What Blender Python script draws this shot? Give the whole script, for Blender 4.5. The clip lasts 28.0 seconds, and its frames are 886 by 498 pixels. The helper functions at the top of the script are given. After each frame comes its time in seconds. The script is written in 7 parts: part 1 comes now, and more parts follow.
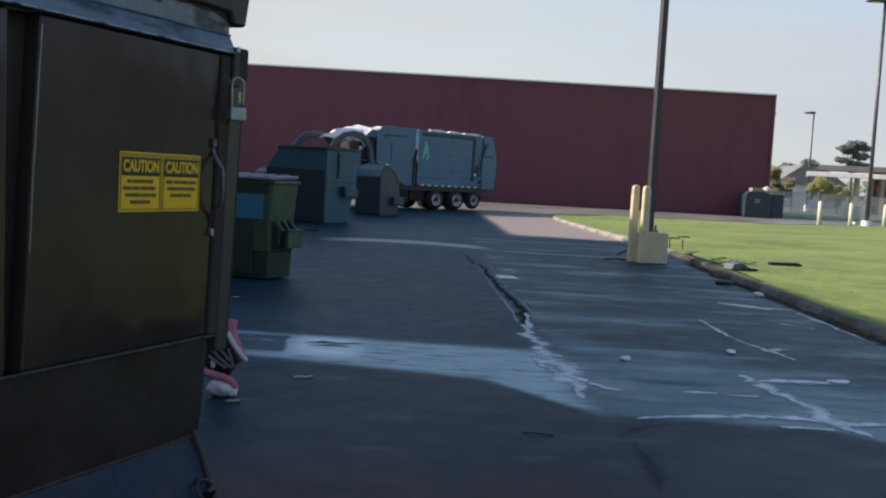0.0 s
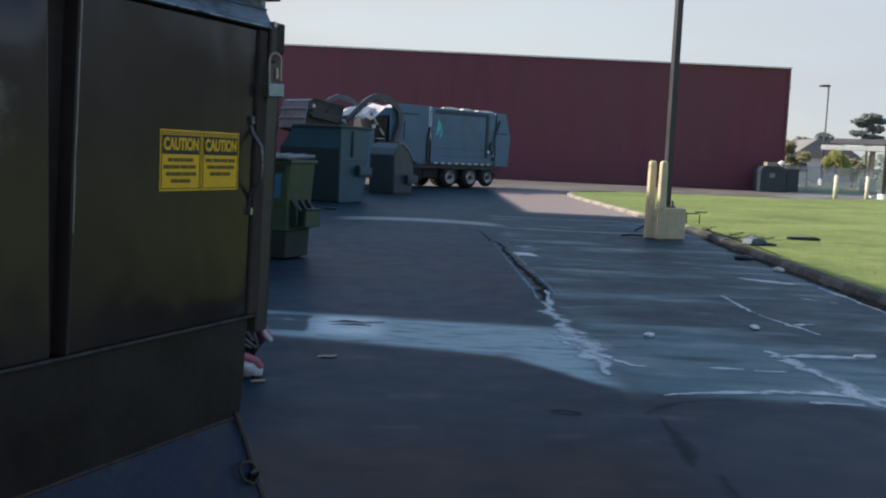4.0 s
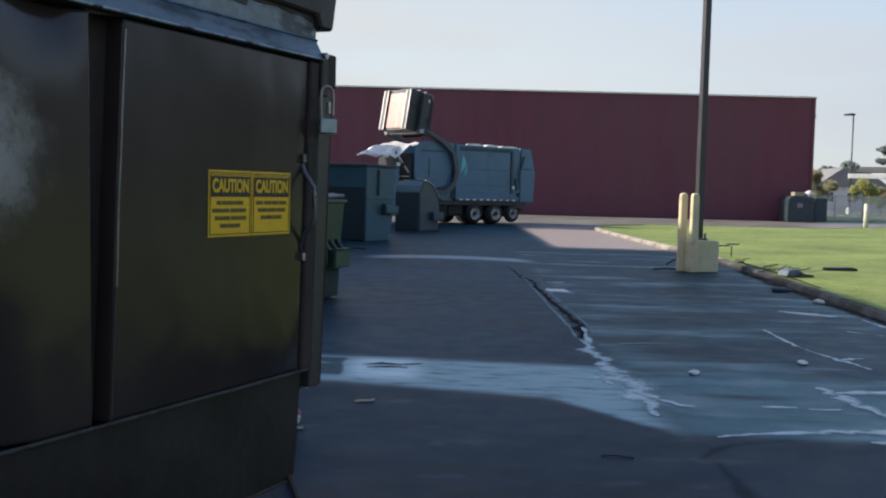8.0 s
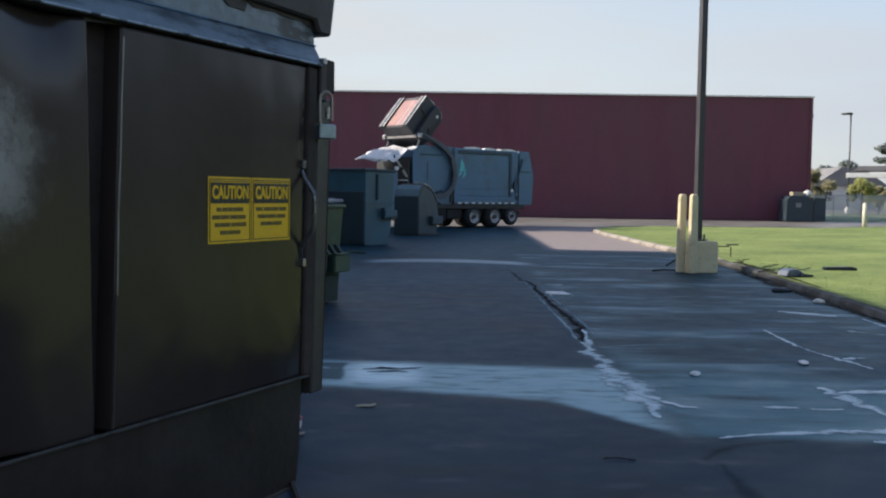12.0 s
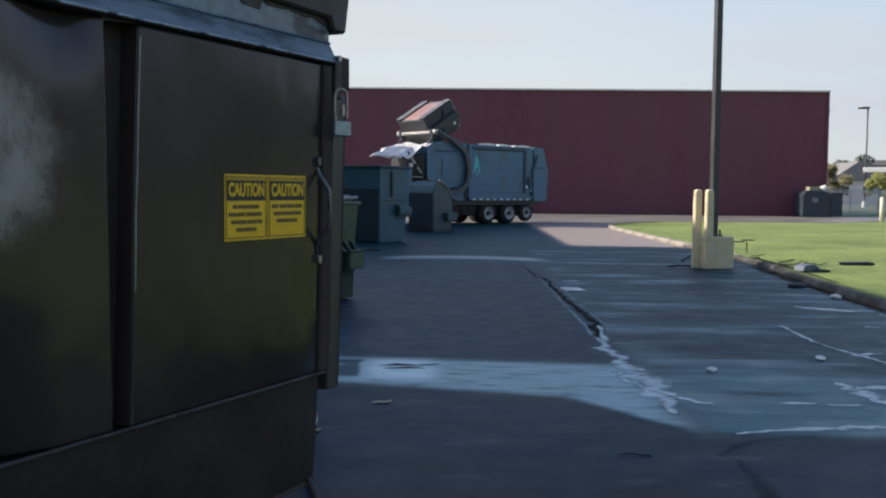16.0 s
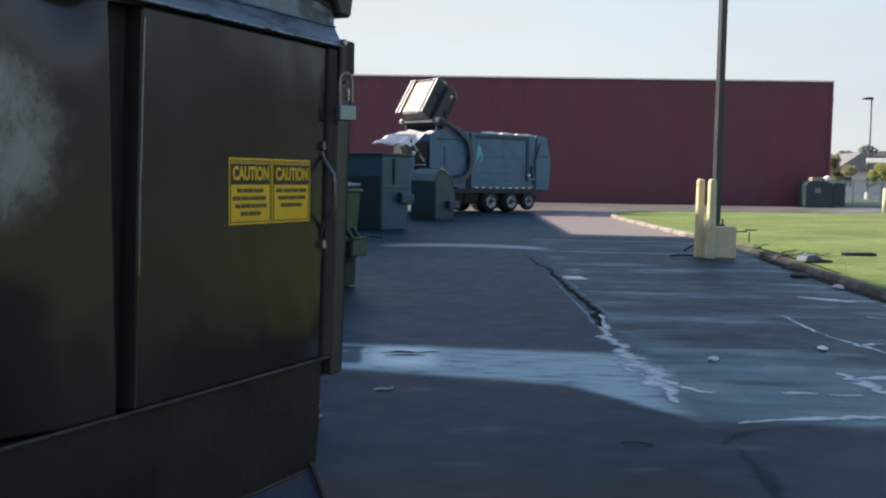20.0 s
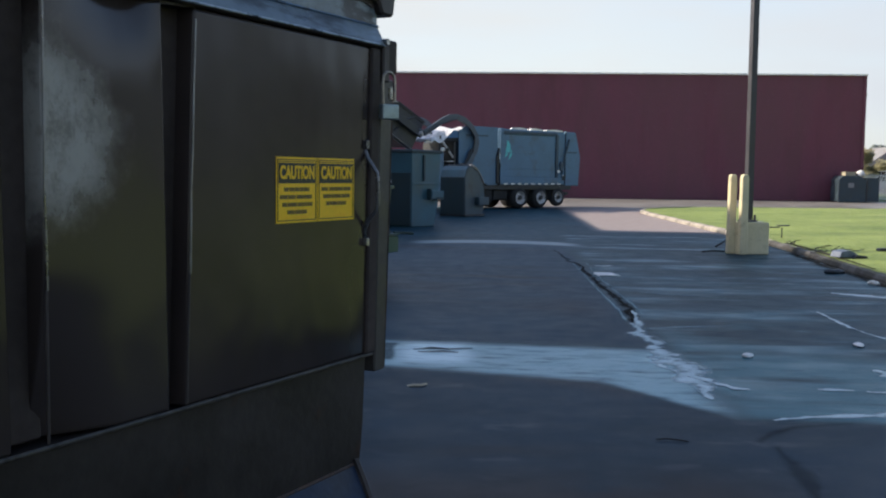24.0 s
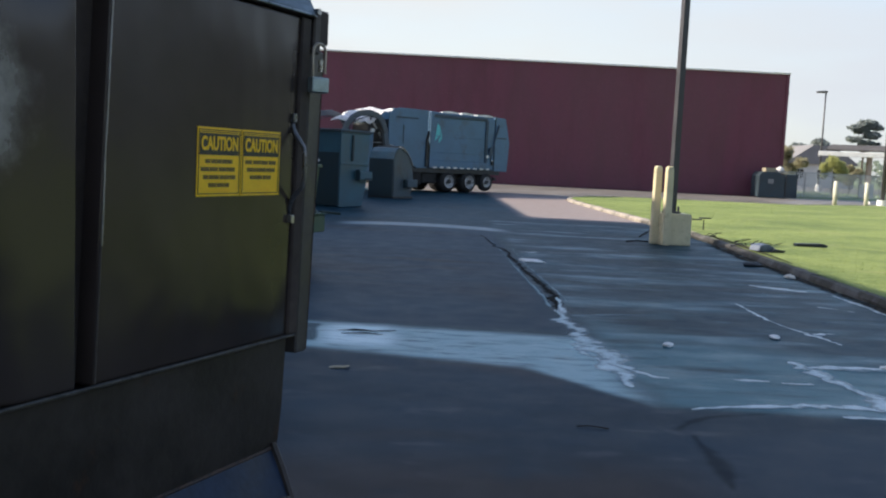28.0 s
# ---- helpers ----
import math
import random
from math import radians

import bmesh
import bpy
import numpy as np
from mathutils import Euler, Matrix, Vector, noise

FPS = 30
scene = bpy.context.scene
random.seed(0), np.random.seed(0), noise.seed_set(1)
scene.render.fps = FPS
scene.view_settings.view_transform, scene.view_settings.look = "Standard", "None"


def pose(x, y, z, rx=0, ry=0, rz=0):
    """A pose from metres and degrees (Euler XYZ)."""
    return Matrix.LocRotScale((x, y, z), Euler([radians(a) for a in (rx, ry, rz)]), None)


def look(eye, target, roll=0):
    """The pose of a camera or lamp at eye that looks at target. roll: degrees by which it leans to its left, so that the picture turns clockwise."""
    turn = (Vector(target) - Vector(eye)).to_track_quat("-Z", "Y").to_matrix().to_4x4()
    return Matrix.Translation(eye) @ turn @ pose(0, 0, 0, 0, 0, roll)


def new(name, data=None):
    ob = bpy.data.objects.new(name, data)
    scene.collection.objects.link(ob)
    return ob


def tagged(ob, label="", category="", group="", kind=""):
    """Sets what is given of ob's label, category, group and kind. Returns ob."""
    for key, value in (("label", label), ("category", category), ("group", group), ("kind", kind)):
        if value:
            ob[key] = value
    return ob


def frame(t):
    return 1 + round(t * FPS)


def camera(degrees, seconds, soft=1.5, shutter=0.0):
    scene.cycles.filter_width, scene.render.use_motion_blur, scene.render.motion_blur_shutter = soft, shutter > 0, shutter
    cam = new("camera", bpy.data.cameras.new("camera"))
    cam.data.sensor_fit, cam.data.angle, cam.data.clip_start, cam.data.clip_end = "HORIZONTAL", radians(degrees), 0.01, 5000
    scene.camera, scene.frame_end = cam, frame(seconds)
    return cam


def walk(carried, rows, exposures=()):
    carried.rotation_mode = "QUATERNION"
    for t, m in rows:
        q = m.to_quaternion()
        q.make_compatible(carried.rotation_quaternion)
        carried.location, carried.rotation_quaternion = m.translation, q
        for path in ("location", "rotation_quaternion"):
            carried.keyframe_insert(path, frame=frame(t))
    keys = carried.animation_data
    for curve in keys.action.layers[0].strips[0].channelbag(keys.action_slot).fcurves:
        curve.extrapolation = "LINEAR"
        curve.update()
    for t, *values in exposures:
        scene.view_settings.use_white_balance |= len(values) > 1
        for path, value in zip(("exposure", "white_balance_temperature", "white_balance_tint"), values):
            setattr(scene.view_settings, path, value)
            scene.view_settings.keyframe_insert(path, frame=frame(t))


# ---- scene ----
cam = camera(47.5, 28.0, soft=2.1)
PATH = [
    (0, (0.4866, 0.3145, 1.5699), (0.5322, 2.3088, 1.4260), 3.22),
    (0.5, (0.4892, 0.3062, 1.5682), (0.5281, 2.3006, 1.4231), 3.15),
    (1, (0.4825, 0.3077, 1.5615), (0.4846, 2.3018, 1.4082), 2.61),
    (1.5, (0.4806, 0.3000, 1.5637), (0.5066, 2.2944, 1.4154), 3.46),
    (2, (0.4749, 0.3189, 1.5671), (0.5104, 2.3133, 1.4220), 3.46),
    (2.5, (0.4835, 0.3038, 1.5646), (0.5293, 2.2972, 1.4094), 3.21),
    (3, (0.4761, 0.3108, 1.5605), (0.5151, 2.3038, 1.3987), 3.14),
    (3.5, (0.4447, 0.3148, 1.5615), (0.4729, 2.3052, 1.3681), 3.31),
    (5.5, (0.3266, 0.6041, 1.5515), (0.3492, 2.5973, 1.3887), -0.42),
    (6, (0.3232, 0.5844, 1.5525), (0.3269, 2.5777, 1.3890), 0.86),
    (6.5, (0.3164, 0.5781, 1.5586), (0.2981, 2.5727, 1.4134), 0.65),
    (7, (0.3144, 0.5747, 1.5617), (0.2979, 2.5712, 1.4441), 0.95),
    (7.5, (0.3079, 0.5829, 1.5610), (0.3061, 2.5798, 1.4493), 1.04),
    (8, (0.3008, 0.5750, 1.5577), (0.2736, 2.5713, 1.4395), 1.46),
    (8.5, (0.3016, 0.5737, 1.5600), (0.2772, 2.5708, 1.4543), 1.31),
    (9, (0.2980, 0.5794, 1.5612), (0.2751, 2.5768, 1.4613), 1.35),
    (9.5, (0.2977, 0.5702, 1.5610), (0.2651, 2.5668, 1.4495), 1.38),
    (10, (0.2958, 0.5791, 1.5576), (0.2667, 2.5752, 1.4372), 1.15),
    (10.5, (0.2995, 0.5764, 1.5589), (0.2823, 2.5728, 1.4402), 1.21),
    (11, (0.2980, 0.5810, 1.5574), (0.2889, 2.5777, 1.4426), 1.13),
    (11.5, (0.2964, 0.5803, 1.5588), (0.2771, 2.5771, 1.4485), 1.07),
    (13.5, (0.3046, 0.5772, 1.5592), (0.2771, 2.5737, 1.4442), 0.35),
    (14, (0.3056, 0.5800, 1.5578), (0.2782, 2.5763, 1.4388), 0.23),
    (14.5, (0.3069, 0.5778, 1.5553), (0.2743, 2.5730, 1.4207), 0.05),
    (15, (0.3048, 0.5742, 1.5569), (0.2688, 2.5694, 1.4238), 0.28),
    (15.5, (0.2997, 0.5749, 1.5576), (0.2552, 2.5706, 1.4337), 0.55),
    (16, (0.2964, 0.5740, 1.5588), (0.2415, 2.5698, 1.4406), 0.57),
    (16.5, (0.2992, 0.5715, 1.5572), (0.2455, 2.5670, 1.4347), 0.38),
    (17, (0.2969, 0.5752, 1.5571), (0.2374, 2.5710, 1.4418), 0.37),
    (17.5, (0.2949, 0.5716, 1.5560), (0.2305, 2.5672, 1.4402), 0.57),
    (18, (0.2931, 0.5678, 1.5581), (0.2346, 2.5636, 1.4418), 0.79),
    (18.5, (0.2966, 0.5701, 1.5581), (0.2434, 2.5653, 1.4299), 0.71),
    (19, (0.2965, 0.5809, 1.5555), (0.2478, 2.5756, 1.4187), 0.49),
    (19.5, (0.2944, 0.5785, 1.5540), (0.2345, 2.5729, 1.4173), 0.69),
    (20, (0.2891, 0.5845, 1.5519), (0.2311, 2.5786, 1.4103), 0.94),
    (20.5, (0.2875, 0.5871, 1.5524), (0.2313, 2.5808, 1.4045), 1.11),
    (21, (0.2849, 0.5852, 1.5523), (0.2142, 2.5789, 1.4100), 1.16),
    (21.5, (0.2845, 0.5775, 1.5542), (0.2185, 2.5718, 1.4194), 1.23),
    (23.5, (0.2711, 0.5938, 1.5587), (0.1546, 2.5851, 1.4133), 1.01),
    (24, (0.2553, 0.5655, 1.5554), (0.1408, 2.5566, 1.4058), 0.69),
    (24.2, (0.2483, 0.5762, 1.5492), (0.3046, 2.5647, 1.3428), -1.10),
    (24.5, (0.2378, 0.5809, 1.5375), (0.4702, 2.5573, 1.3377), -0.99),
    (24.7, (0.2220, 0.5993, 1.5367), (0.5620, 2.5564, 1.3039), 0.70),
    (25, (0.1963, 0.6264, 1.5354), (0.4861, 2.5915, 1.3082), 2.35),
    (25.3, (0.2210, 0.6406, 1.5412), (0.3794, 2.6258, 1.3568), 1.68),
    (25.5, (0.2355, 0.6501, 1.5457), (0.3515, 2.6353, 1.3324), 2.52),
    (26, (0.2634, 0.6639, 1.5469), (0.3088, 2.6562, 1.3773), 2.65),
    (26.5, (0.2617, 0.6400, 1.5454), (0.2852, 2.6295, 1.3420), 2.77),
    (27, (0.2611, 0.6165, 1.5442), (0.3006, 2.6065, 1.3480), 2.85),
    (27.5, (0.2507, 0.6249, 1.5439), (0.2772, 2.6163, 1.3608), 2.88),
    (28, (0.2503, 0.6317, 1.5466), (0.2826, 2.6234, 1.3672), 2.84),
]
walk(cam, [(t, look(eye, target, roll)) for t, eye, target, roll in PATH],
     [(0, 0.53, 6440, 12), (1, 0.53, 6380, 12), (3.5, 0.53, 6360, 12), (5.5, 0.72, 6460, 12), (7, 0.72, 6420, 12), (8, 0.62, 6340, 12), (11, 0.6, 6330, 12), (17, 0.6, 6320, 12), (20, 0.77, 6460, 12), (21.5, 0.77, 6500, 12), (24, 0.8, 6440, 12), (25, 0.68, 6240, 12), (26, 0.68, 6340, 12), (27, 0.84, 6440, 12), (28, 0.84, 6460, 12)])

# ---- light ----
SUN_EL, SUN_SIDE = radians(31), radians(7.5)      # from -x, turned a little towards +y
to_sun = Vector((-math.cos(SUN_EL) * math.cos(SUN_SIDE), math.cos(SUN_EL) * math.sin(SUN_SIDE), math.sin(SUN_EL)))
world = bpy.data.worlds.new("sky")
scene.world = world
world.use_nodes = True
wn = world.node_tree.nodes
sky = wn.new("ShaderNodeTexSky")
sky.sky_type, sky.sun_disc = "NISHITA", False
sky.sun_elevation = SUN_EL
sky.sun_rotation = math.atan2(to_sun.x, to_sun.y)
sky.air_density, sky.dust_density, sky.ozone_density, sky.altitude = 1.0, 1.2, 1.0, 0
wn["Background"].inputs["Strength"].default_value = 0.14
wl = world.node_tree.links
wtc, wmap, wnoise = wn.new("ShaderNodeTexCoord"), wn.new("ShaderNodeMapping"), wn.new("ShaderNodeTexNoise")
wmap.inputs["Scale"].default_value = (1.2, 1.2, 5.0)
wnoise.inputs["Scale"].default_value, wnoise.inputs["Detail"].default_value = 1.6, 6.0
wramp, wmix = wn.new("ShaderNodeMapRange"), wn.new("ShaderNodeMix")
wramp.inputs[1].default_value, wramp.inputs[2].default_value, wramp.inputs[3].default_value, wramp.inputs[4].default_value = 0.36, 0.62, 0.54, 1.0
wmix.data_type = "RGBA"
whaze = wn.new("ShaderNodeMix")                           # thin high haze, whiter on the sun's side
whaze.data_type = "RGBA"
whaze.inputs[6].default_value, whaze.inputs[7].default_value = (3.34, 3.46, 3.42, 1), (2.86, 3.1, 3.36, 1)
wl.new(wtc.outputs["Generated"], wmap.inputs[0])
wl.new(wmap.outputs[0], wnoise.inputs["Vector"])
wl.new(wnoise.outputs["Fac"], wramp.inputs[0])
wsep, wlow, wmul = wn.new("ShaderNodeSeparateXYZ"), wn.new("ShaderNodeMapRange"), wn.new("ShaderNodeMath")
for k, val in zip((1, 2, 3, 4), (0.15, 0.4, 1.0, 0.0)):      # the haze thins overhead
    wlow.inputs[k].default_value = val
wmul.operation = "MULTIPLY"
wl.new(wtc.outputs["Generated"], wsep.inputs[0])
wl.new(wsep.outputs[2], wlow.inputs[0])
wl.new(wramp.outputs[0], wmul.inputs[0])
wl.new(wlow.outputs[0], wmul.inputs[1])
wside = wn.new("ShaderNodeMapRange")
wside.inputs[1].default_value, wside.inputs[2].default_value = 0.08, 0.46
wl.new(wsep.outputs[0], wside.inputs[0])
wl.new(wside.outputs[0], whaze.inputs[0])
wl.new(whaze.outputs[2], wmix.inputs[7])
wl.new(wmul.outputs[0], wmix.inputs[0])
wl.new(sky.outputs[0], wmix.inputs[6])
wl.new(wmix.outputs[2], wn["Background"].inputs["Color"])
sun = new("sun", bpy.data.lights.new("sun", "SUN"))
sun.data.energy, sun.data.angle, sun.data.color = 4.3, radians(0.6), (1.0, 0.91, 0.76)
sun.matrix_world = look(to_sun * 50, (0, 0, 0))


# ---- materials ----
def sock(nt, value, to):
    if isinstance(value, bpy.types.NodeSocket):
        nt.links.new(value, to)
    else:
        to.default_value = value


def calc(nt, op, a, b=0.0, clamp=False):
    n = nt.nodes.new("ShaderNodeMath")
    n.operation, n.use_clamp = op, clamp
    sock(nt, a, n.inputs[0]), sock(nt, b, n.inputs[1])
    return n.outputs[0]


def ramp(nt, v, lo, hi, out0=0.0, out1=1.0):
    n = nt.nodes.new("ShaderNodeMapRange")
    n.interpolation_type = "SMOOTHSTEP"
    sock(nt, v, n.inputs[0])
    for i, x in zip((1, 2, 3, 4), (lo, hi, out0, out1)):
        n.inputs[i].default_value = x
    return n.outputs[0]


def blend(nt, f, a, b):
    n = nt.nodes.new("ShaderNodeMix")
    n.data_type = "RGBA"
    for i, v in ((0, f), (6, a), (7, b)):
        sock(nt, (*v, 1) if isinstance(v, tuple) and len(v) == 3 else v, n.inputs[i])
    return n.outputs[2]


def grain(nt, scale, detail=5.0, stretch=None, rough=0.55, coord="Object", shift=0.0):
    tc = nt.nodes.new("ShaderNodeTexCoord")
    n = nt.nodes.new("ShaderNodeTexNoise")
    n.inputs["Scale"].default_value, n.inputs["Detail"].default_value, n.inputs["Roughness"].default_value = scale, detail, rough
    v = tc.outputs[coord]
    if stretch or shift:
        m = nt.nodes.new("ShaderNodeMapping")
        m.inputs["Scale"].default_value = stretch or (1, 1, 1)
        m.inputs["Location"].default_value = (shift, shift * 0.7, 0)
        nt.links.new(v, m.inputs[0])
        v = m.outputs[0]
    nt.links.new(v, n.inputs["Vector"])
    return n.outputs["Fac"]


def shader(name):
    m = bpy.data.materials.new(name)
    m.use_nodes = True
    nt = m.node_tree
    return m, nt, nt.nodes["Principled BSDF"]


def relief(nt, bsdf, height, strength=0.3, distance=0.01):
    b = nt.nodes.new("ShaderNodeBump")
    b.inputs["Strength"].default_value, b.inputs["Distance"].default_value = strength, distance
    nt.links.new(height, b.inputs["Height"])
    nt.links.new(b.outputs[0], bsdf.inputs["Normal"])


def mat(name, base, rough=0.5, metal=0.0, var=0.18, scale=2.0, fine=40.0, bump=0.25, dist=0.004, dirt=None, dirt_at=(0.55, 0.75), coat=0.0, rvar=0.12, stretch=None):
    """A painted, plastic, metal or stone surface: two scales of tone, stains, fine relief."""
    m, nt, p = shader(name)
    n1, n2 = grain(nt, scale, 5.0, stretch), grain(nt, fine, 3.0, shift=3.0)
    lo, hi = tuple(c * (1 - var) for c in base), tuple(min(1, c * (1 + var)) for c in base)
    c = blend(nt, ramp(nt, calc(nt, "ADD", calc(nt, "MULTIPLY", n1, 0.7), calc(nt, "MULTIPLY", n2, 0.3)), 0.3, 0.7), lo, hi)
    if dirt:
        c = blend(nt, ramp(nt, grain(nt, scale * 1.7, 6.0, stretch, shift=7.0, rough=0.65), *dirt_at), c, dirt)
    nt.links.new(c, p.inputs["Base Color"])
    nt.links.new(ramp(nt, n1, 0.3, 0.7, max(0.02, rough - rvar), min(1, rough + rvar)), p.inputs["Roughness"])
    p.inputs["Metallic"].default_value = metal
    p.inputs["Coat Weight"].default_value, p.inputs["Coat Roughness"].default_value = coat, 0.08
    relief(nt, p, n2, bump, dist)
    return m


def asphalt(name, base, streaky=True):
    m, nt, p = shader(name)
    tc = nt.nodes.new("ShaderNodeTexCoord")
    sep = nt.nodes.new("ShaderNodeSeparateXYZ")
    nt.links.new(tc.outputs["Object"], sep.inputs[0])
    wob = calc(nt, "SUBTRACT", grain(nt, 1.3, 5.0), 0.5)
    x = calc(nt, "ADD", sep.outputs[0], calc(nt, "MULTIPLY", wob, 0.2))
    y = calc(nt, "ADD", sep.outputs[1], calc(nt, "MULTIPLY", calc(nt, "SUBTRACT", grain(nt, 1.1, 5.0, shift=5.0), 0.5), 0.2))

    def between(v, lo, hi, s=0.08):
        return calc(nt, "MULTIPLY", ramp(nt, v, lo - s, lo + s), ramp(nt, v, hi - s, hi + s, 1.0, 0.0))

    def times(*vs):
        out = vs[0]
        for v in vs[1:]:
            out = calc(nt, "MULTIPLY", out, v)
        return out

    big, mid, fine = grain(nt, 0.35, 4.0), grain(nt, 3.0, 6.0), grain(nt, 160.0, 2.0)
    tone = calc(nt, "ADD", calc(nt, "MULTIPLY", big, 0.65), calc(nt, "ADD", calc(nt, "MULTIPLY", mid, 0.15), calc(nt, "MULTIPLY", fine, 0.2)))
    c = blend(nt, ramp(nt, tone, 0.32, 0.68), tuple(v * 0.6 for v in base), tuple(v * 1.5 for v in base))
    height = fine
    rough = ramp(nt, mid, 0.2, 0.8, 0.42, 0.54)
    gloss = 0.3
    if streaky:
        # the resurfaced strip is darker and finer than the old road beside it
        strip = times(ramp(nt, x, 1.55, 1.72, 1.0, 0.0), between(y, 9.9, 22.9, 0.12))
        lip = calc(nt, "SUBTRACT", calc(nt, "SUBTRACT", 8.34, calc(nt, "MULTIPLY", calc(nt, "MINIMUM", x, 1.9), 0.23)), calc(nt, "ADD", ramp(nt, x, 0.9, 1.9, 0.0, 0.95), ramp(nt, x, 3.2, 4.2, 0.0, 0.9)))
        front = ramp(nt, calc(nt, "SUBTRACT", y, lip), -0.16, 0.14, 1.0, 0.0)
        c = blend(nt, calc(nt, "MULTIPLY", strip, 0.9), c, blend(nt, ramp(nt, calc(nt, "ADD", calc(nt, "MULTIPLY", big, 0.7), calc(nt, "MULTIPLY", mid, 0.3)), 0.3, 0.7), (0.0092, 0.0272, 0.0465), (0.0192, 0.0475, 0.0745)))
        c = blend(nt, calc(nt, "MULTIPLY", front, 0.92), c, blend(nt, ramp(nt, calc(nt, "ADD", calc(nt, "MULTIPLY", big, 0.7), calc(nt, "MULTIPLY", mid, 0.3)), 0.3, 0.7), (0.0094, 0.0242, 0.0408), (0.0198, 0.0445, 0.07)))
        patch = ramp(nt, grain(nt, 1.1, 6.0, (0.7, 1.3, 1), rough=0.6, shift=27.0), 0.42, 0.6)
        c = blend(nt, calc(nt, "MULTIPLY", times(front, patch), 0.5), c, (0.0085, 0.022, 0.034))
        smudge = times(front, ramp(nt, grain(nt, 2.4, 5.0, (0.8, 1.5, 1), shift=15.0), 0.585, 0.68))
        c = blend(nt, calc(nt, "MULTIPLY", smudge, 0.32), c, (0.12, 0.125, 0.135))
        brown = times(front, ramp(nt, x, 1.4, 2.6), ramp(nt, y, 6.9, 5.6, 0.0, 1.0))
        c = blend(nt, calc(nt, "MULTIPLY", brown, 0.55), c, (0.033, 0.045, 0.064))
        stain = times(between(y, 2.5, 5.7, 0.4), between(x, -0.9, 1.7, 0.5), ramp(nt, grain(nt, 1.4, 5.0, shift=8.0), 0.24, 0.5))
        c = blend(nt, calc(nt, "MULTIPLY", stain, 0.75), c, (0.046, 0.03, 0.024))
        sweep = times(strip, ramp(nt, grain(nt, 0.9, 5.0, (0.3, 1.1, 1), shift=13.0), 0.48, 0.7))
        c = blend(nt, calc(nt, "MULTIPLY", sweep, 0.4), c, (0.04, 0.064, 0.09))
        scuff = times(between(y, 14.2, 16.8, 0.7), between(x, -2.0, 1.2, 0.5), ramp(nt, grain(nt, 1.7, 5.0, (0.25, 1.2, 1), shift=17.0), 0.5, 0.64))
        c = blend(nt, calc(nt, "MULTIPLY", scuff, 0.55), c, (0.05, 0.038, 0.032))
        # oil and rust stains
        rust = times(ramp(nt, grain(nt, 0.55, 5.0, (0.6, 1.2, 1), shift=11.0), 0.52, 0.72), ramp(nt, x, 1.0, 1.8, 1.0, 0.0))
        c = blend(nt, calc(nt, "MULTIPLY", rust, 0.45), c, (0.042, 0.026, 0.02))
        # silt left by run-off, its tints also holding painted sky sheen: a band across the strip, an arc behind it, and
        # streaks over the old surface
        clot = ramp(nt, grain(nt, 5.0, 7.0, (0.5, 1.6, 1), rough=0.7), 0.22, 0.55)
        band = times(ramp(nt, calc(nt, "SUBTRACT", y, lip), -0.04, 0.2), ramp(nt, calc(nt, "ADD", y, calc(nt, "MULTIPLY", x, 0.1)), 9.58, 9.86, 1.0, 0.0), between(x, -2.5, 1.75, 0.2), clot)
        white = times(between(y, 8.75, 9.7, 0.22), between(x, -0.6, -0.02, 0.14), ramp(nt, grain(nt, 5.0, 9.0, (0.6, 1.7, 1), rough=0.78, shift=2.0), 0.32, 0.5))
        arc = times(between(calc(nt, "ADD", y, calc(nt, "MULTIPLY", calc(nt, "MULTIPLY", x, x), 0.18)), 23.3, 24.3, 0.25), between(x, -1.6, 1.9, 0.3))
        flow = ramp(nt, grain(nt, 1.25, 6.0, (0.33, 1.0, 1), rough=0.62, shift=4.0), 0.47, 0.68)
        thin = ramp(nt, grain(nt, 2.6, 6.0, (0.2, 1.2, 1), rough=0.55, shift=21.0), 0.6, 0.68)
        old = times(ramp(nt, x, 1.7, 2.0), ramp(nt, calc(nt, "SUBTRACT", y, lip), 0.0, 0.2), ramp(nt, y, 26.5, 27.5, 1.0, 0.0))
        wash = times(old, flow)
        near = times(old, between(calc(nt, "ADD", y, calc(nt, "MULTIPLY", x, 0.8)), 7.0, 11.9, 0.7), ramp(nt, grain(nt, 2.2, 6.0, (0.35, 1.4, 1), shift=9.0), 0.26, 0.55))
        thread = times(old, thin)
        damp = times(between(y, 8.84, 9.72, 0.05), between(x, -1.6, -0.67, 0.03), ramp(nt, grain(nt, 5.0, 5.0, shift=31.0), 0.2, 0.45))
        smear = times(strip, between(y, 12.6, 15.2, 0.6), between(x, -1.8, 1.0, 0.6), ramp(nt, grain(nt, 1.1, 4.0, (0.35, 1.3, 1), shift=41.0), 0.42, 0.6))
        # sunlight on the far road, painted in as a paler, warmer tint
        sun_patch = times(ramp(nt, y, 28.0, 29.4), ramp(nt, x, 2.7, 3.3))
        for mask, amount, tint in ((sun_patch, 0.95, (0.31, 0.25, 0.225)), (band, 0.92, (0.265, 0.43, 0.465)), (white, 0.92, (0.7, 0.82, 0.82)), (damp, 0.95, (0.022, 0.055, 0.07)), (smear, 0.5, (0.045, 0.04, 0.044)), (arc, 0.85, (0.25, 0.31, 0.335)), (wash, 0.8, (0.042, 0.158, 0.2)), (near, 0.7, (0.06, 0.185, 0.22)), (thread, 0.16, (0.15, 0.25, 0.3))):
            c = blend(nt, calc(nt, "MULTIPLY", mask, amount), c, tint)
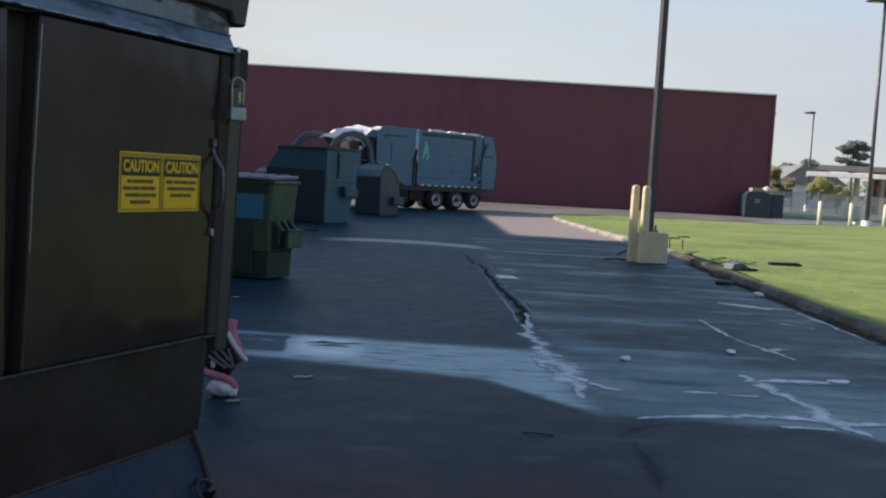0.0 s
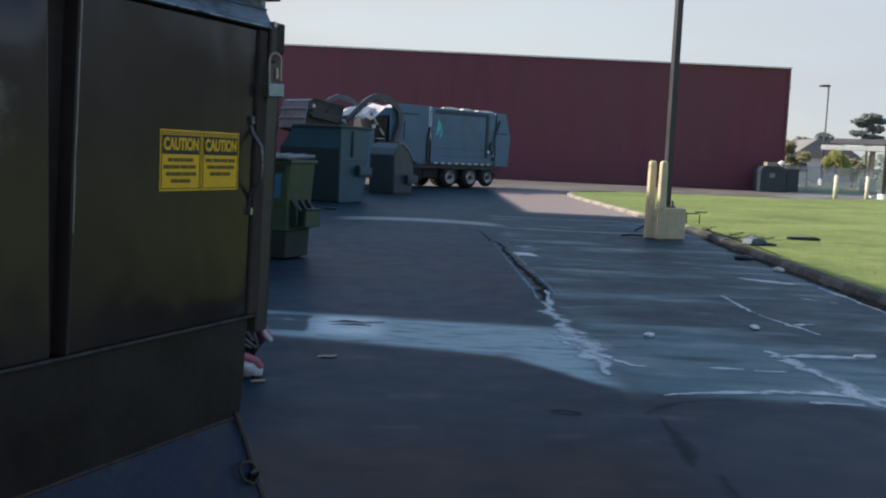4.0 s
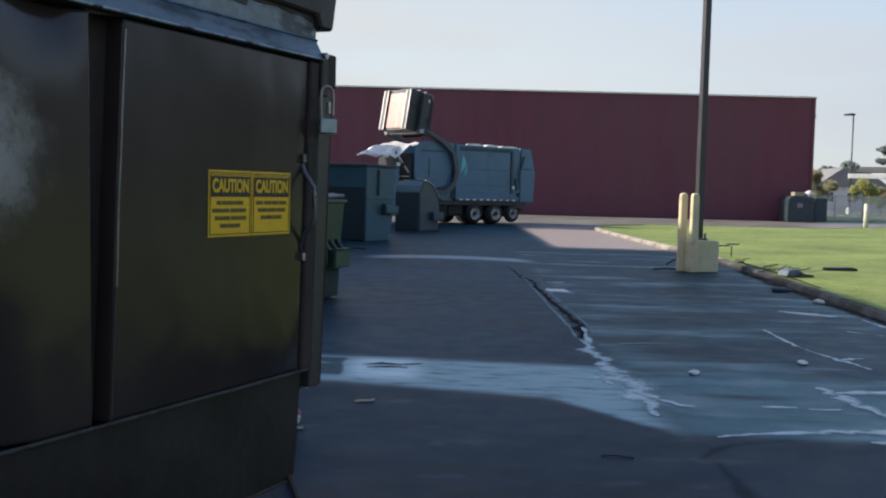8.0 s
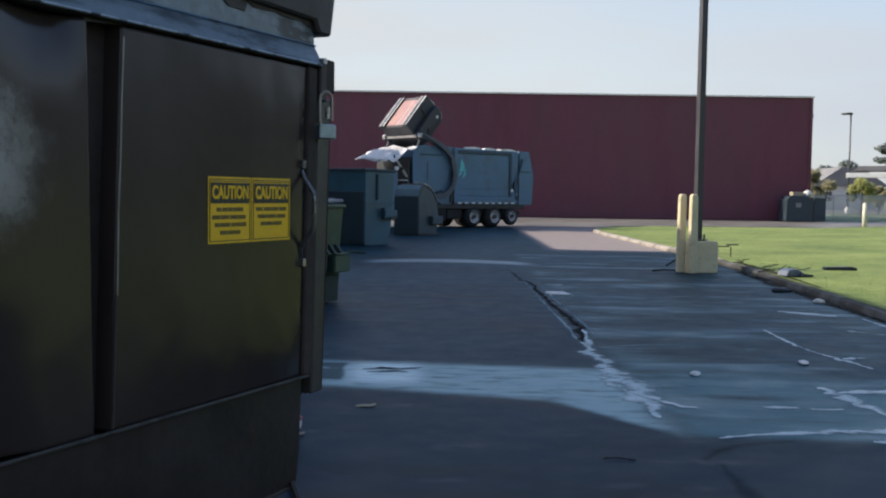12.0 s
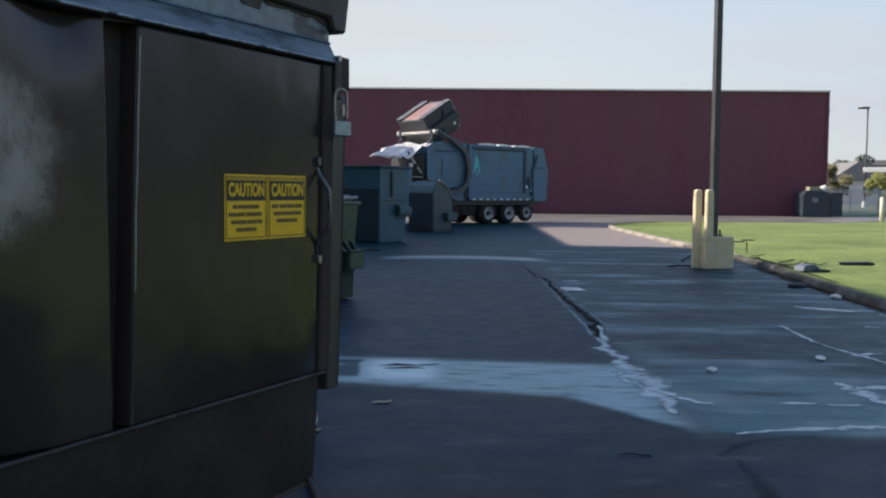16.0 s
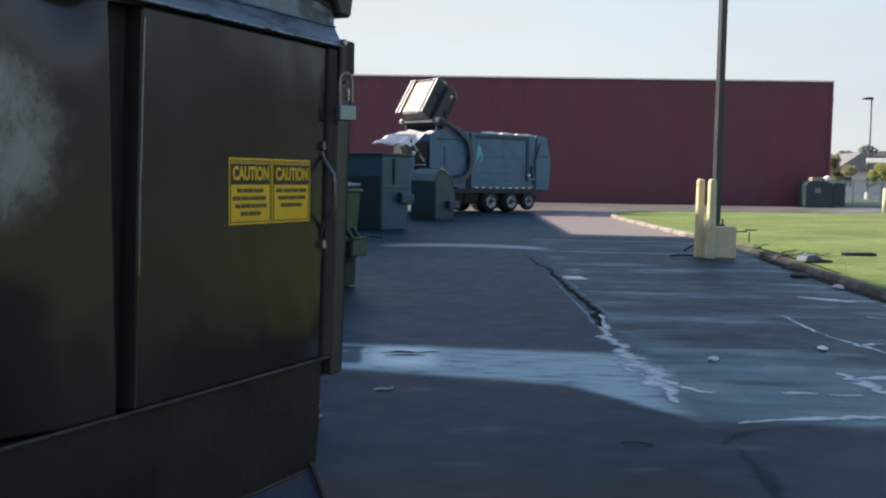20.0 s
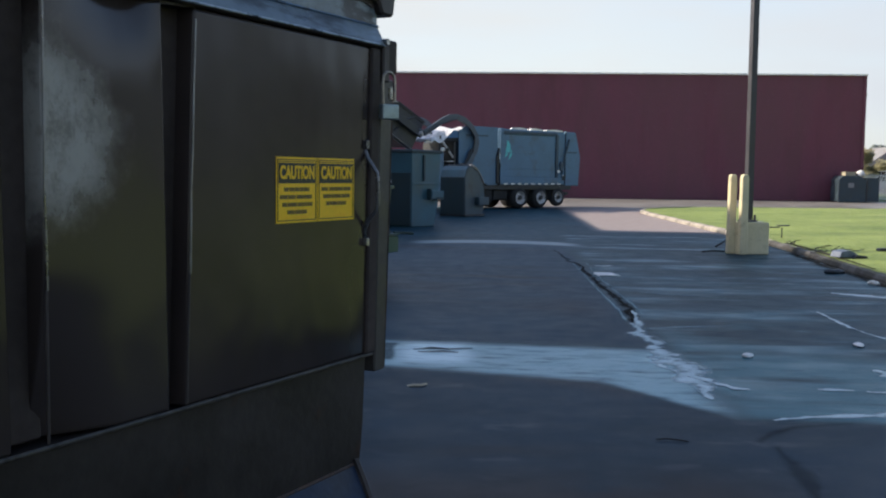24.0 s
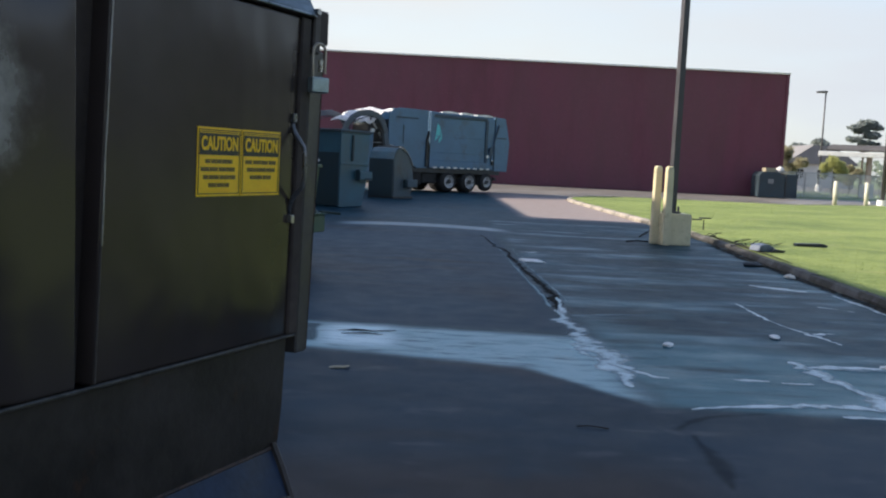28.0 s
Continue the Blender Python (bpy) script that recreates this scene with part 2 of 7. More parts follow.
        film = calc(nt, "MULTIPLY", calc(nt, "ADD", calc(nt, "ADD", wash, arc), calc(nt, "ADD", band, calc(nt, "MULTIPLY", near, 0.4)), True), ramp(nt, damp, 0.0, 1.0, 1.0, 0.0))
        gloss = calc(nt, "ADD", ramp(nt, calc(nt, "MAXIMUM", strip, front), 0.0, 1.0, 0.1, 0.07), calc(nt, "MULTIPLY", film, 0.09))
        rough = calc(nt, "SUBTRACT", rough, calc(nt, "MULTIPLY", film, 0.12))
    nt.links.new(c, p.inputs["Base Color"])
    sock(nt, rough, p.inputs["Roughness"])
    sock(nt, gloss, p.inputs["Specular IOR Level"])
    relief(nt, p, calc(nt, "ADD", calc(nt, "MULTIPLY", height, 0.8), calc(nt, "MULTIPLY", mid, 0.5)), 0.35, 0.006)
    return m


def ragged(name, lo, hi, scale=6.0, cover=1.0, amount=0.9):
    """A thin film that breaks up towards the edges of its strip."""
    m, nt, p = shader(name)
    uv = nt.nodes.new("ShaderNodeUVMap")
    sep = nt.nodes.new("ShaderNodeSeparateXYZ")
    nt.links.new(uv.outputs[0], sep.inputs[0])
    inner = calc(nt, "SUBTRACT", 1.0, calc(nt, "ABSOLUTE", calc(nt, "SUBTRACT", calc(nt, "MULTIPLY", sep.outputs[0], 2.0), 1.0)))
    n = calc(nt, "ADD", calc(nt, "MULTIPLY", grain(nt, scale, 7.0, rough=0.72), 0.5), calc(nt, "MULTIPLY", grain(nt, scale * 0.22, 4.0, shift=3.0), 0.5))
    edge = calc(nt, "ADD", inner, calc(nt, "MULTIPLY", calc(nt, "SUBTRACT", n, 0.5), 3.2 * amount))
    nt.links.new(calc(nt, "MULTIPLY", ramp(nt, edge, 0.16, 0.95), cover), p.inputs["Alpha"])
    g2 = grain(nt, 45.0, 4.0)
    nt.links.new(blend(nt, ramp(nt, calc(nt, "ADD", calc(nt, "MULTIPLY", n, 0.6), calc(nt, "MULTIPLY", g2, 0.4)), 0.35, 0.65), lo, hi), p.inputs["Base Color"])
    p.inputs["Roughness"].default_value, p.inputs["Specular IOR Level"].default_value = 0.85, 0.08
    relief(nt, p, g2, 0.4, 0.004)
    return m


def foliage(name, dark, light):
    m, nt, p = shader(name)
    g = nt.nodes.new("ShaderNodeNewGeometry")
    f = calc(nt, "ADD", calc(nt, "MULTIPLY", g.outputs["Random Per Island"], 0.6), calc(nt, "MULTIPLY", grain(nt, 0.6, 3.0), 0.5))
    nt.links.new(blend(nt, ramp(nt, f, 0.1, 0.9), dark, light), p.inputs["Base Color"])
    p.inputs["Roughness"].default_value = 0.65
    tr, mx = nt.nodes.new("ShaderNodeBsdfTranslucent"), nt.nodes.new("ShaderNodeMixShader")
    nt.links.new(p.inputs["Base Color"].links[0].from_socket, tr.inputs["Color"])
    mx.inputs[0].default_value = 0.52
    nt.links.new(p.outputs[0], mx.inputs[1])
    nt.links.new(tr.outputs[0], mx.inputs[2])
    nt.links.new(mx.outputs[0], nt.nodes["Material Output"].inputs["Surface"])
    return m


def lawn_mat():
    m, nt, p = shader("lawn")
    a, b, c3 = grain(nt, 0.3, 5.0, (1, 1.6, 1)), grain(nt, 3.5, 7.0, rough=0.7), grain(nt, 30.0, 5.0, rough=0.7)
    f = calc(nt, "ADD", calc(nt, "MULTIPLY", a, 0.4), calc(nt, "ADD", calc(nt, "MULTIPLY", b, 0.35), calc(nt, "MULTIPLY", c3, 0.35)))
    c = blend(nt, ramp(nt, f, 0.43, 0.64), (0.095, 0.142, 0.026), (0.25, 0.3, 0.074))
    c = blend(nt, ramp(nt, grain(nt, 0.7, 5.0, (0.6, 1.6, 1), shift=6.0), 0.57, 0.77), c, (0.27, 0.265, 0.1))
    nt.links.new(c, p.inputs["Base Color"])
    p.inputs["Roughness"].default_value = 0.8
    relief(nt, p, calc(nt, "ADD", c3, b), 0.4, 0.025)
    return m


M = {}
# the blue skylight of the shade is mixed into this base colour
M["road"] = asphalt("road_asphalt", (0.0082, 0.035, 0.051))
M["back_road"] = asphalt("faded_asphalt", (0.16, 0.145, 0.13), False)
M["lawn"] = lawn_mat()
M["blade"] = foliage("grass_blades", (0.12, 0.165, 0.028), (0.285, 0.33, 0.08))
M["field"] = mat("dry_field", (0.2, 0.25, 0.115), 0.9, var=0.35, scale=0.08, fine=2.0, bump=0.4, dist=0.05)
M["kerb"] = mat("kerb_concrete", (0.33, 0.29, 0.24), 0.85, var=0.3, scale=1.5, fine=30, bump=0.5, dirt=(0.07, 0.065, 0.055), dirt_at=(0.42, 0.66))
M["crack"] = ragged("open_crack", (0.005, 0.005, 0.005), (0.012, 0.011, 0.01), 4.0, 1.0, 0.95)
M["faint"] = ragged("closed_crack", (0.008, 0.008, 0.008), (0.016, 0.015, 0.015), 5.0, 0.26, 1.0)
M["silt"] = ragged("dried_silt", (0.42, 0.52, 0.53), (0.76, 0.83, 0.83), 6.5, 0.86, 0.95)
M["thin_silt"] = ragged("thin_dried_silt", (0.2, 0.3, 0.33), (0.36, 0.46, 0.48), 7.0, 0.7, 0.8)
M["gutter"] = ragged("gutter_dirt", (0.02, 0.018, 0.014), (0.06, 0.05, 0.036), 3.0, 0.9)
M["kerb_dirty"] = mat("dirty_kerb_concrete", (0.115, 0.108, 0.1), 0.9, var=0.3, scale=1.2, fine=30, bump=0.5, dirt=(0.055, 0.05, 0.04), dirt_at=(0.44, 0.62))
M["red_wall"] = mat("maroon_siding", (0.122, 0.0315, 0.051), 0.6, var=0.14, scale=0.35, fine=6, bump=0.12, dist=0.01, dirt=(0.1, 0.027, 0.04), dirt_at=(0.42, 0.75), stretch=(1.6, 1, 0.35))
M["coping"] = mat("white_coping", (0.72, 0.71, 0.68), 0.45, var=0.1)
M["store"] = mat("store_block", (0.42, 0.38, 0.33), 0.85, var=0.15, scale=0.8, fine=20)
M["black"] = mat("black_gloss_paint", (0.034, 0.0255, 0.023), 0.18, var=0.3, scale=1.2, fine=5, bump=0.09, dist=0.004, rvar=0.08)
# black sheet with a blurred bright reflection painted on as a pale patch
def painted_reflection(name):
    m, nt, p = shader(name)
    tc, vd = nt.nodes.new("ShaderNodeTexCoord"), nt.nodes.new("ShaderNodeVectorMath")
    vd.operation = "DISTANCE"
    vd.inputs[1].default_value = (-0.955, -0.012, 1.6)
    nt.links.new(tc.outputs["Object"], vd.inputs[0])
    d = calc(nt, "ADD", vd.outputs["Value"], calc(nt, "MULTIPLY", calc(nt, "SUBTRACT", grain(nt, 7.0, 7.0, rough=0.65), 0.5), 0.2))
    f = calc(nt, "MULTIPLY", ramp(nt, d, 0.06, 0.19, 1.0, 0.0), ramp(nt, grain(nt, 22.0, 8.0, (1.2, 1, 0.8), 0.72), 0.32, 0.55, 0.45, 1.0))
    nt.links.new(blend(nt, f, (0.038, 0.029, 0.026), (0.31, 0.29, 0.255)), p.inputs["Base Color"])
    nt.links.new(ramp(nt, f, 0.0, 1.0, 0.17, 0.5), p.inputs["Roughness"])
    relief(nt, p, grain(nt, 9.0, 3.0), 0.06, 0.004)
    dent = nt.nodes.new("ShaderNodeBump")
    dent.inputs["Strength"].default_value, dent.inputs["Distance"].default_value = 0.3, 0.04
    nt.links.new(grain(nt, 3.0, 2.0, (1.3, 1, 0.8), shift=7.0), dent.inputs["Height"])
    nt.links.new(dent.outputs[0], nt.nodes["Bump"].inputs["Normal"])
    return m


M["black"].node_tree.nodes["Principled BSDF"].inputs["Specular IOR Level"].default_value = 0.3
buckle = M["black"].node_tree.nodes.new("ShaderNodeBump")          # the sheet's broad waves, under the fine relief
buckle.inputs["Strength"].default_value, buckle.inputs["Distance"].default_value = 0.45, 0.025
M["black"].node_tree.links.new(grain(M["black"].node_tree, 2.6, 2.0, (1.6, 1, 0.9), shift=4.0), buckle.inputs["Height"])
M["black"].node_tree.links.new(buckle.outputs[0], M["black"].node_tree.nodes["Bump"].inputs["Normal"])
M["black_reflection"] = painted_reflection("black_paint_with_reflection")
M["black_reflection"].node_tree.nodes["Principled BSDF"].inputs["Specular IOR Level"].default_value = 0.42
M["black_worn"] = mat("worn_black_paint", (0.013, 0.013, 0.013), 0.3, var=0.3, scale=3, fine=25, bump=0.2, dirt=(0.055, 0.06, 0.065), dirt_at=(0.53, 0.62), rvar=0.14)
M["black_dull"] = mat("dull_black_paint", (0.046, 0.037, 0.034), 0.5, var=0.35, scale=3, fine=30, bump=0.3, dirt=(0.03, 0.018, 0.012), dirt_at=(0.62, 0.75))
M["black_dull"].node_tree.nodes["Principled BSDF"].inputs["Specular IOR Level"].default_value = 0.3
M["black_grimy"] = mat("grimy_black_paint", (0.05, 0.039, 0.035), 0.7, var=0.4, scale=4, fine=40, bump=0.3, dirt=(0.05, 0.036, 0.028), dirt_at=(0.56, 0.72))
M["black_grimy"].node_tree.nodes["Principled BSDF"].inputs["Specular IOR Level"].default_value = 0.15
M["rail_metal"] = mat("weathered_grey_paint", (0.15, 0.185, 0.21), 0.3, metal=0.3, var=0.4, scale=3.2, fine=24, bump=0.12, dirt=(0.03, 0.033, 0.038), dirt_at=(0.5, 0.62), rvar=0.08, stretch=(0.35, 1, 1.6))
M["strip_paint"] = mat("peeling_pale_paint", (0.15, 0.185, 0.21), 0.35, metal=0.3, var=0.35, scale=3.5, fine=40, bump=0.2, dirt=(0.028, 0.03, 0.034), dirt_at=(0.52, 0.6), rvar=0.08, stretch=(0.5, 1, 1.4))
# base plate paint; the blue of the reflected sky is in its colour
M["plate_blue"] = mat("worn_black_sky_tint", (0.013, 0.024, 0.047), 0.5, var=0.45, scale=5, fine=50, bump=0.3, dirt=(0.034, 0.034, 0.038), dirt_at=(0.5, 0.72))
M["plate_blue"].node_tree.nodes["Principled BSDF"].inputs["Specular IOR Level"].default_value = 0.22
M["lip_grey"] = mat("rubbed_paint_lip", (0.05, 0.045, 0.04), 0.6, var=0.35, scale=14, fine=80, dirt=(0.02, 0.017, 0.015), dirt_at=(0.5, 0.62), stretch=(1, 1, 0.4))
M["black_skirt"] = mat("rusty_black_skirt", (0.026, 0.0215, 0.02), 0.45, var=0.4, scale=3.5, fine=30, bump=0.35, dirt=(0.045, 0.022, 0.014), dirt_at=(0.6, 0.7))
M["black_skirt"].node_tree.nodes["Principled BSDF"].inputs["Specular IOR Level"].default_value = 0.25
M["rusty"] = mat("rusted_edge", (0.06, 0.034, 0.024), 0.8, var=0.4, scale=20, fine=120, bump=0.4, dirt=(0.022, 0.018, 0.017), dirt_at=(0.48, 0.6))
M["latch_steel"] = mat("worn_black_steel", (0.12, 0.12, 0.125), 0.3, metal=0.6, var=0.3, scale=20, fine=120)
M["rail_bare"] = mat("rubbed_rail_edge", (0.42, 0.45, 0.48), 0.35, metal=0.5, var=0.3, scale=14, dirt=(0.08, 0.08, 0.085), dirt_at=(0.52, 0.6))
M["seam_blue"] = mat("blue_painted_seam", (0.08, 0.13, 0.2), 0.4, metal=0.2, var=0.3, scale=9, dirt=(0.05, 0.06, 0.08), dirt_at=(0.55, 0.65))
M["bright_edge"] = mat("edge_highlight_steel", (0.24, 0.23, 0.22), 0.35, metal=0.8, var=0.3, scale=12)
M["post_grey"] = mat("scuffed_steel", (0.038, 0.033, 0.03), 0.5, metal=0.0, var=0.3, scale=8, fine=60, dirt=(0.03, 0.02, 0.015))
M["chrome"] = mat("lock_steel", (0.36, 0.35, 0.33), 0.3, metal=1.0, var=0.15, scale=20, fine=150, bump=0.1)
M["shackle"] = mat("tarnished_steel", (0.3, 0.27, 0.23), 0.38, metal=0.9, var=0.25, scale=30, fine=150, bump=0.1)
M["lock_body"] = mat("laminated_steel", (0.3, 0.36, 0.37), 0.4, metal=0.7, var=0.2, scale=30, fine=200, bump=0.2)
M["yellow"] = mat("sign_yellow", (0.88, 0.52, 0.006), 0.45, var=0.1, scale=8, fine=80, bump=0.05, dirt=(0.8, 0.4, 0.01), dirt_at=(0.5, 0.75))
M["sign_text"] = mat("faded_black_print", (0.13, 0.082, 0.008), 0.5, var=0.4, scale=60, fine=200)
M["sign_black"] = mat("sign_black", (0.02, 0.018, 0.012), 0.5, var=0.1)
M["teal"] = mat("teal_paint", (0.033, 0.1, 0.135), 0.5, var=0.22, scale=1.3, fine=25, dirt=(0.05, 0.065, 0.07), dirt_at=(0.6, 0.76))
M["teal_dull"] = mat("dull_teal_paint", (0.022, 0.038, 0.05), 0.55, var=0.25, scale=1.5, dirt=(0.05, 0.05, 0.05))
# teal darkened to put the shade of recesses and pocket mouths in colour
M["teal_dark"] = mat("recess_shade_teal", (0.018, 0.038, 0.046), 0.6, var=0.25, scale=2)
M["green"] = mat("green_bin_paint", (0.046, 0.084, 0.043), 0.5, var=0.25, scale=1.8, fine=25, dirt=(0.105, 0.115, 0.04), dirt_at=(0.5, 0.7))
M["slate"] = mat("grey_blue_paint", (0.046, 0.074, 0.09), 0.55, var=0.25, scale=1.5, fine=25, dirt=(0.03, 0.035, 0.04), dirt_at=(0.5, 0.7))
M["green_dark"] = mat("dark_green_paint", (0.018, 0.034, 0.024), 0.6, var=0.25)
M["cyan_panel"] = mat("faded_blue_panel", (0.036, 0.16, 0.235), 0.5, var=0.2)
M["lid_grey"] = mat("grey_plastic_lid", (0.2, 0.205, 0.21), 0.55, var=0.15, scale=2, dirt=(0.1, 0.1, 0.1))
M["truck"] = mat("blue_grey_truck_paint", (0.084, 0.165, 0.252), 0.42, var=0.12, scale=0.9, fine=12, bump=0.08, dirt=(0.08, 0.12, 0.165), dirt_at=(0.52, 0.72))
# shaded copy of the truck paint, for frames, folds, seams and braces
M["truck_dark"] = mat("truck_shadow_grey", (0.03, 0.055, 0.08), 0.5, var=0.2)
M["steel_dark"] = mat("greasy_steel", (0.04, 0.042, 0.045), 0.5, metal=0.3, var=0.3, scale=4)
M["arm"] = mat("grey_arm_paint", (0.07, 0.085, 0.105), 0.5, var=0.2, scale=2, dirt=(0.05, 0.045, 0.04))
M["white"] = mat("white_paint", (0.75, 0.74, 0.71), 0.45, var=0.08, scale=1.5, dirt=(0.5, 0.47, 0.42), dirt_at=(0.58, 0.75))
M["sheet_white"] = mat("dented_white_sheet", (0.74, 0.71, 0.7), 0.5, var=0.16, scale=2.2, fine=14, bump=0.3, dist=0.02, dirt=(0.34, 0.31, 0.29), dirt_at=(0.54, 0.68))
M["glass_dark"] = mat("cab_glass", (0.01, 0.012, 0.014), 0.08, var=0.1, bump=0.0)
M["rubber"] = mat("tyre_rubber", (0.014, 0.014, 0.014), 0.8, var=0.3, scale=6, fine=60)
M["rim"] = mat("alloy_rim", (0.44, 0.43, 0.42), 0.42, metal=0.3, var=0.25, scale=8, dirt=(0.06, 0.055, 0.05), dirt_at=(0.5, 0.65))
M["decal"] = mat("turquoise_decal", (0.1, 0.5, 0.52), 0.45, var=0.08)
M["bin_dark"] = mat("dark_bin_paint", (0.035, 0.037, 0.043), 0.5, var=0.2, scale=1.5, dirt=(0.05, 0.045, 0.045))
M["oxide"] = mat("red_oxide_bottom", (0.36, 0.175, 0.14), 0.46, metal=0.15, var=0.14, scale=2.5, dirt=(0.36, 0.21, 0.16), rvar=0.05)
M["oxide"].node_tree.nodes["Principled BSDF"].inputs["Coat Weight"].default_value = 0.7
M["oxide"].node_tree.nodes["Principled BSDF"].inputs["Coat Roughness"].default_value = 0.42
M["bin_front"] = mat("faded_pale_front", (0.36, 0.33, 0.34), 0.5, metal=0.1, var=0.2, scale=2, fine=14, bump=0.3, dist=0.02, dirt=(0.2, 0.18, 0.19), dirt_at=(0.55, 0.7))
M["bin_light"] = mat("pale_grey_bin_front", (0.5, 0.48, 0.47), 0.42, metal=0.3, var=0.12, scale=2)
M["fork_pale"] = mat("worn_pale_steel", (0.52, 0.49, 0.47), 0.6, var=0.25, scale=3, dirt=(0.12, 0.11, 0.1), dirt_at=(0.55, 0.7))
M["cream"] = mat("cream_concrete_paint", (0.62, 0.54, 0.34), 0.7, var=0.12, scale=2.5, fine=30, bump=0.3, dirt=(0.4, 0.33, 0.2), dirt_at=(0.55, 0.75))
M["bollard"] = mat("chalky_bollard_paint", (0.56, 0.53, 0.41), 0.75, var=0.12, scale=3, fine=30, dirt=(0.36, 0.33, 0.25), dirt_at=(0.55, 0.72))
M["pole"] = mat("bronze_pole", (0.045, 0.043, 0.048), 0.5, metal=0.1, var=0.15, scale=3)
M["lamp_pole"] = mat("dark_bronze_pole", (0.07, 0.068, 0.07), 0.45, metal=0.1, var=0.15, scale=3)
M["wire"] = mat("zinc_wire", (0.27, 0.265, 0.25), 0.45, metal=0.5, var=0.2, scale=20)
M["cart_plastic"] = mat("cart_grey_plastic", (0.06, 0.062, 0.065), 0.5)
M["cart_blue"] = mat("cart_blue_plate", (0.07, 0.34, 0.62), 0.45)
M["debris_dark"] = mat("black_debris_plastic", (0.02, 0.022, 0.026), 0.4, var=0.3, scale=8)
M["debris_blue"] = mat("blue_grey_debris", (0.09, 0.11, 0.15), 0.45, var=0.25, scale=8)
M["stone"] = mat("pale_stone", (0.72, 0.71, 0.68), 0.85, var=0.2, scale=12, fine=90, bump=0.5)
M["paper"] = mat("litter_paper", (0.62, 0.6, 0.55), 0.8, var=0.15, scale=15)
M["leaf_dry"] = mat("dry_leaf", (0.33, 0.28, 0.19), 0.8, var=0.2, scale=20)
M["twig"] = mat("dark_twig", (0.015, 0.013, 0.011), 0.85)
M["pink"] = mat("pink_cloth", (0.55, 0.17, 0.22), 0.9, var=0.2, scale=14, fine=120, bump=0.5)
M["fluff"] = mat("white_fleece", (0.62, 0.6, 0.58), 0.95, var=0.12, scale=16, fine=120, bump=0.8)
M["zig_dark"] = mat("black_cloth", (0.016, 0.014, 0.015), 0.95, var=0.2, scale=14)
M["zig_grey"] = mat("grey_cloth", (0.16, 0.15, 0.145), 0.95, var=0.2, scale=14)
M["bark"] = mat("bark", (0.07, 0.055, 0.042), 0.9, var=0.3, scale=5, bump=0.6)
# pine, olive and green leaves are paled to stand for distance haze
M["leaf_pine"] = foliage("hazed_pine_needles", (0.22, 0.25, 0.24), (0.36, 0.39, 0.37))
M["leaf_olive"] = foliage("hazed_olive_leaves", (0.29, 0.265, 0.165), (0.46, 0.42, 0.26))
M["leaf_green"] = foliage("hazed_green_leaves", (0.2, 0.245, 0.2), (0.34, 0.385, 0.3))
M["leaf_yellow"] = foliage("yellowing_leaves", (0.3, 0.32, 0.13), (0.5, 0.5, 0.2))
M["far_roof"] = mat("grey_shingle", (0.2, 0.19, 0.19), 0.85, var=0.15, scale=0.6)
# eave colour with the shade of its side already in it
M["roof_dark"] = mat("shaded_eave_paint", (0.1, 0.095, 0.095), 0.8, var=0.15, scale=0.6)
M["tan_stucco"] = mat("tan_stucco", (0.34, 0.28, 0.23), 0.85, var=0.12, scale=1.2)
M["tan_pink"] = mat("faded_pink_board", (0.6, 0.42, 0.38), 0.7, var=0.12, scale=1.0)
M["far_wall"] = mat("pale_siding", (0.62, 0.6, 0.57), 0.7, var=0.1, scale=0.4)
M["far_brick"] = mat("brown_brick", (0.2, 0.1, 0.07), 0.85, var=0.2, scale=0.8)
M["fence_post"] = mat("galvanised_post", (0.4, 0.4, 0.39), 0.5, metal=0.5, var=0.15)
M["lamp_head"] = mat("lamp_head_bronze", (0.05, 0.045, 0.04), 0.4)
M["red_paint"] = mat("faded_red_paint", (0.4, 0.1, 0.07), 0.6)


def mesh_fence():
    m, nt, p = shader("chain_link")
    p.inputs["Base Color"].default_value = (0.66, 0.66, 0.65, 1)
    p.inputs["Metallic"].default_value, p.inputs["Roughness"].default_value = 0.5, 0.5
    tc = nt.nodes.new("ShaderNodeTexCoord")
    s = nt.nodes.new("ShaderNodeSeparateXYZ")
    nt.links.new(tc.outputs["Object"], s.inputs[0])
    w = []
    for sign in (1, -1):
        a = calc(nt, "FRACT", calc(nt, "MULTIPLY", calc(nt, "ADD", s.outputs[0], calc(nt, "MULTIPLY", s.outputs[2], sign)), 14.0))
        w.append(calc(nt, "LESS_THAN", a, 0.16))
    nt.links.new(calc(nt, "MAXIMUM", w[0], w[1]), p.inputs["Alpha"])
    return m


M["chain"] = mesh_fence()


# ---- building blocks ----
def box(bm, x0, x1, y0, y1, z0, z1, bev=0.0, seg=1):
    r = bmesh.ops.create_cube(bm, size=1, matrix=Matrix.Translation(((x0 + x1) / 2, (y0 + y1) / 2, (z0 + z1) / 2)) @ Matrix.Diagonal((abs(x1 - x0), abs(y1 - y0), abs(z1 - z0), 1)))
    if bev:
        es = list({e for v in r["verts"] for e in v.link_edges})
        bmesh.ops.bevel(bm, geom=es, offset=bev, segments=seg, affect="EDGES", profile=0.5)
    return bm


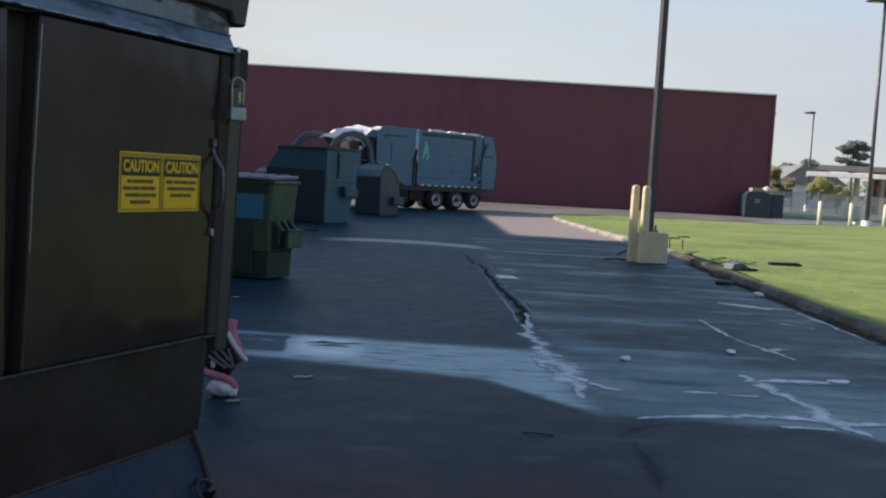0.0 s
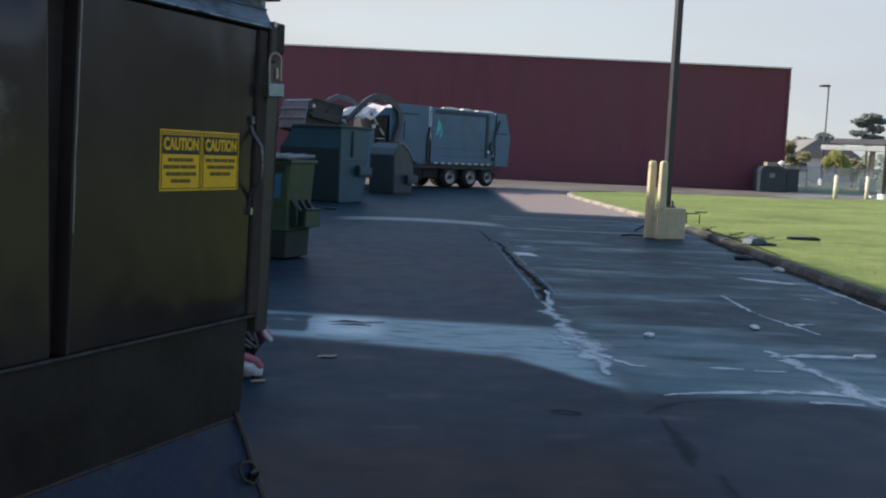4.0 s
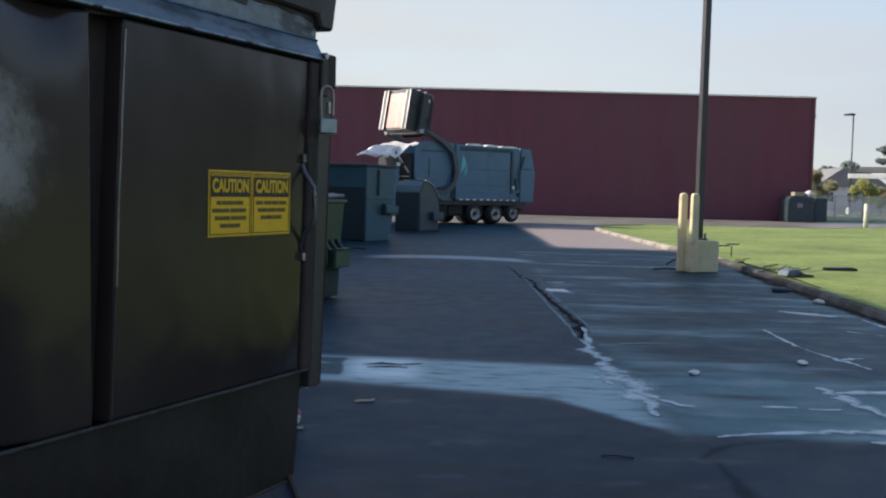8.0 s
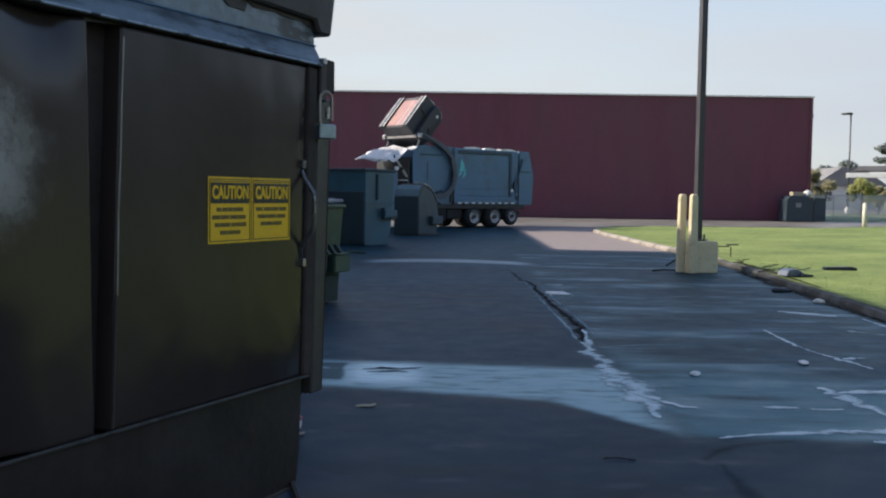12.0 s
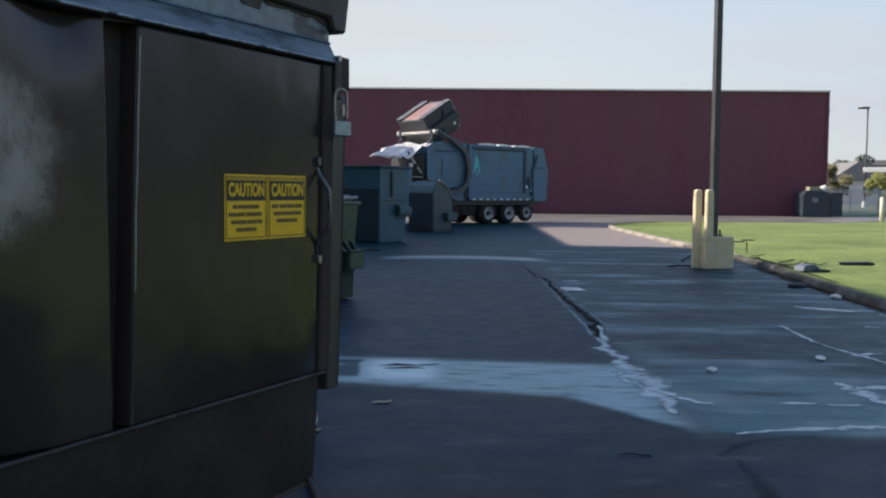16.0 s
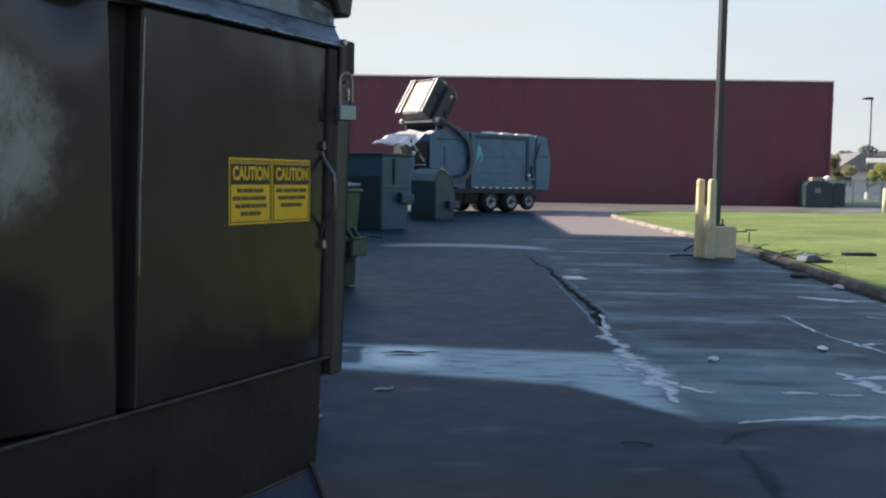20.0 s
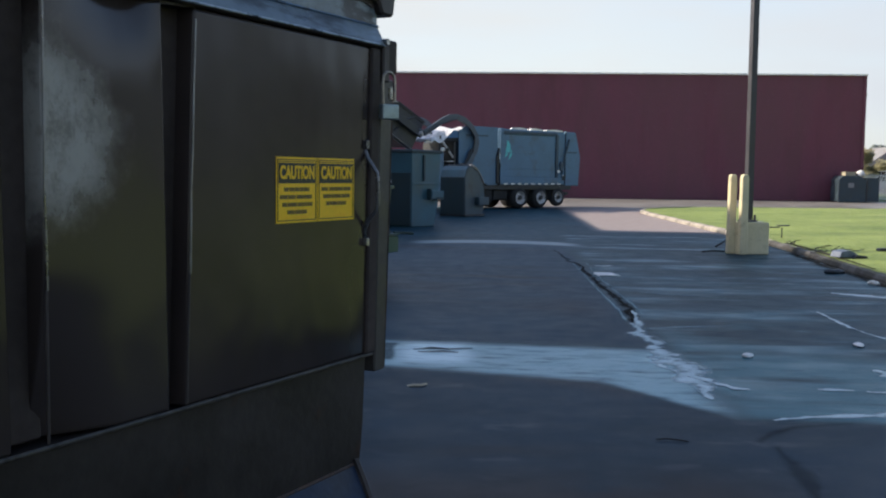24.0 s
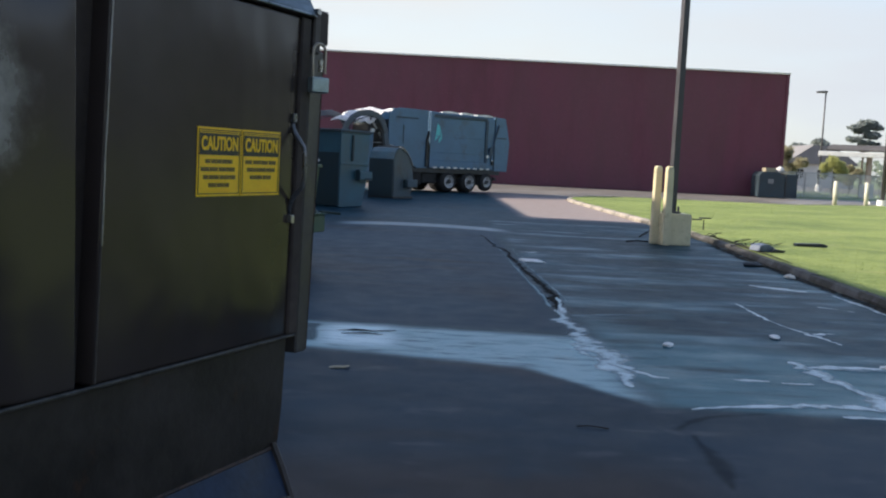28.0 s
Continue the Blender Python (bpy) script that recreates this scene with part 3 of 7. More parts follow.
def prism(bm, profile, y0, y1, bev=0.0):
    """A profile in x and z, drawn out along y."""
    a = [bm.verts.new((x, y0, z)) for x, z in profile]
    b = [bm.verts.new((x, y1, z)) for x, z in profile]
    fs = [bm.faces.new(a), bm.faces.new(b[::-1])]
    n = len(a)
    for i in range(n):
        fs.append(bm.faces.new((a[i], b[i], b[(i + 1) % n], a[(i + 1) % n])))
    bmesh.ops.recalc_face_normals(bm, faces=fs)
    if bev:
        bmesh.ops.bevel(bm, geom=list({e for f in fs for e in f.edges}), offset=bev, segments=1, affect="EDGES")
    return bm


def rod(bm, p0, p1, r0, r1=None, seg=10, caps=True):
    p0, p1 = Vector(p0), Vector(p1)
    d = p1 - p0
    m = Matrix.Translation((p0 + p1) / 2) @ d.to_track_quat("Z", "Y").to_matrix().to_4x4()
    bmesh.ops.create_cone(bm, cap_ends=caps, segments=seg, radius1=r0, radius2=r0 if r1 is None else r1, depth=d.length, matrix=m)
    return bm


def tube(bm, pts, r, seg=8, flat=1.0):
    """A bent bar along a line of points; flat narrows it across y."""
    pts = [Vector(p) for p in pts]
    rings = []
    for i, p in enumerate(pts):
        d = (pts[min(i + 1, len(pts) - 1)] - pts[max(i - 1, 0)]).normalized()
        side = d.cross(Vector((0, 1, 0)))
        side = side.normalized() if side.length > 1e-3 else Vector((1, 0, 0))
        up = side.cross(d).normalized()
        rings.append([bm.verts.new(p + r * (math.cos(a) * side + flat * math.sin(a) * up)) for a in (2 * math.pi * k / seg + math.pi / seg for k in range(seg))])
    fs = [bm.faces.new((u[k], u[(k + 1) % seg], v[(k + 1) % seg], v[k])) for u, v in zip(rings, rings[1:]) for k in range(seg)]
    fs += [bm.faces.new(rings[0]), bm.faces.new(rings[-1][::-1])]
    bmesh.ops.recalc_face_normals(bm, faces=fs)
    return bm


def ball(bm, c, r, sq=(1, 1, 1), sub=2, rough=0.0, seed=0.0):
    res = bmesh.ops.create_icosphere(bm, subdivisions=sub, radius=1)
    for v in res["verts"]:
        k = r * (1 + rough * noise.noise(v.co * 1.7 + Vector((seed, seed, 0))))
        v.co = Vector(c) + Vector((v.co.x * sq[0], v.co.y * sq[1], v.co.z * sq[2])) * k
    return bm


def ribbon(bm, pts, widths, z=0.005, rag=0.06, step=0.12, seed=1, wander=0.0):
    """A ragged flat strip over the ground along a line of points."""
    rnd = random.Random(seed)
    line = []
    for (a, b), (wa, wb) in zip(zip(pts, pts[1:]), zip(widths, widths[1:])):
        a, b = Vector(a), Vector(b)
        n = max(2, int((b - a).length / step))
        line += [(a.lerp(b, i / n), wa + (wb - wa) * i / n) for i in range(n)]
    line.append((Vector(pts[-1]), widths[-1]))
    prev, uv = None, bm.loops.layers.uv.verify()
    for i, (p, w) in enumerate(line):
        d = (line[min(i + 1, len(line) - 1)][0] - line[max(i - 1, 0)][0]).normalized()
        n = Vector((-d.y, d.x))
        p = p + n * wander * noise.noise(Vector((p.x * 2.1, p.y * 2.1, seed)))
        a, b = p + n * w * (0.5 + rnd.uniform(-rag, rag)), p - n * w * (0.5 + rnd.uniform(-rag, rag))
        cur = (bm.verts.new((a.x, a.y, z)), bm.verts.new((b.x, b.y, z)))
        if prev:
            f = bm.faces.new((prev[0], prev[1], cur[1], cur[0]))
            for loop, u in zip(f.loops, (0, 1, 1, 0)):
                loop[uv].uv = (u, i / 10)
        prev = cur
    return bm


def part(name, bm, material, parent=None, label="", m=None, smooth=False):
    me = bpy.data.meshes.new(name)
    bmesh.ops.recalc_face_normals(bm, faces=bm.faces)
    bm.to_mesh(me)
    bm.free()
    me.materials.append(M[material])
    if smooth:
        me.polygons.foreach_set("use_smooth", [True] * len(me.polygons))
    ob = new(name, me)
    if parent:
        ob.parent = parent
    if m is not None:
        ob.matrix_basis = m
    if label:
        tagged(ob, label=label)
    return ob


def thing(name, label, category, m=None, group=""):
    ob = new(name)
    ob.empty_display_size = 0.2
    if m is not None:
        ob.matrix_basis = m
    return tagged(ob, label, category, group)


def solo(name, bm, material, label, category, m=None, group="", smooth=False):
    return tagged(part(name, bm, material, None, "", m, smooth), label, category, group)


def setting(name, bm, material, label):
    return tagged(part(name, bm, material), label, kind="structure")


B = bmesh.new


def lettering(text, size, material, parent, m, label=""):
    cu = bpy.data.curves.new("lettering", "FONT")
    cu.body, cu.size, cu.align_x, cu.align_y, cu.extrude = text, size, "CENTER", "CENTER", 0.0004
    cu.offset = size * 0.036
    tmp = new("lettering_curve", cu)
    me = bpy.data.meshes.new_from_object(tmp.evaluated_get(bpy.context.evaluated_depsgraph_get()))
    bpy.data.objects.remove(tmp)
    me.materials.clear()
    me.materials.append(M[material])
    ob = new("lettering", me)
    ob.parent, ob.matrix_basis = parent, m
    return tagged(ob, label=label) if label else ob


# ---- ground, road, kerb, lawn ----
def polygon(name, pts, z, material, label):
    bm = B()
    f = bm.faces.new([bm.verts.new((x, y, z)) for x, y in pts])
    bmesh.ops.triangulate(bm, faces=[f])
    for g in bm.faces:
        if g.normal.z < 0:
            g.normal_flip()
    me = bpy.data.meshes.new(name)
    bm.to_mesh(me)
    bm.free()
    me.materials.append(M[material])
    return tagged(new(name, me), label, kind="structure")


KERB = [(5.6, -30), (5.66, 4), (5.72, 9.3), (5.82, 13.5), (6.02, 17.3), (6.24, 20.5), (6.36, 24), (6.3, 29), (6.16, 35), (6.03, 41), (6.12, 43.6), (6.6, 46), (7.6, 48), (9.4, 49.5), (13, 50.1), (18.4, 50.6), (21.5, 53.6), (30, 60.4), (43, 70.5), (70, 91)]
ground = polygon("ground", [(-2500, -2500), (2500, -2500), (2500, 2500), (-2500, 2500)], -0.03, "field", "flat dry grass field reaching the horizon")
back_road = polygon("back_road", [(-60, 47.2), (7.1, 47.2), (13, 50.4), (18, 51), (21.3, 54), (70, 92), (70, 99), (26, 69.4), (-60, 69.4)], -0.004, "back_road", "sun-bleached grey asphalt drive along the maroon building")
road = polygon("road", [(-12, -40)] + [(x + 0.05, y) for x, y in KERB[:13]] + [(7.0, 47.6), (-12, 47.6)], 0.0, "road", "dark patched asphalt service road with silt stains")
lawn = polygon("lawn", [(x + 0.14, y) for x, y in KERB] + [(70, -30)], 0.105, "lawn", "sunlit mown green lawn behind the kerb")

far_lot = polygon("far_lot", [(27, 104), (44, 104), (74, 117), (130, 142), (130, 175), (40, 150), (27, 116)], -0.012, "back_road", "grey asphalt car park beyond the fence")
kerb = thing("kerb", "worn low concrete kerb along the lawn", "kerb")
tagged(kerb, kind="structure")
path = []
for (ax, ay), (bx, by) in zip(KERB[1:], KERB[2:]):
    n = max(1, round(math.hypot(bx - ax, by - ay) / 2.4))
    path += [(ax + (bx - ax) * i / n, ay + (by - ay) * i / n) for i in range(n)]
path.append(KERB[-1])
rk = random.Random(4)
for (ax, ay), (bx, by) in zip(path, path[1:]):
    L = math.hypot(bx - ax, by - ay)
    bm = prism(B(), [(0.0, -0.02), (0.0, 0.06), (0.035, 0.115), (0.16, 0.12), (0.16, -0.02)], 0.006, L - 0.006)
    bmesh.ops.subdivide_edges(bm, edges=[e for e in bm.edges if abs(e.verts[0].co.y - e.verts[1].co.y) > 0.3], cuts=5)
    for v in bm.verts:
        v.co += Vector((rk.uniform(-0.008, 0.008), 0, rk.uniform(-0.008, 0.006) if v.co.z > 0 else 0))
    part("kerb_stone", bm, "kerb_dirty" if ay < 21 else "kerb", kerb, m=pose(ax, ay, rk.uniform(-0.006, 0.006) - (0.018 if ay < 20 else 0), 0, 0, math.degrees(math.atan2(by - ay, bx - ax)) - 90))

# cracks and the silt caught in them
for pts, ws, mt, z, nm, lb in (
    ([(1.38, 21.4), (1.42, 20.2), (1.53, 18.5), (1.62, 18.0), (1.61, 17.0), (1.63, 16.0), (1.67, 14.6), (1.7, 14.0), (1.74, 13.6), (1.78, 12.9), (1.72, 11.9), (1.73, 11.1)], [0.03, 0.06, 0.1, 0.07, 0.1, 0.09, 0.13, 0.1, 0.15, 0.16, 0.15, 0.07], "crack", 0.005, "crack", "long open crack in the asphalt"),
    ([(1.48, 20.2), (1.52, 18.6), (1.55, 17.0), (1.57, 15.6), (1.59, 14.4), (1.61, 13.2), (1.63, 12.2), (1.62, 11.4)], [0.03, 0.06, 0.06, 0.07, 0.08, 0.09, 0.1, 0.08], "thin_silt", 0.004, "silt_line", ""),
    ([(1.78, 18.6), (1.76, 16.6), (1.8, 14.4), (1.86, 12.8), (1.86, 11.8)], [0.03, 0.06, 0.07, 0.09, 0.06], "thin_silt", 0.004, "silt_line", ""),
    ([(1.7, 9.6), (1.56, 9.2), (1.6, 8.8), (1.7, 8.4)], [0.05, 0.1, 0.12, 0.05], "silt", 0.0055, "silt_line", ""),
    ([(4.64, 17.3), (5.06, 17.13), (5.46, 16.86)], [0.1, 0.2, 0.12], "thin_silt", 0.005, "silt_line", ""),
    ([(5.18, 17.95), (5.48, 17.66)], [0.14, 0.16], "thin_silt", 0.005, "silt_line", ""),
    ([(4.74, 14.42), (5.05, 14.2), (5.38, 13.95)], [0.14, 0.34, 0.2], "silt", 0.005, "silt_line", ""),
    ([(5.03, 14.78), (5.3, 14.45)], [0.1, 0.16], "thin_silt", 0.0055, "silt_line", ""),
    ([(2.21, 12.12), (2.64, 12.05), (3.17, 12.21)], [0.06, 0.14, 0.08], "thin_silt", 0.005, "silt_line", ""),
    ([(1.77, 10.86), (2.21, 11.03), (2.72, 11.17)], [0.1, 0.12, 0.06], "thin_silt", 0.005, "silt_line", ""),
    ([(3.17, 12.07), (3.66, 12.0)], [0.08, 0.12], "thin_silt", 0.005, "silt_line", ""),
    ([(2.69, 8.5), (2.89, 8.42)], [0.1, 0.1], "thin_silt", 0.005, "silt_line", ""),
    ([(4.92, 12.44), (5.25, 12.16)], [0.1, 0.14], "silt", 0.005, "silt_line", ""),
    ([(3.09, 18.16), (3.64, 17.87)], [0.16, 0.2], "thin_silt", 0.005, "silt_line", ""),
    ([(3.25, 10.88), (3.41, 10.85)], [0.1, 0.1], "thin_silt", 0.005, "silt_line", ""),
    ([(4.46, 11.25), (4.78, 11.1)], [0.1, 0.12], "thin_silt", 0.005, "silt_line", ""),
    ([(2.16, 8.82), (2.27, 8.77)], [0.08, 0.08], "thin_silt", 0.005, "silt_line", ""),
    ([(2.51, 8.75), (2.71, 8.74)], [0.08, 0.1], "thin_silt", 0.005, "silt_line", ""),
    ([(2.12, 14.16), (2.56, 13.85), (3.17, 13.57)], [0.1, 0.24, 0.1], "thin_silt", 0.005, "silt_line", ""),
    ([(4.61, 13.52), (5.02, 13.3)], [0.12, 0.16], "thin_silt", 0.005, "silt_line", ""),
    ([(2.89, 12.93), (3.33, 12.73), (3.79, 12.44), (3.98, 12.15)], [0.04, 0.06, 0.06, 0.03], "faint", 0.004, "crack", ""),
    ([(3.37, 8.67), (3.73, 8.6), (4.4, 8.66)], [0.16, 0.2, 0.1], "thin_silt", 0.005, "silt_line", ""),
    ([(1.78, 12.2), (1.74, 11.5), (1.7, 11.0)], [0.05, 0.1, 0.08], "silt", 0.006, "silt_line", ""),
    ([(1.66, 11.2), (1.64, 10.5), (1.7, 9.9), (1.69, 9.3), (1.75, 8.9), (1.74, 8.5), (1.76, 8.0), (1.74, 7.6)], [0.06, 0.24, 0.2, 0.3, 0.42, 0.34, 0.2, 0.06], "silt", 0.006, "silt_line", "pale silt lying in the crack"),
    ([(1.76, 8.45), (1.85, 8.2), (2.02, 8.0), (2.1, 7.96)], [0.16, 0.14, 0.12, 0.05], "silt", 0.0065, "silt_line", ""),
    ([(3.94, 12.4), (3.91, 11.1), (3.98, 10.6), (4.06, 10.25), (4.14, 9.8)], [0.05, 0.09, 0.08, 0.12, 0.06], "silt", 0.006, "silt_line", ""),
    ([(4.05, 10.35), (4.18, 10.4), (4.32, 10.42)], [0.08, 0.14, 0.04], "silt", 0.0055, "silt_line", ""),
    ([(3.3, 8.85), (3.36, 8.5), (3.34, 8.2), (3.4, 7.95), (3.48, 7.7), (3.44, 7.4), (3.44, 7.15), (3.56, 6.85)], [0.1, 0.24, 0.24, 0.16, 0.22, 0.2, 0.2, 0.05], "silt", 0.006, "silt_line", ""),
    ([(3.36, 8.64), (3.6, 8.67), (4.1, 8.7)], [0.16, 0.2, 0.06], "silt", 0.0055, "silt_line", ""),
    ([(2.02, 7.04), (2.3, 7.13), (2.6, 7.22), (2.96, 7.28), (3.3, 7.26), (3.6, 7.2), (3.96, 7.26), (4.12, 7.4), (4.6, 7.38), (5.6, 7.48)], [0.05, 0.1, 0.13, 0.14, 0.14, 0.14, 0.12, 0.2, 0.16, 0.1], "silt", 0.005, "silt_line", "pale silt line across the old asphalt"),
    ([(5.6, 13.7), (5.6, 12.7), (5.55, 12.0), (5.52, 11.4)], [0.06, 0.1, 0.08, 0.04], "silt", 0.006, "silt_line", "pale silt along the kerb foot"),
    ([(3.0, 7.01), (3.36, 7.0)], [0.1, 0.1], "silt", 0.005, "silt_line", ""),
    ([(2.6, 8.03), (2.86, 8.02)], [0.1, 0.13], "silt", 0.005, "silt_line", ""),
    ([(2.94, 8.0), (3.18, 7.98)], [0.12, 0.12], "silt", 0.005, "silt_line", ""),
    ([(1.9, 18.0), (2.02, 17.9), (2.2, 17.95)], [0.16, 0.3, 0.14], "silt", 0.005, "silt_line", ""),
    ([(1.78, 6.48), (1.9, 6.68), (2.12, 6.86), (2.5, 7.0)], [0.08, 0.12, 0.12, 0.04], "faint", 0.004, "crack", ""),
    ([(1.87, 6.4), (1.86, 6.0), (1.85, 5.65), (1.8, 5.42)], [0.08, 0.16, 0.18, 0.06], "faint", 0.004, "crack", "narrow broken crack in dark asphalt"),
    ([(1.92, 5.32), (1.9, 5.08), (1.92, 4.95), (1.82, 4.76), (1.72, 4.4)], [0.1, 0.14, 0.18, 0.12, 0.05], "faint", 0.004, "crack", ""),
    ([(-0.5, 9.35), (-0.35, 9.42), (-0.18, 9.36), (0.02, 9.45)], [0.04, 0.08, 0.06, 0.04], "crack", 0.007, "crack", ""),
    ([(-0.45, 9.2), (-0.25, 9.24), (-0.1, 9.2)], [0.04, 0.07, 0.04], "crack", 0.007, "crack", ""),
    ([(5.6, 9.0), (5.68, 12), (5.82, 15), (6.0, 18.5), (6.2, 21.5)], [0.3, 0.34, 0.3, 0.4, 0.3], "gutter", 0.007, "gutter_dirt", "dark dirt lying in the gutter"),
):
    part(nm, ribbon(B(), pts, [w * (1.3 if mt == "silt" else 1.2 if mt == "crack" else 1.0) for w in ws], z, rag=0.2 if mt in ("crack", "silt") else 0.1, step=0.08, seed=len(pts) + int(ws[0] * 999), wander=0.09 if mt == "crack" else 0.03), mt, road, lb)
part("bare_edge", ribbon(B(), [(6.25, 17), (6.5, 20.5), (6.64, 23.5)], [0.08, 0.34, 0.16], 0.113, seed=8), "gutter", lawn, "bare dark soil along the kerb")

# mown grass: short blades over the nearer lawn
rg = np.random.RandomState(5)
n = 60000
gy = 7 + 43 * rg.rand(n) ** 1.6
edge = np.interp(gy, [p[1] for p in KERB[:13]], [p[0] for p in KERB[:13]])
gx = edge + 0.17 + 17 * rg.rand(n) ** 1.5
keep = gy < 49.2
gx, gy = gx[keep], gy[keep]
n = len(gx)
hgt, ang = 0.006 + 0.012 * rg.rand(n), rg.rand(n) * 6.283
wid = 0.006 + 0.008 * rg.rand(n)
ca, sa = np.cos(ang), np.sin(ang)
lean = 0.14 * (rg.rand(n, 2) - 0.5)
v = np.zeros((n, 3, 3))
v[:, 0] = np.stack([gx - ca * wid, gy - sa * wid, np.full(n, 0.102)], 1)
v[:, 1] = np.stack([gx + ca * wid, gy + sa * wid, np.full(n, 0.1)], 1)
v[:, 2] = np.stack([gx + lean[:, 0], gy + lean[:, 1], 0.1 + hgt], 1)
me = bpy.data.meshes.new("grass")
me.from_pydata(v.reshape(-1, 3).tolist(), [], np.arange(3 * n).reshape(-1, 3).tolist())
me.materials.append(M["blade"])
tagged(new("grass", me), "short green grass blades over the lawn", "grass", kind="stuff")

# ---- the maroon building, and the store whose shade lies on the road ----
bm = box(B(), -48, 24.2, 69.5, 96, -0.05, 8.34)
wall = setting("wall_north", bm, "red_wall", "long windowless dark maroon wall of a big store")
wall_panel_h = 8.22 / 7
for i in range(9):                       # siding panels, each a sheet with a slight lap
    x0 = -47.5 + i * 7.96
    for k in range(7):
        part("siding_panel", box(B(), x0 + 0.001, x0 + 7.959, 69.47, 69.5, 0.06 + k * wall_panel_h + 0.0006, 0.06 + (k + 1) * wall_panel_h - 0.0006), "red_wall", wall)
part("coping", box(B(), -48.1, 24.34, 69.3, 70.0, 8.34, 8.46, 0.02), "coping", wall, "thin white metal coping on the roofline")
part("corner_trim", box(B(), 24.12, 24.3, 69.38, 69.6, 0, 8.34, 0.01), "red_wall", wall)
part("wall_light", box(B(), 24.2, 24.42, 69.6, 69.9, 7.0, 7.25, 0.03), "lamp_head", wall, "small dark wall lamp at the corner")
store = setting("wall_west", box(B(), -27, -8.3, -40, 30.98, -0.05, 8.76), "store", "plain store wall along the service road")
part("parapet", box(B(), -27.1, -8.24, -40.1, 31.04, 8.76, 8.87), "coping", store)
part("annex", box(B(), -25, -8.3, 30.99, 45.6, -0.05, 6.91), "store", store, "lower wing of the store")

# ---- compactor beside the road ----
CM = pose(-0.0875, 3.015, 0, 0, 0, 65.8)      # x along the face to its far end, y into the body


def leaning(top, foot, z0, z1, y0, y1, bev=0.004):
    """A sheet or post whose upright edges lean: its x range at the top and at the foot."""
    return prism(B(), [(foot[0], z0), (foot[1], z0), (top[1], z1), (top[0], z1)], y0, y1, bev)


def dented_sheet(top, foot, z0, z1, dent):
    """A door sheet with folded edges; dent(u, z) pushes its face in, u running 0 to 1 across it."""
    bm = B()
    cols = [0.0, 0.006, 0.012] + [k / 14 for k in range(1, 14)] + [0.988, 0.994, 1.0]
    rows = [z0, z0 + 0.005, z0 + 0.01] + [z0 + (z1 - z0) * k / 22 for k in range(1, 22)] + [z1 - 0.01, z1 - 0.005, z1]
    grid = []
    for z in rows:
        f = (z1 - z) / (z1 - z0)
        a, b = top[0] + (foot[0] - top[0]) * f, top[1] + (foot[1] - top[1]) * f
        fold = 0.005 if z in (z0, z1) else 0.0
        line = [bm.verts.new((a, 0.085, z))]
        for c in cols:
            line.append(bm.verts.new((a + (b - a) * c, -0.012 + fold + (0.006 if c in (0.0, 1.0) else 0) + dent(c, z), z)))
        line.append(bm.verts.new((b, 0.085, z)))
        grid.append(line)
    for u, v in zip(grid, grid[1:]):
        for k in range(len(u) - 1):
            bm.faces.new((u[k], u[k + 1], v[k + 1], v[k]))
    bm.faces.new(grid[0])
    bm.faces.new(grid[-1][::-1])
    return bm


def door_dent(u, z):
    return 0.005 * max(0.0, (u - 0.8) / 0.2) ** 2


def side_dent(u, z):
    """Leaning back at the head, and tucked in at the foot of its far half."""
    head = 1.3 * max(0.0, z - 1.71) ** 2 * min(1.0, max(0.0, u - 0.15) * 2.2) * min(1.0, (1.0 - u) * 5)
    tuck = 0.5 * max(0.0, 1.44 - z) ** 2 * max(0.0, 0.55 - u) * 2
    return head + tuck


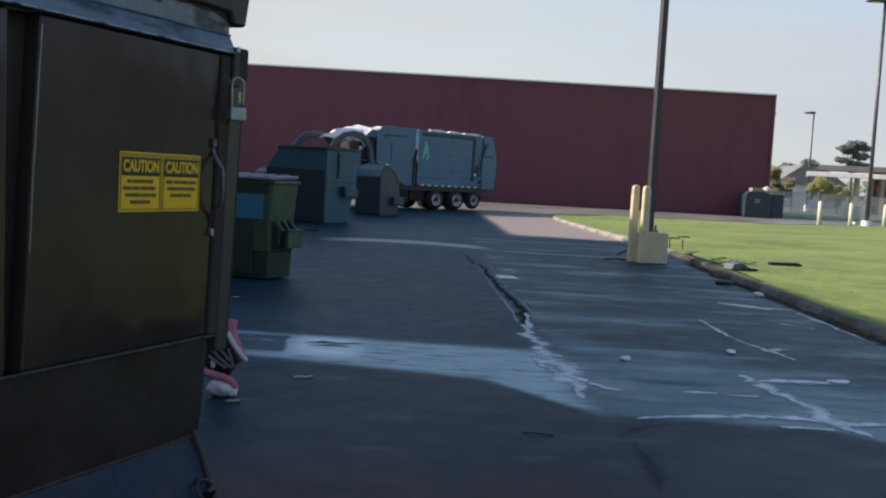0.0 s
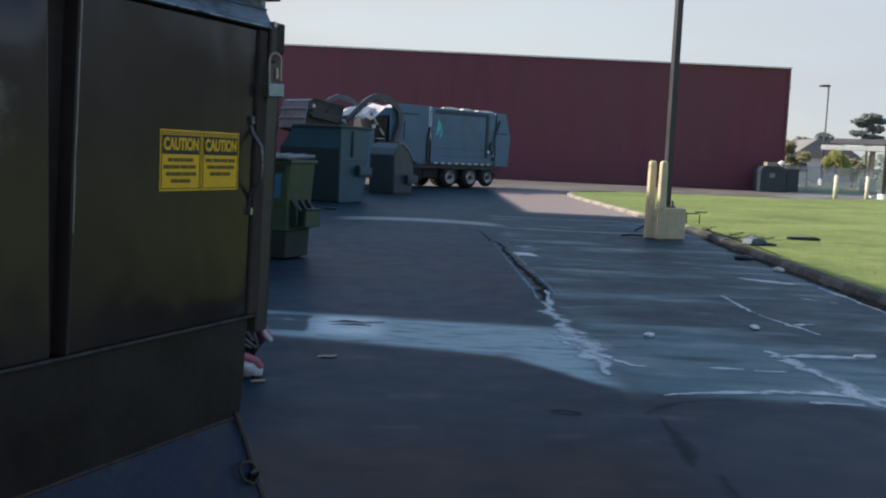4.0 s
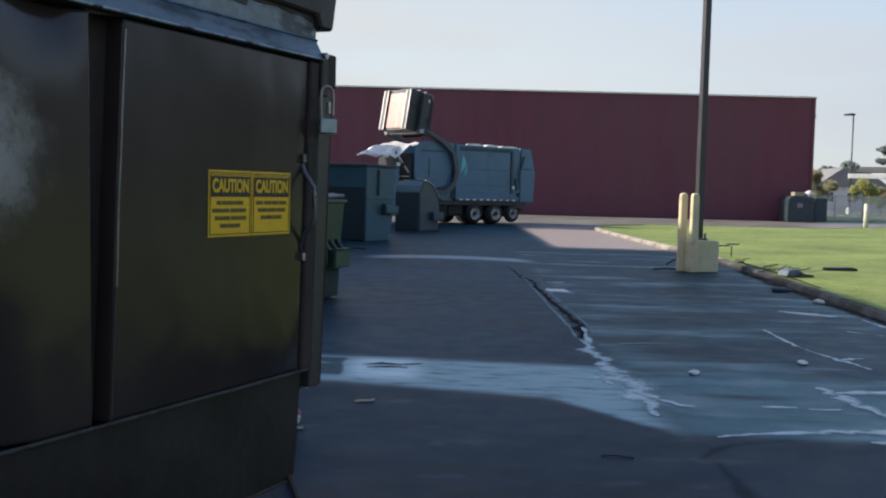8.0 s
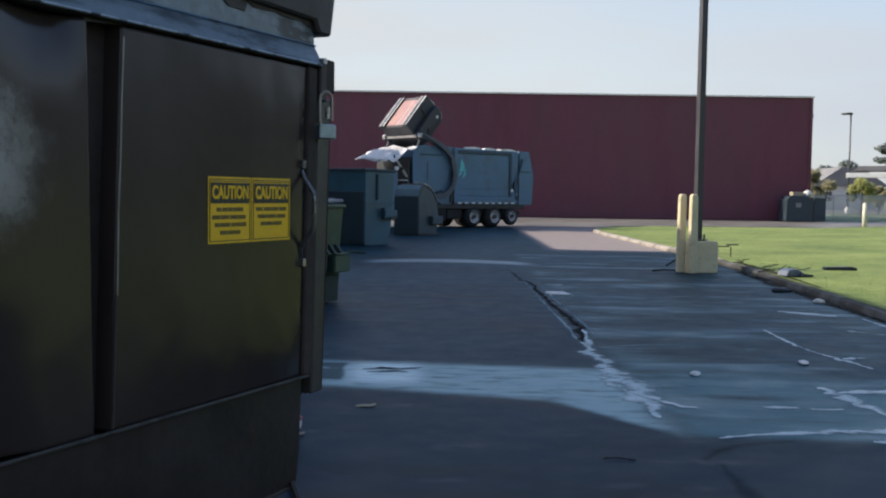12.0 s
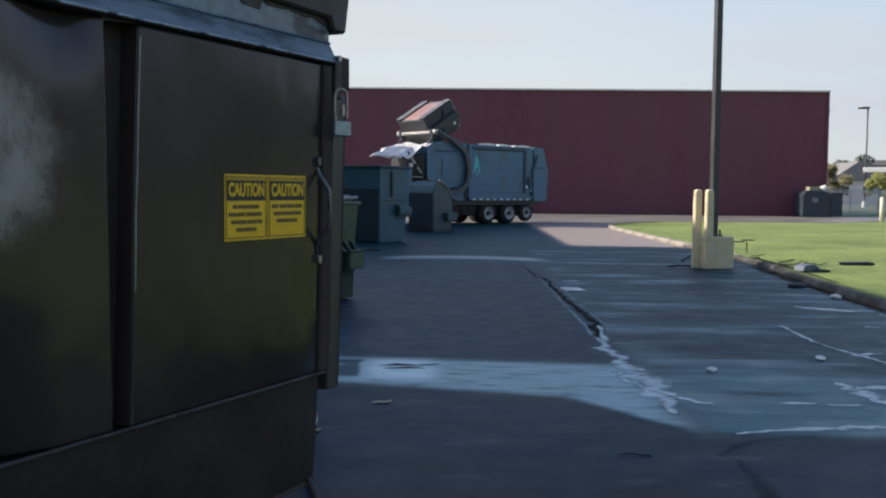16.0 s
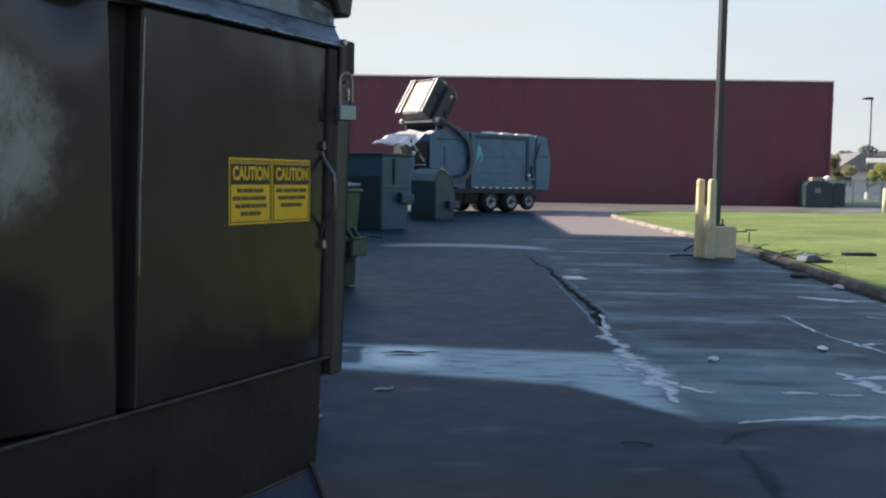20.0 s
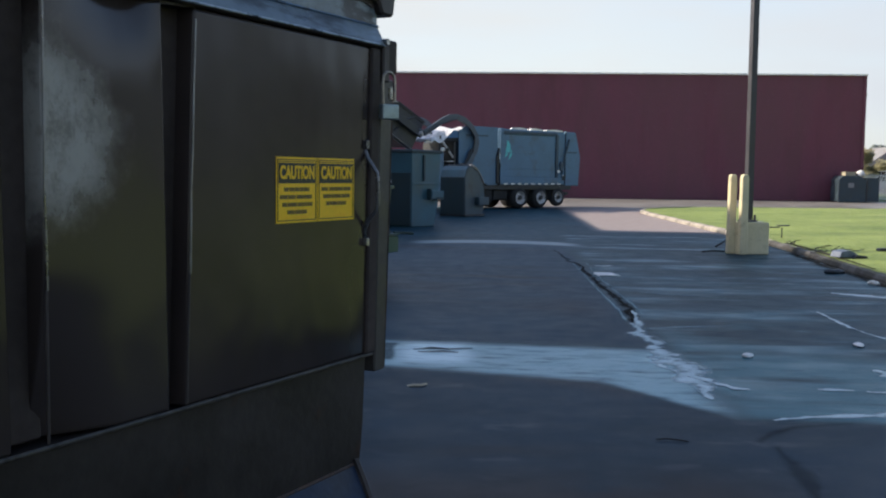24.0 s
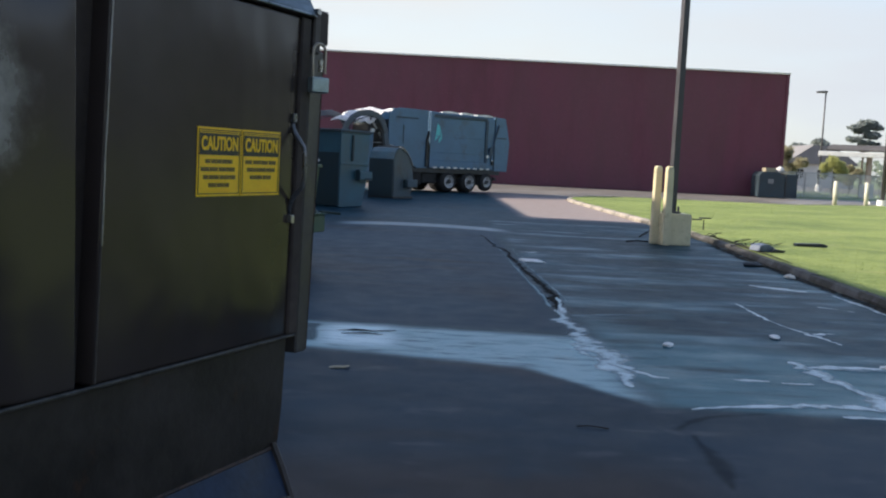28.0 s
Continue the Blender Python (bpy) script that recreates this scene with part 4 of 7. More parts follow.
def compactor():
    t = thing("trash_compactor", "tall glossy black steel trash compactor with caution decals", "compactor", CM)
    part("body", box(B(), -3.1, 0.045, 0.085, 1.75, 0.42, 1.87, 0.004), "black_dull", t)
    # upper door sheets; the gaps between them narrow towards the foot
    for top, foot in (((-0.61, 0.055), (-0.641, 0.036)), ((-0.966, -0.698), (-0.966, -0.684)), ((-1.72, -1.045), (-1.745, -1.03)), ((-2.4, -1.81), (-2.4, -1.79))):
        if top[0] > -1.0:
            part("panel", dented_sheet(top, foot, 1.106, 1.862, door_dent if top[0] > -0.7 else side_dent), "black" if top[0] > -0.7 else "black_reflection", t, "", None, True)
        else:
            part("panel", leaning(top, foot, 1.106, 1.862, -0.012, 0.085, 0.006), "black", t)
        lean = lambda z: top[0] + (foot[0] - top[0]) * (1.862 - z) / 0.756
        # pale tube draws the highlight along the upper part of the edge
        part("panel_edge", tube(B(), [(lean(z) + dx, -0.0125, z) for z, dx in ((1.36, 0.005), (1.44, 0.004), (1.52, 0.002), (1.6, 0.0035), (1.72, 0.003), (1.84, 0.004))], 0.0022, 6), "bright_edge", t, "sheet edge with its highlight painted on")
        part("edge_fold", tube(B(), [(lean(z) + 0.003, -0.0115, z) for z in (1.11, 1.2, 1.36)], 0.003, 6), "black_dull", t)
    for x0, x1 in ((-0.72, -0.6), (-1.06, -0.94), (-1.82, -1.71)):
        part("channel", box(B(), x0, x1, 0.03, 0.084, 1.108, 1.865, 0.004), "black_grimy", t)
        part("channel_clip", prism(B(), [(x0 + 0.016, 1.838), (x0 + 0.03, 1.856), (x1, 1.862), (x1, 1.87), (x0 + 0.016, 1.87)], -0.006, 0.03), "black_dull", t)
    # rolled seam and skirt below
    part("seam_lip", tube(B(), [(-3.1, -0.012, 1.103), (-2.2, -0.0135, 1.1035), (-1.5, -0.0125, 1.1045), (-0.7, -0.014, 1.104), (0.036, -0.012, 1.104)], 0.0042, 8), "lip_grey", t, "rubbed bare lower lip")
    part("skirt", prism(B(), [(-3.1, 0.835), (-0.002, 0.835), (0.012, 0.93), (0.022, 1.1), (-3.1, 1.1)], 0.0, 0.085), "black_skirt", t, "rust-flecked lower skirt")
    part("skirt_foot", tube(B(), [(-3.1, 0.0, 0.837), (-1.4, -0.001, 0.838), (-0.004, 0.0, 0.837)], 0.005, 6), "rusty", t, "rusted bottom edge")
    bm = B()
    vs = [bm.verts.new(c) for c in ((-3.1, 0.0, 0.84), (-0.03, 0.0, 0.84), (-0.036, -0.17, 0.5), (-3.1, -0.17, 0.5), (-3.1, 0.03, 0.84), (-0.03, 0.03, 0.84), (-0.036, -0.05, 0.48), (-3.1, -0.05, 0.48))]
    for q in ((0, 1, 2, 3), (4, 7, 6, 5), (0, 4, 5, 1), (1, 5, 6, 2), (2, 6, 7, 3), (3, 7, 4, 0)):
        bm.faces.new([vs[i] for i in q])
    part("foot_plate", bm, "plate_blue", t, "sloped black base plate tinted with reflected sky blue")
    part("plate_edge", tube(B(), [(-0.024, -0.002, 0.85), (-0.022, -0.03, 0.79), (-0.03, -0.09, 0.66), (-0.033, -0.172, 0.5)], 0.009, 6), "black_dull", t)
    part("tie_ring", tube(B(), [(-0.032, -0.075, 0.72), (-0.05, -0.068, 0.735), (-0.08, -0.066, 0.74), (-0.098, -0.072, 0.725), (-0.09, -0.085, 0.698), (-0.06, -0.092, 0.682), (-0.036, -0.088, 0.694)], 0.0042, 6), "black_dull", t, "bent steel tie loop")
    part("ring_plate", box(B(), -0.06, -0.02, -0.012, 0.0, -0.02, 0.02, 0.003), "black_worn", t, m=pose(-0.01, -0.075, 0.7, 26, 0, 0))
    part("base", box(B(), -3.0, -0.05, 0.03, 1.7, 0.1, 0.5, 0.01), "black_dull", t)
    for y in (0.12, 1.5):
        part("skid", box(B(), -3.05, 0.0, y, y + 0.14, 0.0, 0.12, 0.01), "black_dull", t)
    # sloping gutter rail, then the hopper above it
    part("rail", box(B(), -3.1, 0.07, -0.02, 0.03, 1.863, 1.869, 0.002), "black_dull", t)
    bm = B()
    vs = [bm.verts.new(c) for c in ((-3.1, -0.024, 1.868), (0.072, -0.024, 1.868), (0.078, 0.006, 1.917), (-3.1, 0.006, 1.917), (-3.1, 0.06, 1.868), (0.086, 0.06, 1.868), (0.082, 0.06, 1.912), (-3.1, 0.06, 1.912))]
    for q in ((0, 1, 2, 3), (4, 7, 6, 5), (0, 4, 5, 1), (1, 5, 6, 2), (2, 6, 7, 3), (3, 7, 4, 0)):
        bm.faces.new([vs[i] for i in q])
    part("rail_cap", bm, "rail_metal", t, "weathered sloping cap rail with worn paint")
    part("rail_lip", tube(B(), [(-3.1, -0.024, 1.868), (-1.6, -0.0245, 1.867), (0.07, -0.024, 1.868)], 0.0026, 6), "rail_bare", t, "rubbed bright rail lip")
    part("rail_seam", tube(B(), [(-3.1, 0.005, 1.917), (-1.2, 0.004, 1.916), (0.08, 0.005, 1.917)], 0.0035, 6), "seam_blue", t, "blue-painted weld seam")
    part("upper_strip", box(B(), -3.1, 0.08, 0.006, 0.06, 1.914, 2.06, 0.003), "strip_paint", t, "chipped painted strip under the hopper")
    # torn lower edge of the dark coating over the strip
    rs = random.Random(12)
    x, prof = -1.5, [(-1.5, 2.05)]
    while x < 0.06:
        prof.append((x, 1.972 - 0.012 * (x + 0.4) + rs.choice((0, 0, 0, -0.008, 0.006, -0.014)) + rs.uniform(-0.002, 0.002)))
        x += rs.uniform(0.01, 0.045)
    prof += [(0.064, 1.96), (0.068, 2.05)]
    part("torn_coat", prism(B(), prof, 0.0025, 0.0055), "black_dull", t, "ragged edge of peeling dark coat")
    part("hopper", prism(B(), [(-3.1, 2.03), (0.055, 1.975), (0.072, 1.945), (0.126, 1.945), (0.205, 2.35), (-3.1, 2.55)], -0.015, 1.7, 0.006), "black_dull", t, "dull black loading hopper")
    # corner post, hasp and latch
    # added strip: keeps bright reflections off the dark door edge
    part("edge_dark_strip", leaning((0.022, 0.062), (0.004, 0.044), 1.108, 1.86, -0.0165, 0.08), "black_grimy", t, "added dull black strip darkening the door edge")
    part("corner_post", leaning((0.04, 0.09), (0.02, 0.07), 1.06, 1.885, 0.02, 0.09), "black_dull", t)
    part("post_flange", leaning((0.074, 0.134), (0.052, 0.1), 1.055, 1.79, -0.01, 0.1), "post_grey", t, "scuffed grey-brown steel flange")
    part("flange_edge", tube(B(), [(0.0985, -0.009, 1.06), (0.115, -0.0095, 1.4), (0.1325, -0.009, 1.785)], 0.0025, 6), "rusty", t)
    part("post_head", box(B(), 0.1, 0.15, -0.012, 0.1, 1.806, 1.888, 0.004), "black_grimy", t)
    part("hasp", box(B(), 0.07, 0.1, -0.02, -0.006, 1.78, 1.875, 0.004), "black_dull", t)
    part("bolt", rod(B(), (0.074, -0.004, 1.878), (0.074, -0.03, 1.878), 0.008), "chrome", t)
    bar = part("latch_bar", tube(B(), [(0.003, -0.006, 1.634), (0.003, -0.01, 1.606), (0.0, -0.018, 1.59), (0.0, -0.032, 1.572), (0.0, -0.044, 1.556), (0.0, -0.047, 1.54), (0.0, -0.048, 1.51), (0.0, -0.047, 1.48), (0.0, -0.042, 1.463), (0.0, -0.028, 1.447), (0.0, -0.017, 1.433), (0.0, -0.012, 1.42), (0.0, -0.007, 1.378)], 0.0052, 8), "latch_steel", t, "bent black bail handle standing off the door", None, True)
    part("latch_tab", box(B(), -0.006, 0.006, -0.022, -0.008, 1.376, 1.396, 0.002), "chrome", bar)
    part("latch_tab", box(B(), -0.007, 0.007, -0.02, -0.008, 1.612, 1.634, 0.002), "latch_steel", bar)
    return t


comp = compactor()


def padlock():
    t = thing("padlock", "steel padlock with a long shackle on the compactor hasp", "padlock", CM @ pose(0.061, -0.04, 1.714, 0, 0, -24) @ Matrix.Diagonal((0.86, 0.86, 0.92, 1)))
    part("lock_body", box(B(), -0.028, 0.028, -0.013, 0.013, -0.03, 0.01, 0.004, 2), "lock_body", t)
    part("shackle", tube(B(), [(-0.019, 0, 0.006), (-0.021, 0, 0.06)] + [(-0.021 * math.cos(a), 0, 0.075 + 0.021 * math.sin(a)) for a in (k * math.pi / 8 for k in range(1, 8))] + [(0.021, 0, 0.07), (0.021, 0, 0.02)], 0.004, 8), "shackle", t, "long polished steel shackle")
    part("keeper", rod(B(), (0.006, 0, 0.024), (0.006, 0.0, 0.055), 0.007), "chrome", t)
    return t


padlock()


def caution_decal(x0, rows, label):
    t = thing("caution_decal", label, "warning decal", CM @ pose(x0, -0.0125, 1.444, 90, 0, 0), "pair of caution decals")
    W, Hh = 0.151, 0.143
    part("backing", box(B(), 0, W, 0, Hh, 0, 0.0008), "yellow", t)
    z = 0.0016
    for a, b, c, d in ((0.004, W - 0.004, Hh - 0.0065, Hh - 0.0045), (0.004, W - 0.004, 0.0045, 0.0065), (0.004, 0.006, 0.0045, Hh - 0.0045), (W - 0.006, W - 0.004, 0.0045, Hh - 0.0045)):
        part("border", box(B(), a, b, c, d, 0.0004, z), "sign_black", t)
    part("frame_bar", box(B(), 0.01, W - 0.01, Hh - 0.0105, Hh - 0.0085, 0.0004, 0.0014), "sign_text", t)
    part("header", box(B(), 0.008, W - 0.008, Hh - 0.057, Hh - 0.0125, 0.0004, z), "sign_black", t)
    lettering("CAUTION", 0.034, "yellow", t, pose(W / 2, Hh - 0.0345, 0.0023) @ Matrix.Diagonal((0.83, 1.14, 1, 1)), "yellow block capitals")
    for i, (cx, w) in enumerate(rows):
        y = Hh - 0.07 - i * 0.0165
        words = 4 + (i * 2 + len(rows)) % 3
        for k in range(words):
            a = W / 2 + cx - w / 2 + w * k / words
            b = a + w / words * (0.86, 0.93, 0.9, 0.95)[(i + k) % 4]
            part("text_bar", box(B(), a, b, y - 0.0044, y + 0.0042, 0.0004, 0.0014), "sign_text", t)
    return t


caution_decal(-0.359, [(0.0, 0.096), (-0.002, 0.122), (0.002, 0.112), (0, 0.072)], "yellow caution decal with a black header and four text lines")
caution_decal(-0.205, [(0, 0.122), (0.002, 0.112), (0, 0.084)], "yellow caution decal with a black header and three text lines")


# ---- bins along the service road ----
def green_bin():
    """Origin at the corner towards the camera; one wall runs along -x, the pocket wall along +y."""
    t = thing("green_dumpster", "weathered green front-load dumpster with grey lids", "dumpster", pose(-1.59, 14.1, 0, 0, 0, -22) @ Matrix.Diagonal((1, 0.69, 1, 1)), "dumpsters along the road")
    part("body", prism(B(), [(-1.83, 0.4), (0.0, 0.4), (0.0, 0.8), (0.05, 1.34), (-1.85, 1.34)], 0.0, 0.98, 0.012), "green", t)
    part("lower_body", prism(B(), [(-1.8, 0.025), (-0.02, 0.025), (0.0, 0.4), (-1.83, 0.4)], 0.02, 0.95, 0.01), "green_dark", t, "darker green lower body")
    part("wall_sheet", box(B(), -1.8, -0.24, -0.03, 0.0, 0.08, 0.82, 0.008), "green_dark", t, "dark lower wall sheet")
    part("wall_sheet", box(B(), -1.8, -0.1, -0.025, 0.0, 0.84, 1.18, 0.008), "cyan_panel", t, "faded blue upper wall sheet")
    # dark strip drawn in for the shade below the rim
    part("shade_strip", box(B(), -1.8, -0.02, -0.03, 0.01, 1.21, 1.31, 0.006), "green_dark", t)
    part("top_rim", box(B(), -1.9, 0.08, -0.05, 1.02, 1.33, 1.38, 0.012), "green", t)
    part("corner_edge", box(B(), -0.05, 0.012, -0.012, 0.04, 0.4, 1.33, 0.01), "green", t)
    for x0, x1 in ((-1.87, -0.92), (-0.9, 0.06)):
        part("lid", box(B(), x0, x1, -0.08, 1.0, 1.385, 1.43, 0.015), "lid_grey", t, "sun-bleached grey plastic lid", pose(0, 0, 0, 1.5, 0, 0))
        for k in range(4):
            part("lid_rib", box(B(), x0 + 0.12 + 0.22 * k, x0 + 0.17 + 0.22 * k, 0.0, 0.95, 1.42, 1.445, 0.006), "lid_grey", t, m=pose(0, 0, 0, 1.5, 0, 0))
    part("fork_pocket", prism(B(), [(-0.02, 0.42), (0.17, 0.45), (0.17, 0.68), (-0.02, 0.68)], 0.36, 0.96, 0.012), "green", t)
    part("pocket_mouth", box(B(), 0.01, 0.14, 0.345, 0.36, 0.47, 0.66, 0.004), "green_dark", t)
    part("pocket_edge", box(B(), -0.02, 0.18, 0.36, 0.97, 0.69, 0.71, 0.004), "green", t)
    for y in (0.24, 0.5, 0.76):
        part("rib", prism(B(), [(0.0, 0.68), (0.13, 0.7), (0.03, 0.83), (0.0, 0.83)], y - 0.04, y + 0.04), "green_dark", t)
    part("corner_rib", prism(B(), [(0.0, 0.42), (0.1, 0.5), (0.1, 0.72), (0.0, 0.85)], 0.14, 0.2), "green_dark", t)
    for x in (-1.7, -0.2):
        for y in (0.12, 0.85):
            part("caster", rod(B(), (x - 0.03, y, 0.05), (x + 0.03, y, 0.05), 0.05, seg=14), "rubber", t)
    part("bent_bar", tube(B(), [(0.1, 0.95, 0.72), (0.18, 1.1, 0.71), (0.3, 1.25, 0.7)], 0.02, 6), "green_dark", t)
    return t


green_bin()


def teal_bin():
    t = thing("teal_dumpster", "tall teal steel front-load dumpster with dark lid", "dumpster", pose(-2.34, 29.6, 0, 0, 0, -32) @ Matrix.Diagonal((1, 1, 0.98, 1)), "dumpsters along the road")
    prof = [(0.0, 0.0), (1.12, 0.0), (1.3, 0.62), (1.36, 1.3), (1.42, 2.2), (-0.02, 2.2)]
    bm = B()
    prism(bm, prof, -2.25, 0.0, 0.015)
    bmesh.ops.transform(bm, matrix=Matrix(((0, 1, 0, 0), (1, 0, 0, 0), (0, 0, 1, 0), (0, 0, 0, 1))), verts=bm.verts)
    bmesh.ops.bisect_plane(bm, geom=bm.verts[:] + bm.edges[:] + bm.faces[:], plane_co=(-2.25, 0, 1.6), plane_no=(0, 0, 1))
    for v in bm.verts:                       # the far end leans in above the lower sheet
        if v.co.x < -2.0 and v.co.z > 1.62:
            v.co.x += 0.46
    part("body", bm, "teal", t)
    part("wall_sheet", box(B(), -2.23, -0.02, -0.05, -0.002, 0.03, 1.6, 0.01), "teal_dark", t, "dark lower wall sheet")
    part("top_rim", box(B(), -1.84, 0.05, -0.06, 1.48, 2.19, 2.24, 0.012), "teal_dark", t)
    for x0, x1 in ((-1.82, -0.92), (-0.9, 0.03)):
        part("lid", box(B(), x0, x1, -0.06, 1.46, 2.245, 2.29, 0.015), "slate", t, "flat dark plastic lid", pose(0, 0, 0, -0.6, 0, 0))
    part("stiffener", box(B(), 0.0, 0.05, 0.52, 0.6, 1.36, 2.12, 0.008), "teal_dark", t)
    part("band", box(B(), 0.0, 0.04, 0.0, 1.36, 1.24, 1.31, 0.008), "teal", t)
    part("corner_edge", box(B(), -0.03, 0.02, -0.02, 0.04, 0.02, 2.19, 0.008), "teal", t)
    part("fork_pocket", box(B(), 0.0, 0.2, 0.74, 1.34, 0.82, 1.06, 0.012), "teal", t)
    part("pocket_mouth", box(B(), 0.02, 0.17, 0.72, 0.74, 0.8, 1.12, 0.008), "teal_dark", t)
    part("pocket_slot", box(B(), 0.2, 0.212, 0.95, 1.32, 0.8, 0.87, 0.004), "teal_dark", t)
    for x in (-1.7, -0.2):
        part("skid", box(B(), x, x + 0.12, 0.05, 1.1, 0.0, 0.05), "steel_dark", t)
    return t


teal_bin()


def slant_bin():
    t = thing("slant_top_dumpster", "grey-blue slant-top dumpster with dark wall sheet", "dumpster", pose(-1.05, 37.1, 0, 0, 0, -32), "dumpsters along the road")
    bm = B()
    prism(bm, [(0.0, 0.06), (1.12, 0.06), (1.3, 0.6), (1.17, 1.16), (0.98, 1.45), (0.72, 1.7), (0.46, 1.85), (0.26, 1.84), (0.06, 1.66), (-0.04, 1.42)], -1.1, 0.0, 0.012)
    bmesh.ops.transform(bm, matrix=Matrix(((0, 1, 0, 0), (1, 0, 0, 0), (0, 0, 1, 0), (0, 0, 0, 1))), verts=bm.verts)
    part("body", bm, "slate", t)
    bm = B()
    prism(bm, [(-0.065, 1.43), (0.04, 1.68), (0.2, 1.83), (0.21, 1.8), (0.06, 1.65), (-0.035, 1.42)], -1.08, -0.02)
    bmesh.ops.transform(bm, matrix=Matrix(((0, 1, 0, 0), (1, 0, 0, 0), (0, 0, 1, 0), (0, 0, 0, 1))), verts=bm.verts)
    part("upper_sheet", bm, "teal", t, "teal upper wall sheet leaning back")
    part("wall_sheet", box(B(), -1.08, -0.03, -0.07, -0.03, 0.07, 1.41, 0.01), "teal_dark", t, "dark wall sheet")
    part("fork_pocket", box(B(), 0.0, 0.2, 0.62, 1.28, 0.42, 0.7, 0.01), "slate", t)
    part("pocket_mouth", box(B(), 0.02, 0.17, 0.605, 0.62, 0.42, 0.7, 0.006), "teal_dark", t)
    bm = B()
    prism(bm, [(1.19, 1.19), (1.0, 1.47), (0.73, 1.72), (0.46, 1.87), (0.46, 1.9), (0.75, 1.75), (1.03, 1.5), (1.23, 1.21)], -1.1, 0.02)
    bmesh.ops.transform(bm, matrix=Matrix(((0, 1, 0, 0), (1, 0, 0, 0), (0, 0, 1, 0), (0, 0, 0, 1))), verts=bm.verts)
    part("lid", bm, "lid_grey", t, "sloped grey lid")
    part("hinge", tube(B(), [(0.0, 0.3, 1.88), (0.02, 0.48, 1.8), (0.02, 0.64, 1.7)], 0.03, 6), "chrome", t)
    part("base", box(B(), -1.1, 0.03, -0.06, 1.25, 0.0, 0.08, 0.01), "steel_dark", t)
    return t


slant_bin()


def far_bin():
    t = thing("far_dumpster", "dull teal open dumpster heaped with bags by the maroon wall", "dumpster", pose(21.93, 67.0, 0, 0, 0, 0))
    part("body", prism(B(), [(0.0, 0.06), (1.75, 0.06), (1.78, 1.45), (1.3, 1.72), (0.25, 1.72), (0.02, 1.45)], 0.0, 1.6, 0.02), "teal_dull", t)
    part("frame", box(B(), -0.03, 1.8, -0.05, 0.0, 0.02, 0.1, 0.01), "teal_dark", t)
    part("label_plate", box(B(), 0.62, 0.98, -0.02, 0.0, 0.95, 1.25, 0.004), "lid_grey", t, "small pale label plate")
    part("second_body", box(B(), 1.82, 2.62, 0.1, 1.7, 0.06, 1.6, 0.02), "teal_dull", t)
    part("gap_frame", box(B(), 1.78, 1.86, 0.0, 1.6, 0.0, 1.5), "steel_dark", t)
    return t


far_bin()
solo("trash_bag", ball(B(), (0, 0, 0), 0.27, (1, 1, 0.9), 2, 0.3, 1), "fluff", "pale bulging trash bag on the far dumpster", "trash bag", pose(23.5, 67.6, 1.86), smooth=True)
solo("carton", box(B(), -0.35, 0.35, -0.3, 0.3, 0, 0.25, 0.01), "leaf_dry", "brown carton lying on the far dumpster", "carton", pose(22.78, 67.7, 1.722, 0, 0, 6))


# ---- garbage truck ----
TM = pose(1.05 - 1.25 * math.sin(radians(42)), 46.5 + 1.25 * math.cos(radians(42)), 0, 0, 0, 222)   # x ahead, +y the side towards the bins
PIVOT = (3.5, 1.1)
ARM_END = (-0.33, 2.95)


def wheel(t, x, y, r, z, label="", wide=1.0):
    s = 1 if y > 0 else -1
    bm = B()
    prof = [(0.0, r * 0.6), (0.02, r * 0.86), (0.06, r * 0.97), (0.1, r), (0.2, r), (0.25, r * 0.97), (0.29, r * 0.86), (0.3, r * 0.58)]
    seg = 28
    rings = [[bm.verts.new((q * math.cos(a), -s * w * wide, q * math.sin(a))) for a in (2 * math.pi * k / seg for k in range(seg))] for w, q in prof]
    for u, v in zip(rings, rings[1:]):
        for k in range(seg):
            bm.faces.new((u[k], u[(k + 1) % seg], v[(k + 1) % seg], v[k]))
    bm.faces.new(rings[-1])
    w = part("wheel", bm, "rubber", t, label, pose(x, y, z), True)
    bm = B()
    prof = [(0.01, 0.6), (0.03, 0.56), (0.1, 0.5), (0.12, 0.32), (0.07, 0.24), (0.05, 0.1), (0.05, 0.0)]
    rings = [[bm.verts.new((max(q, 0.001) * r * math.cos(a), -s * d, max(q, 0.001) * r * math.sin(a))) for a in (2 * math.pi * k / 20 for k in range(20))] for d, q in prof]
    for u, v in zip(rings, rings[1:]):
        for k in range(20):
            bm.faces.new((u[k], u[(k + 1) % 20], v[(k + 1) % 20], v[k]))
    part("rim", bm, "rim", w, "dusty alloy rim", None, True)
    part("hub", rod(B(), (0, -s * 0.12, 0), (0, s * 0.02, 0), 0.1 * r / 0.5, seg=12), "steel_dark", w)


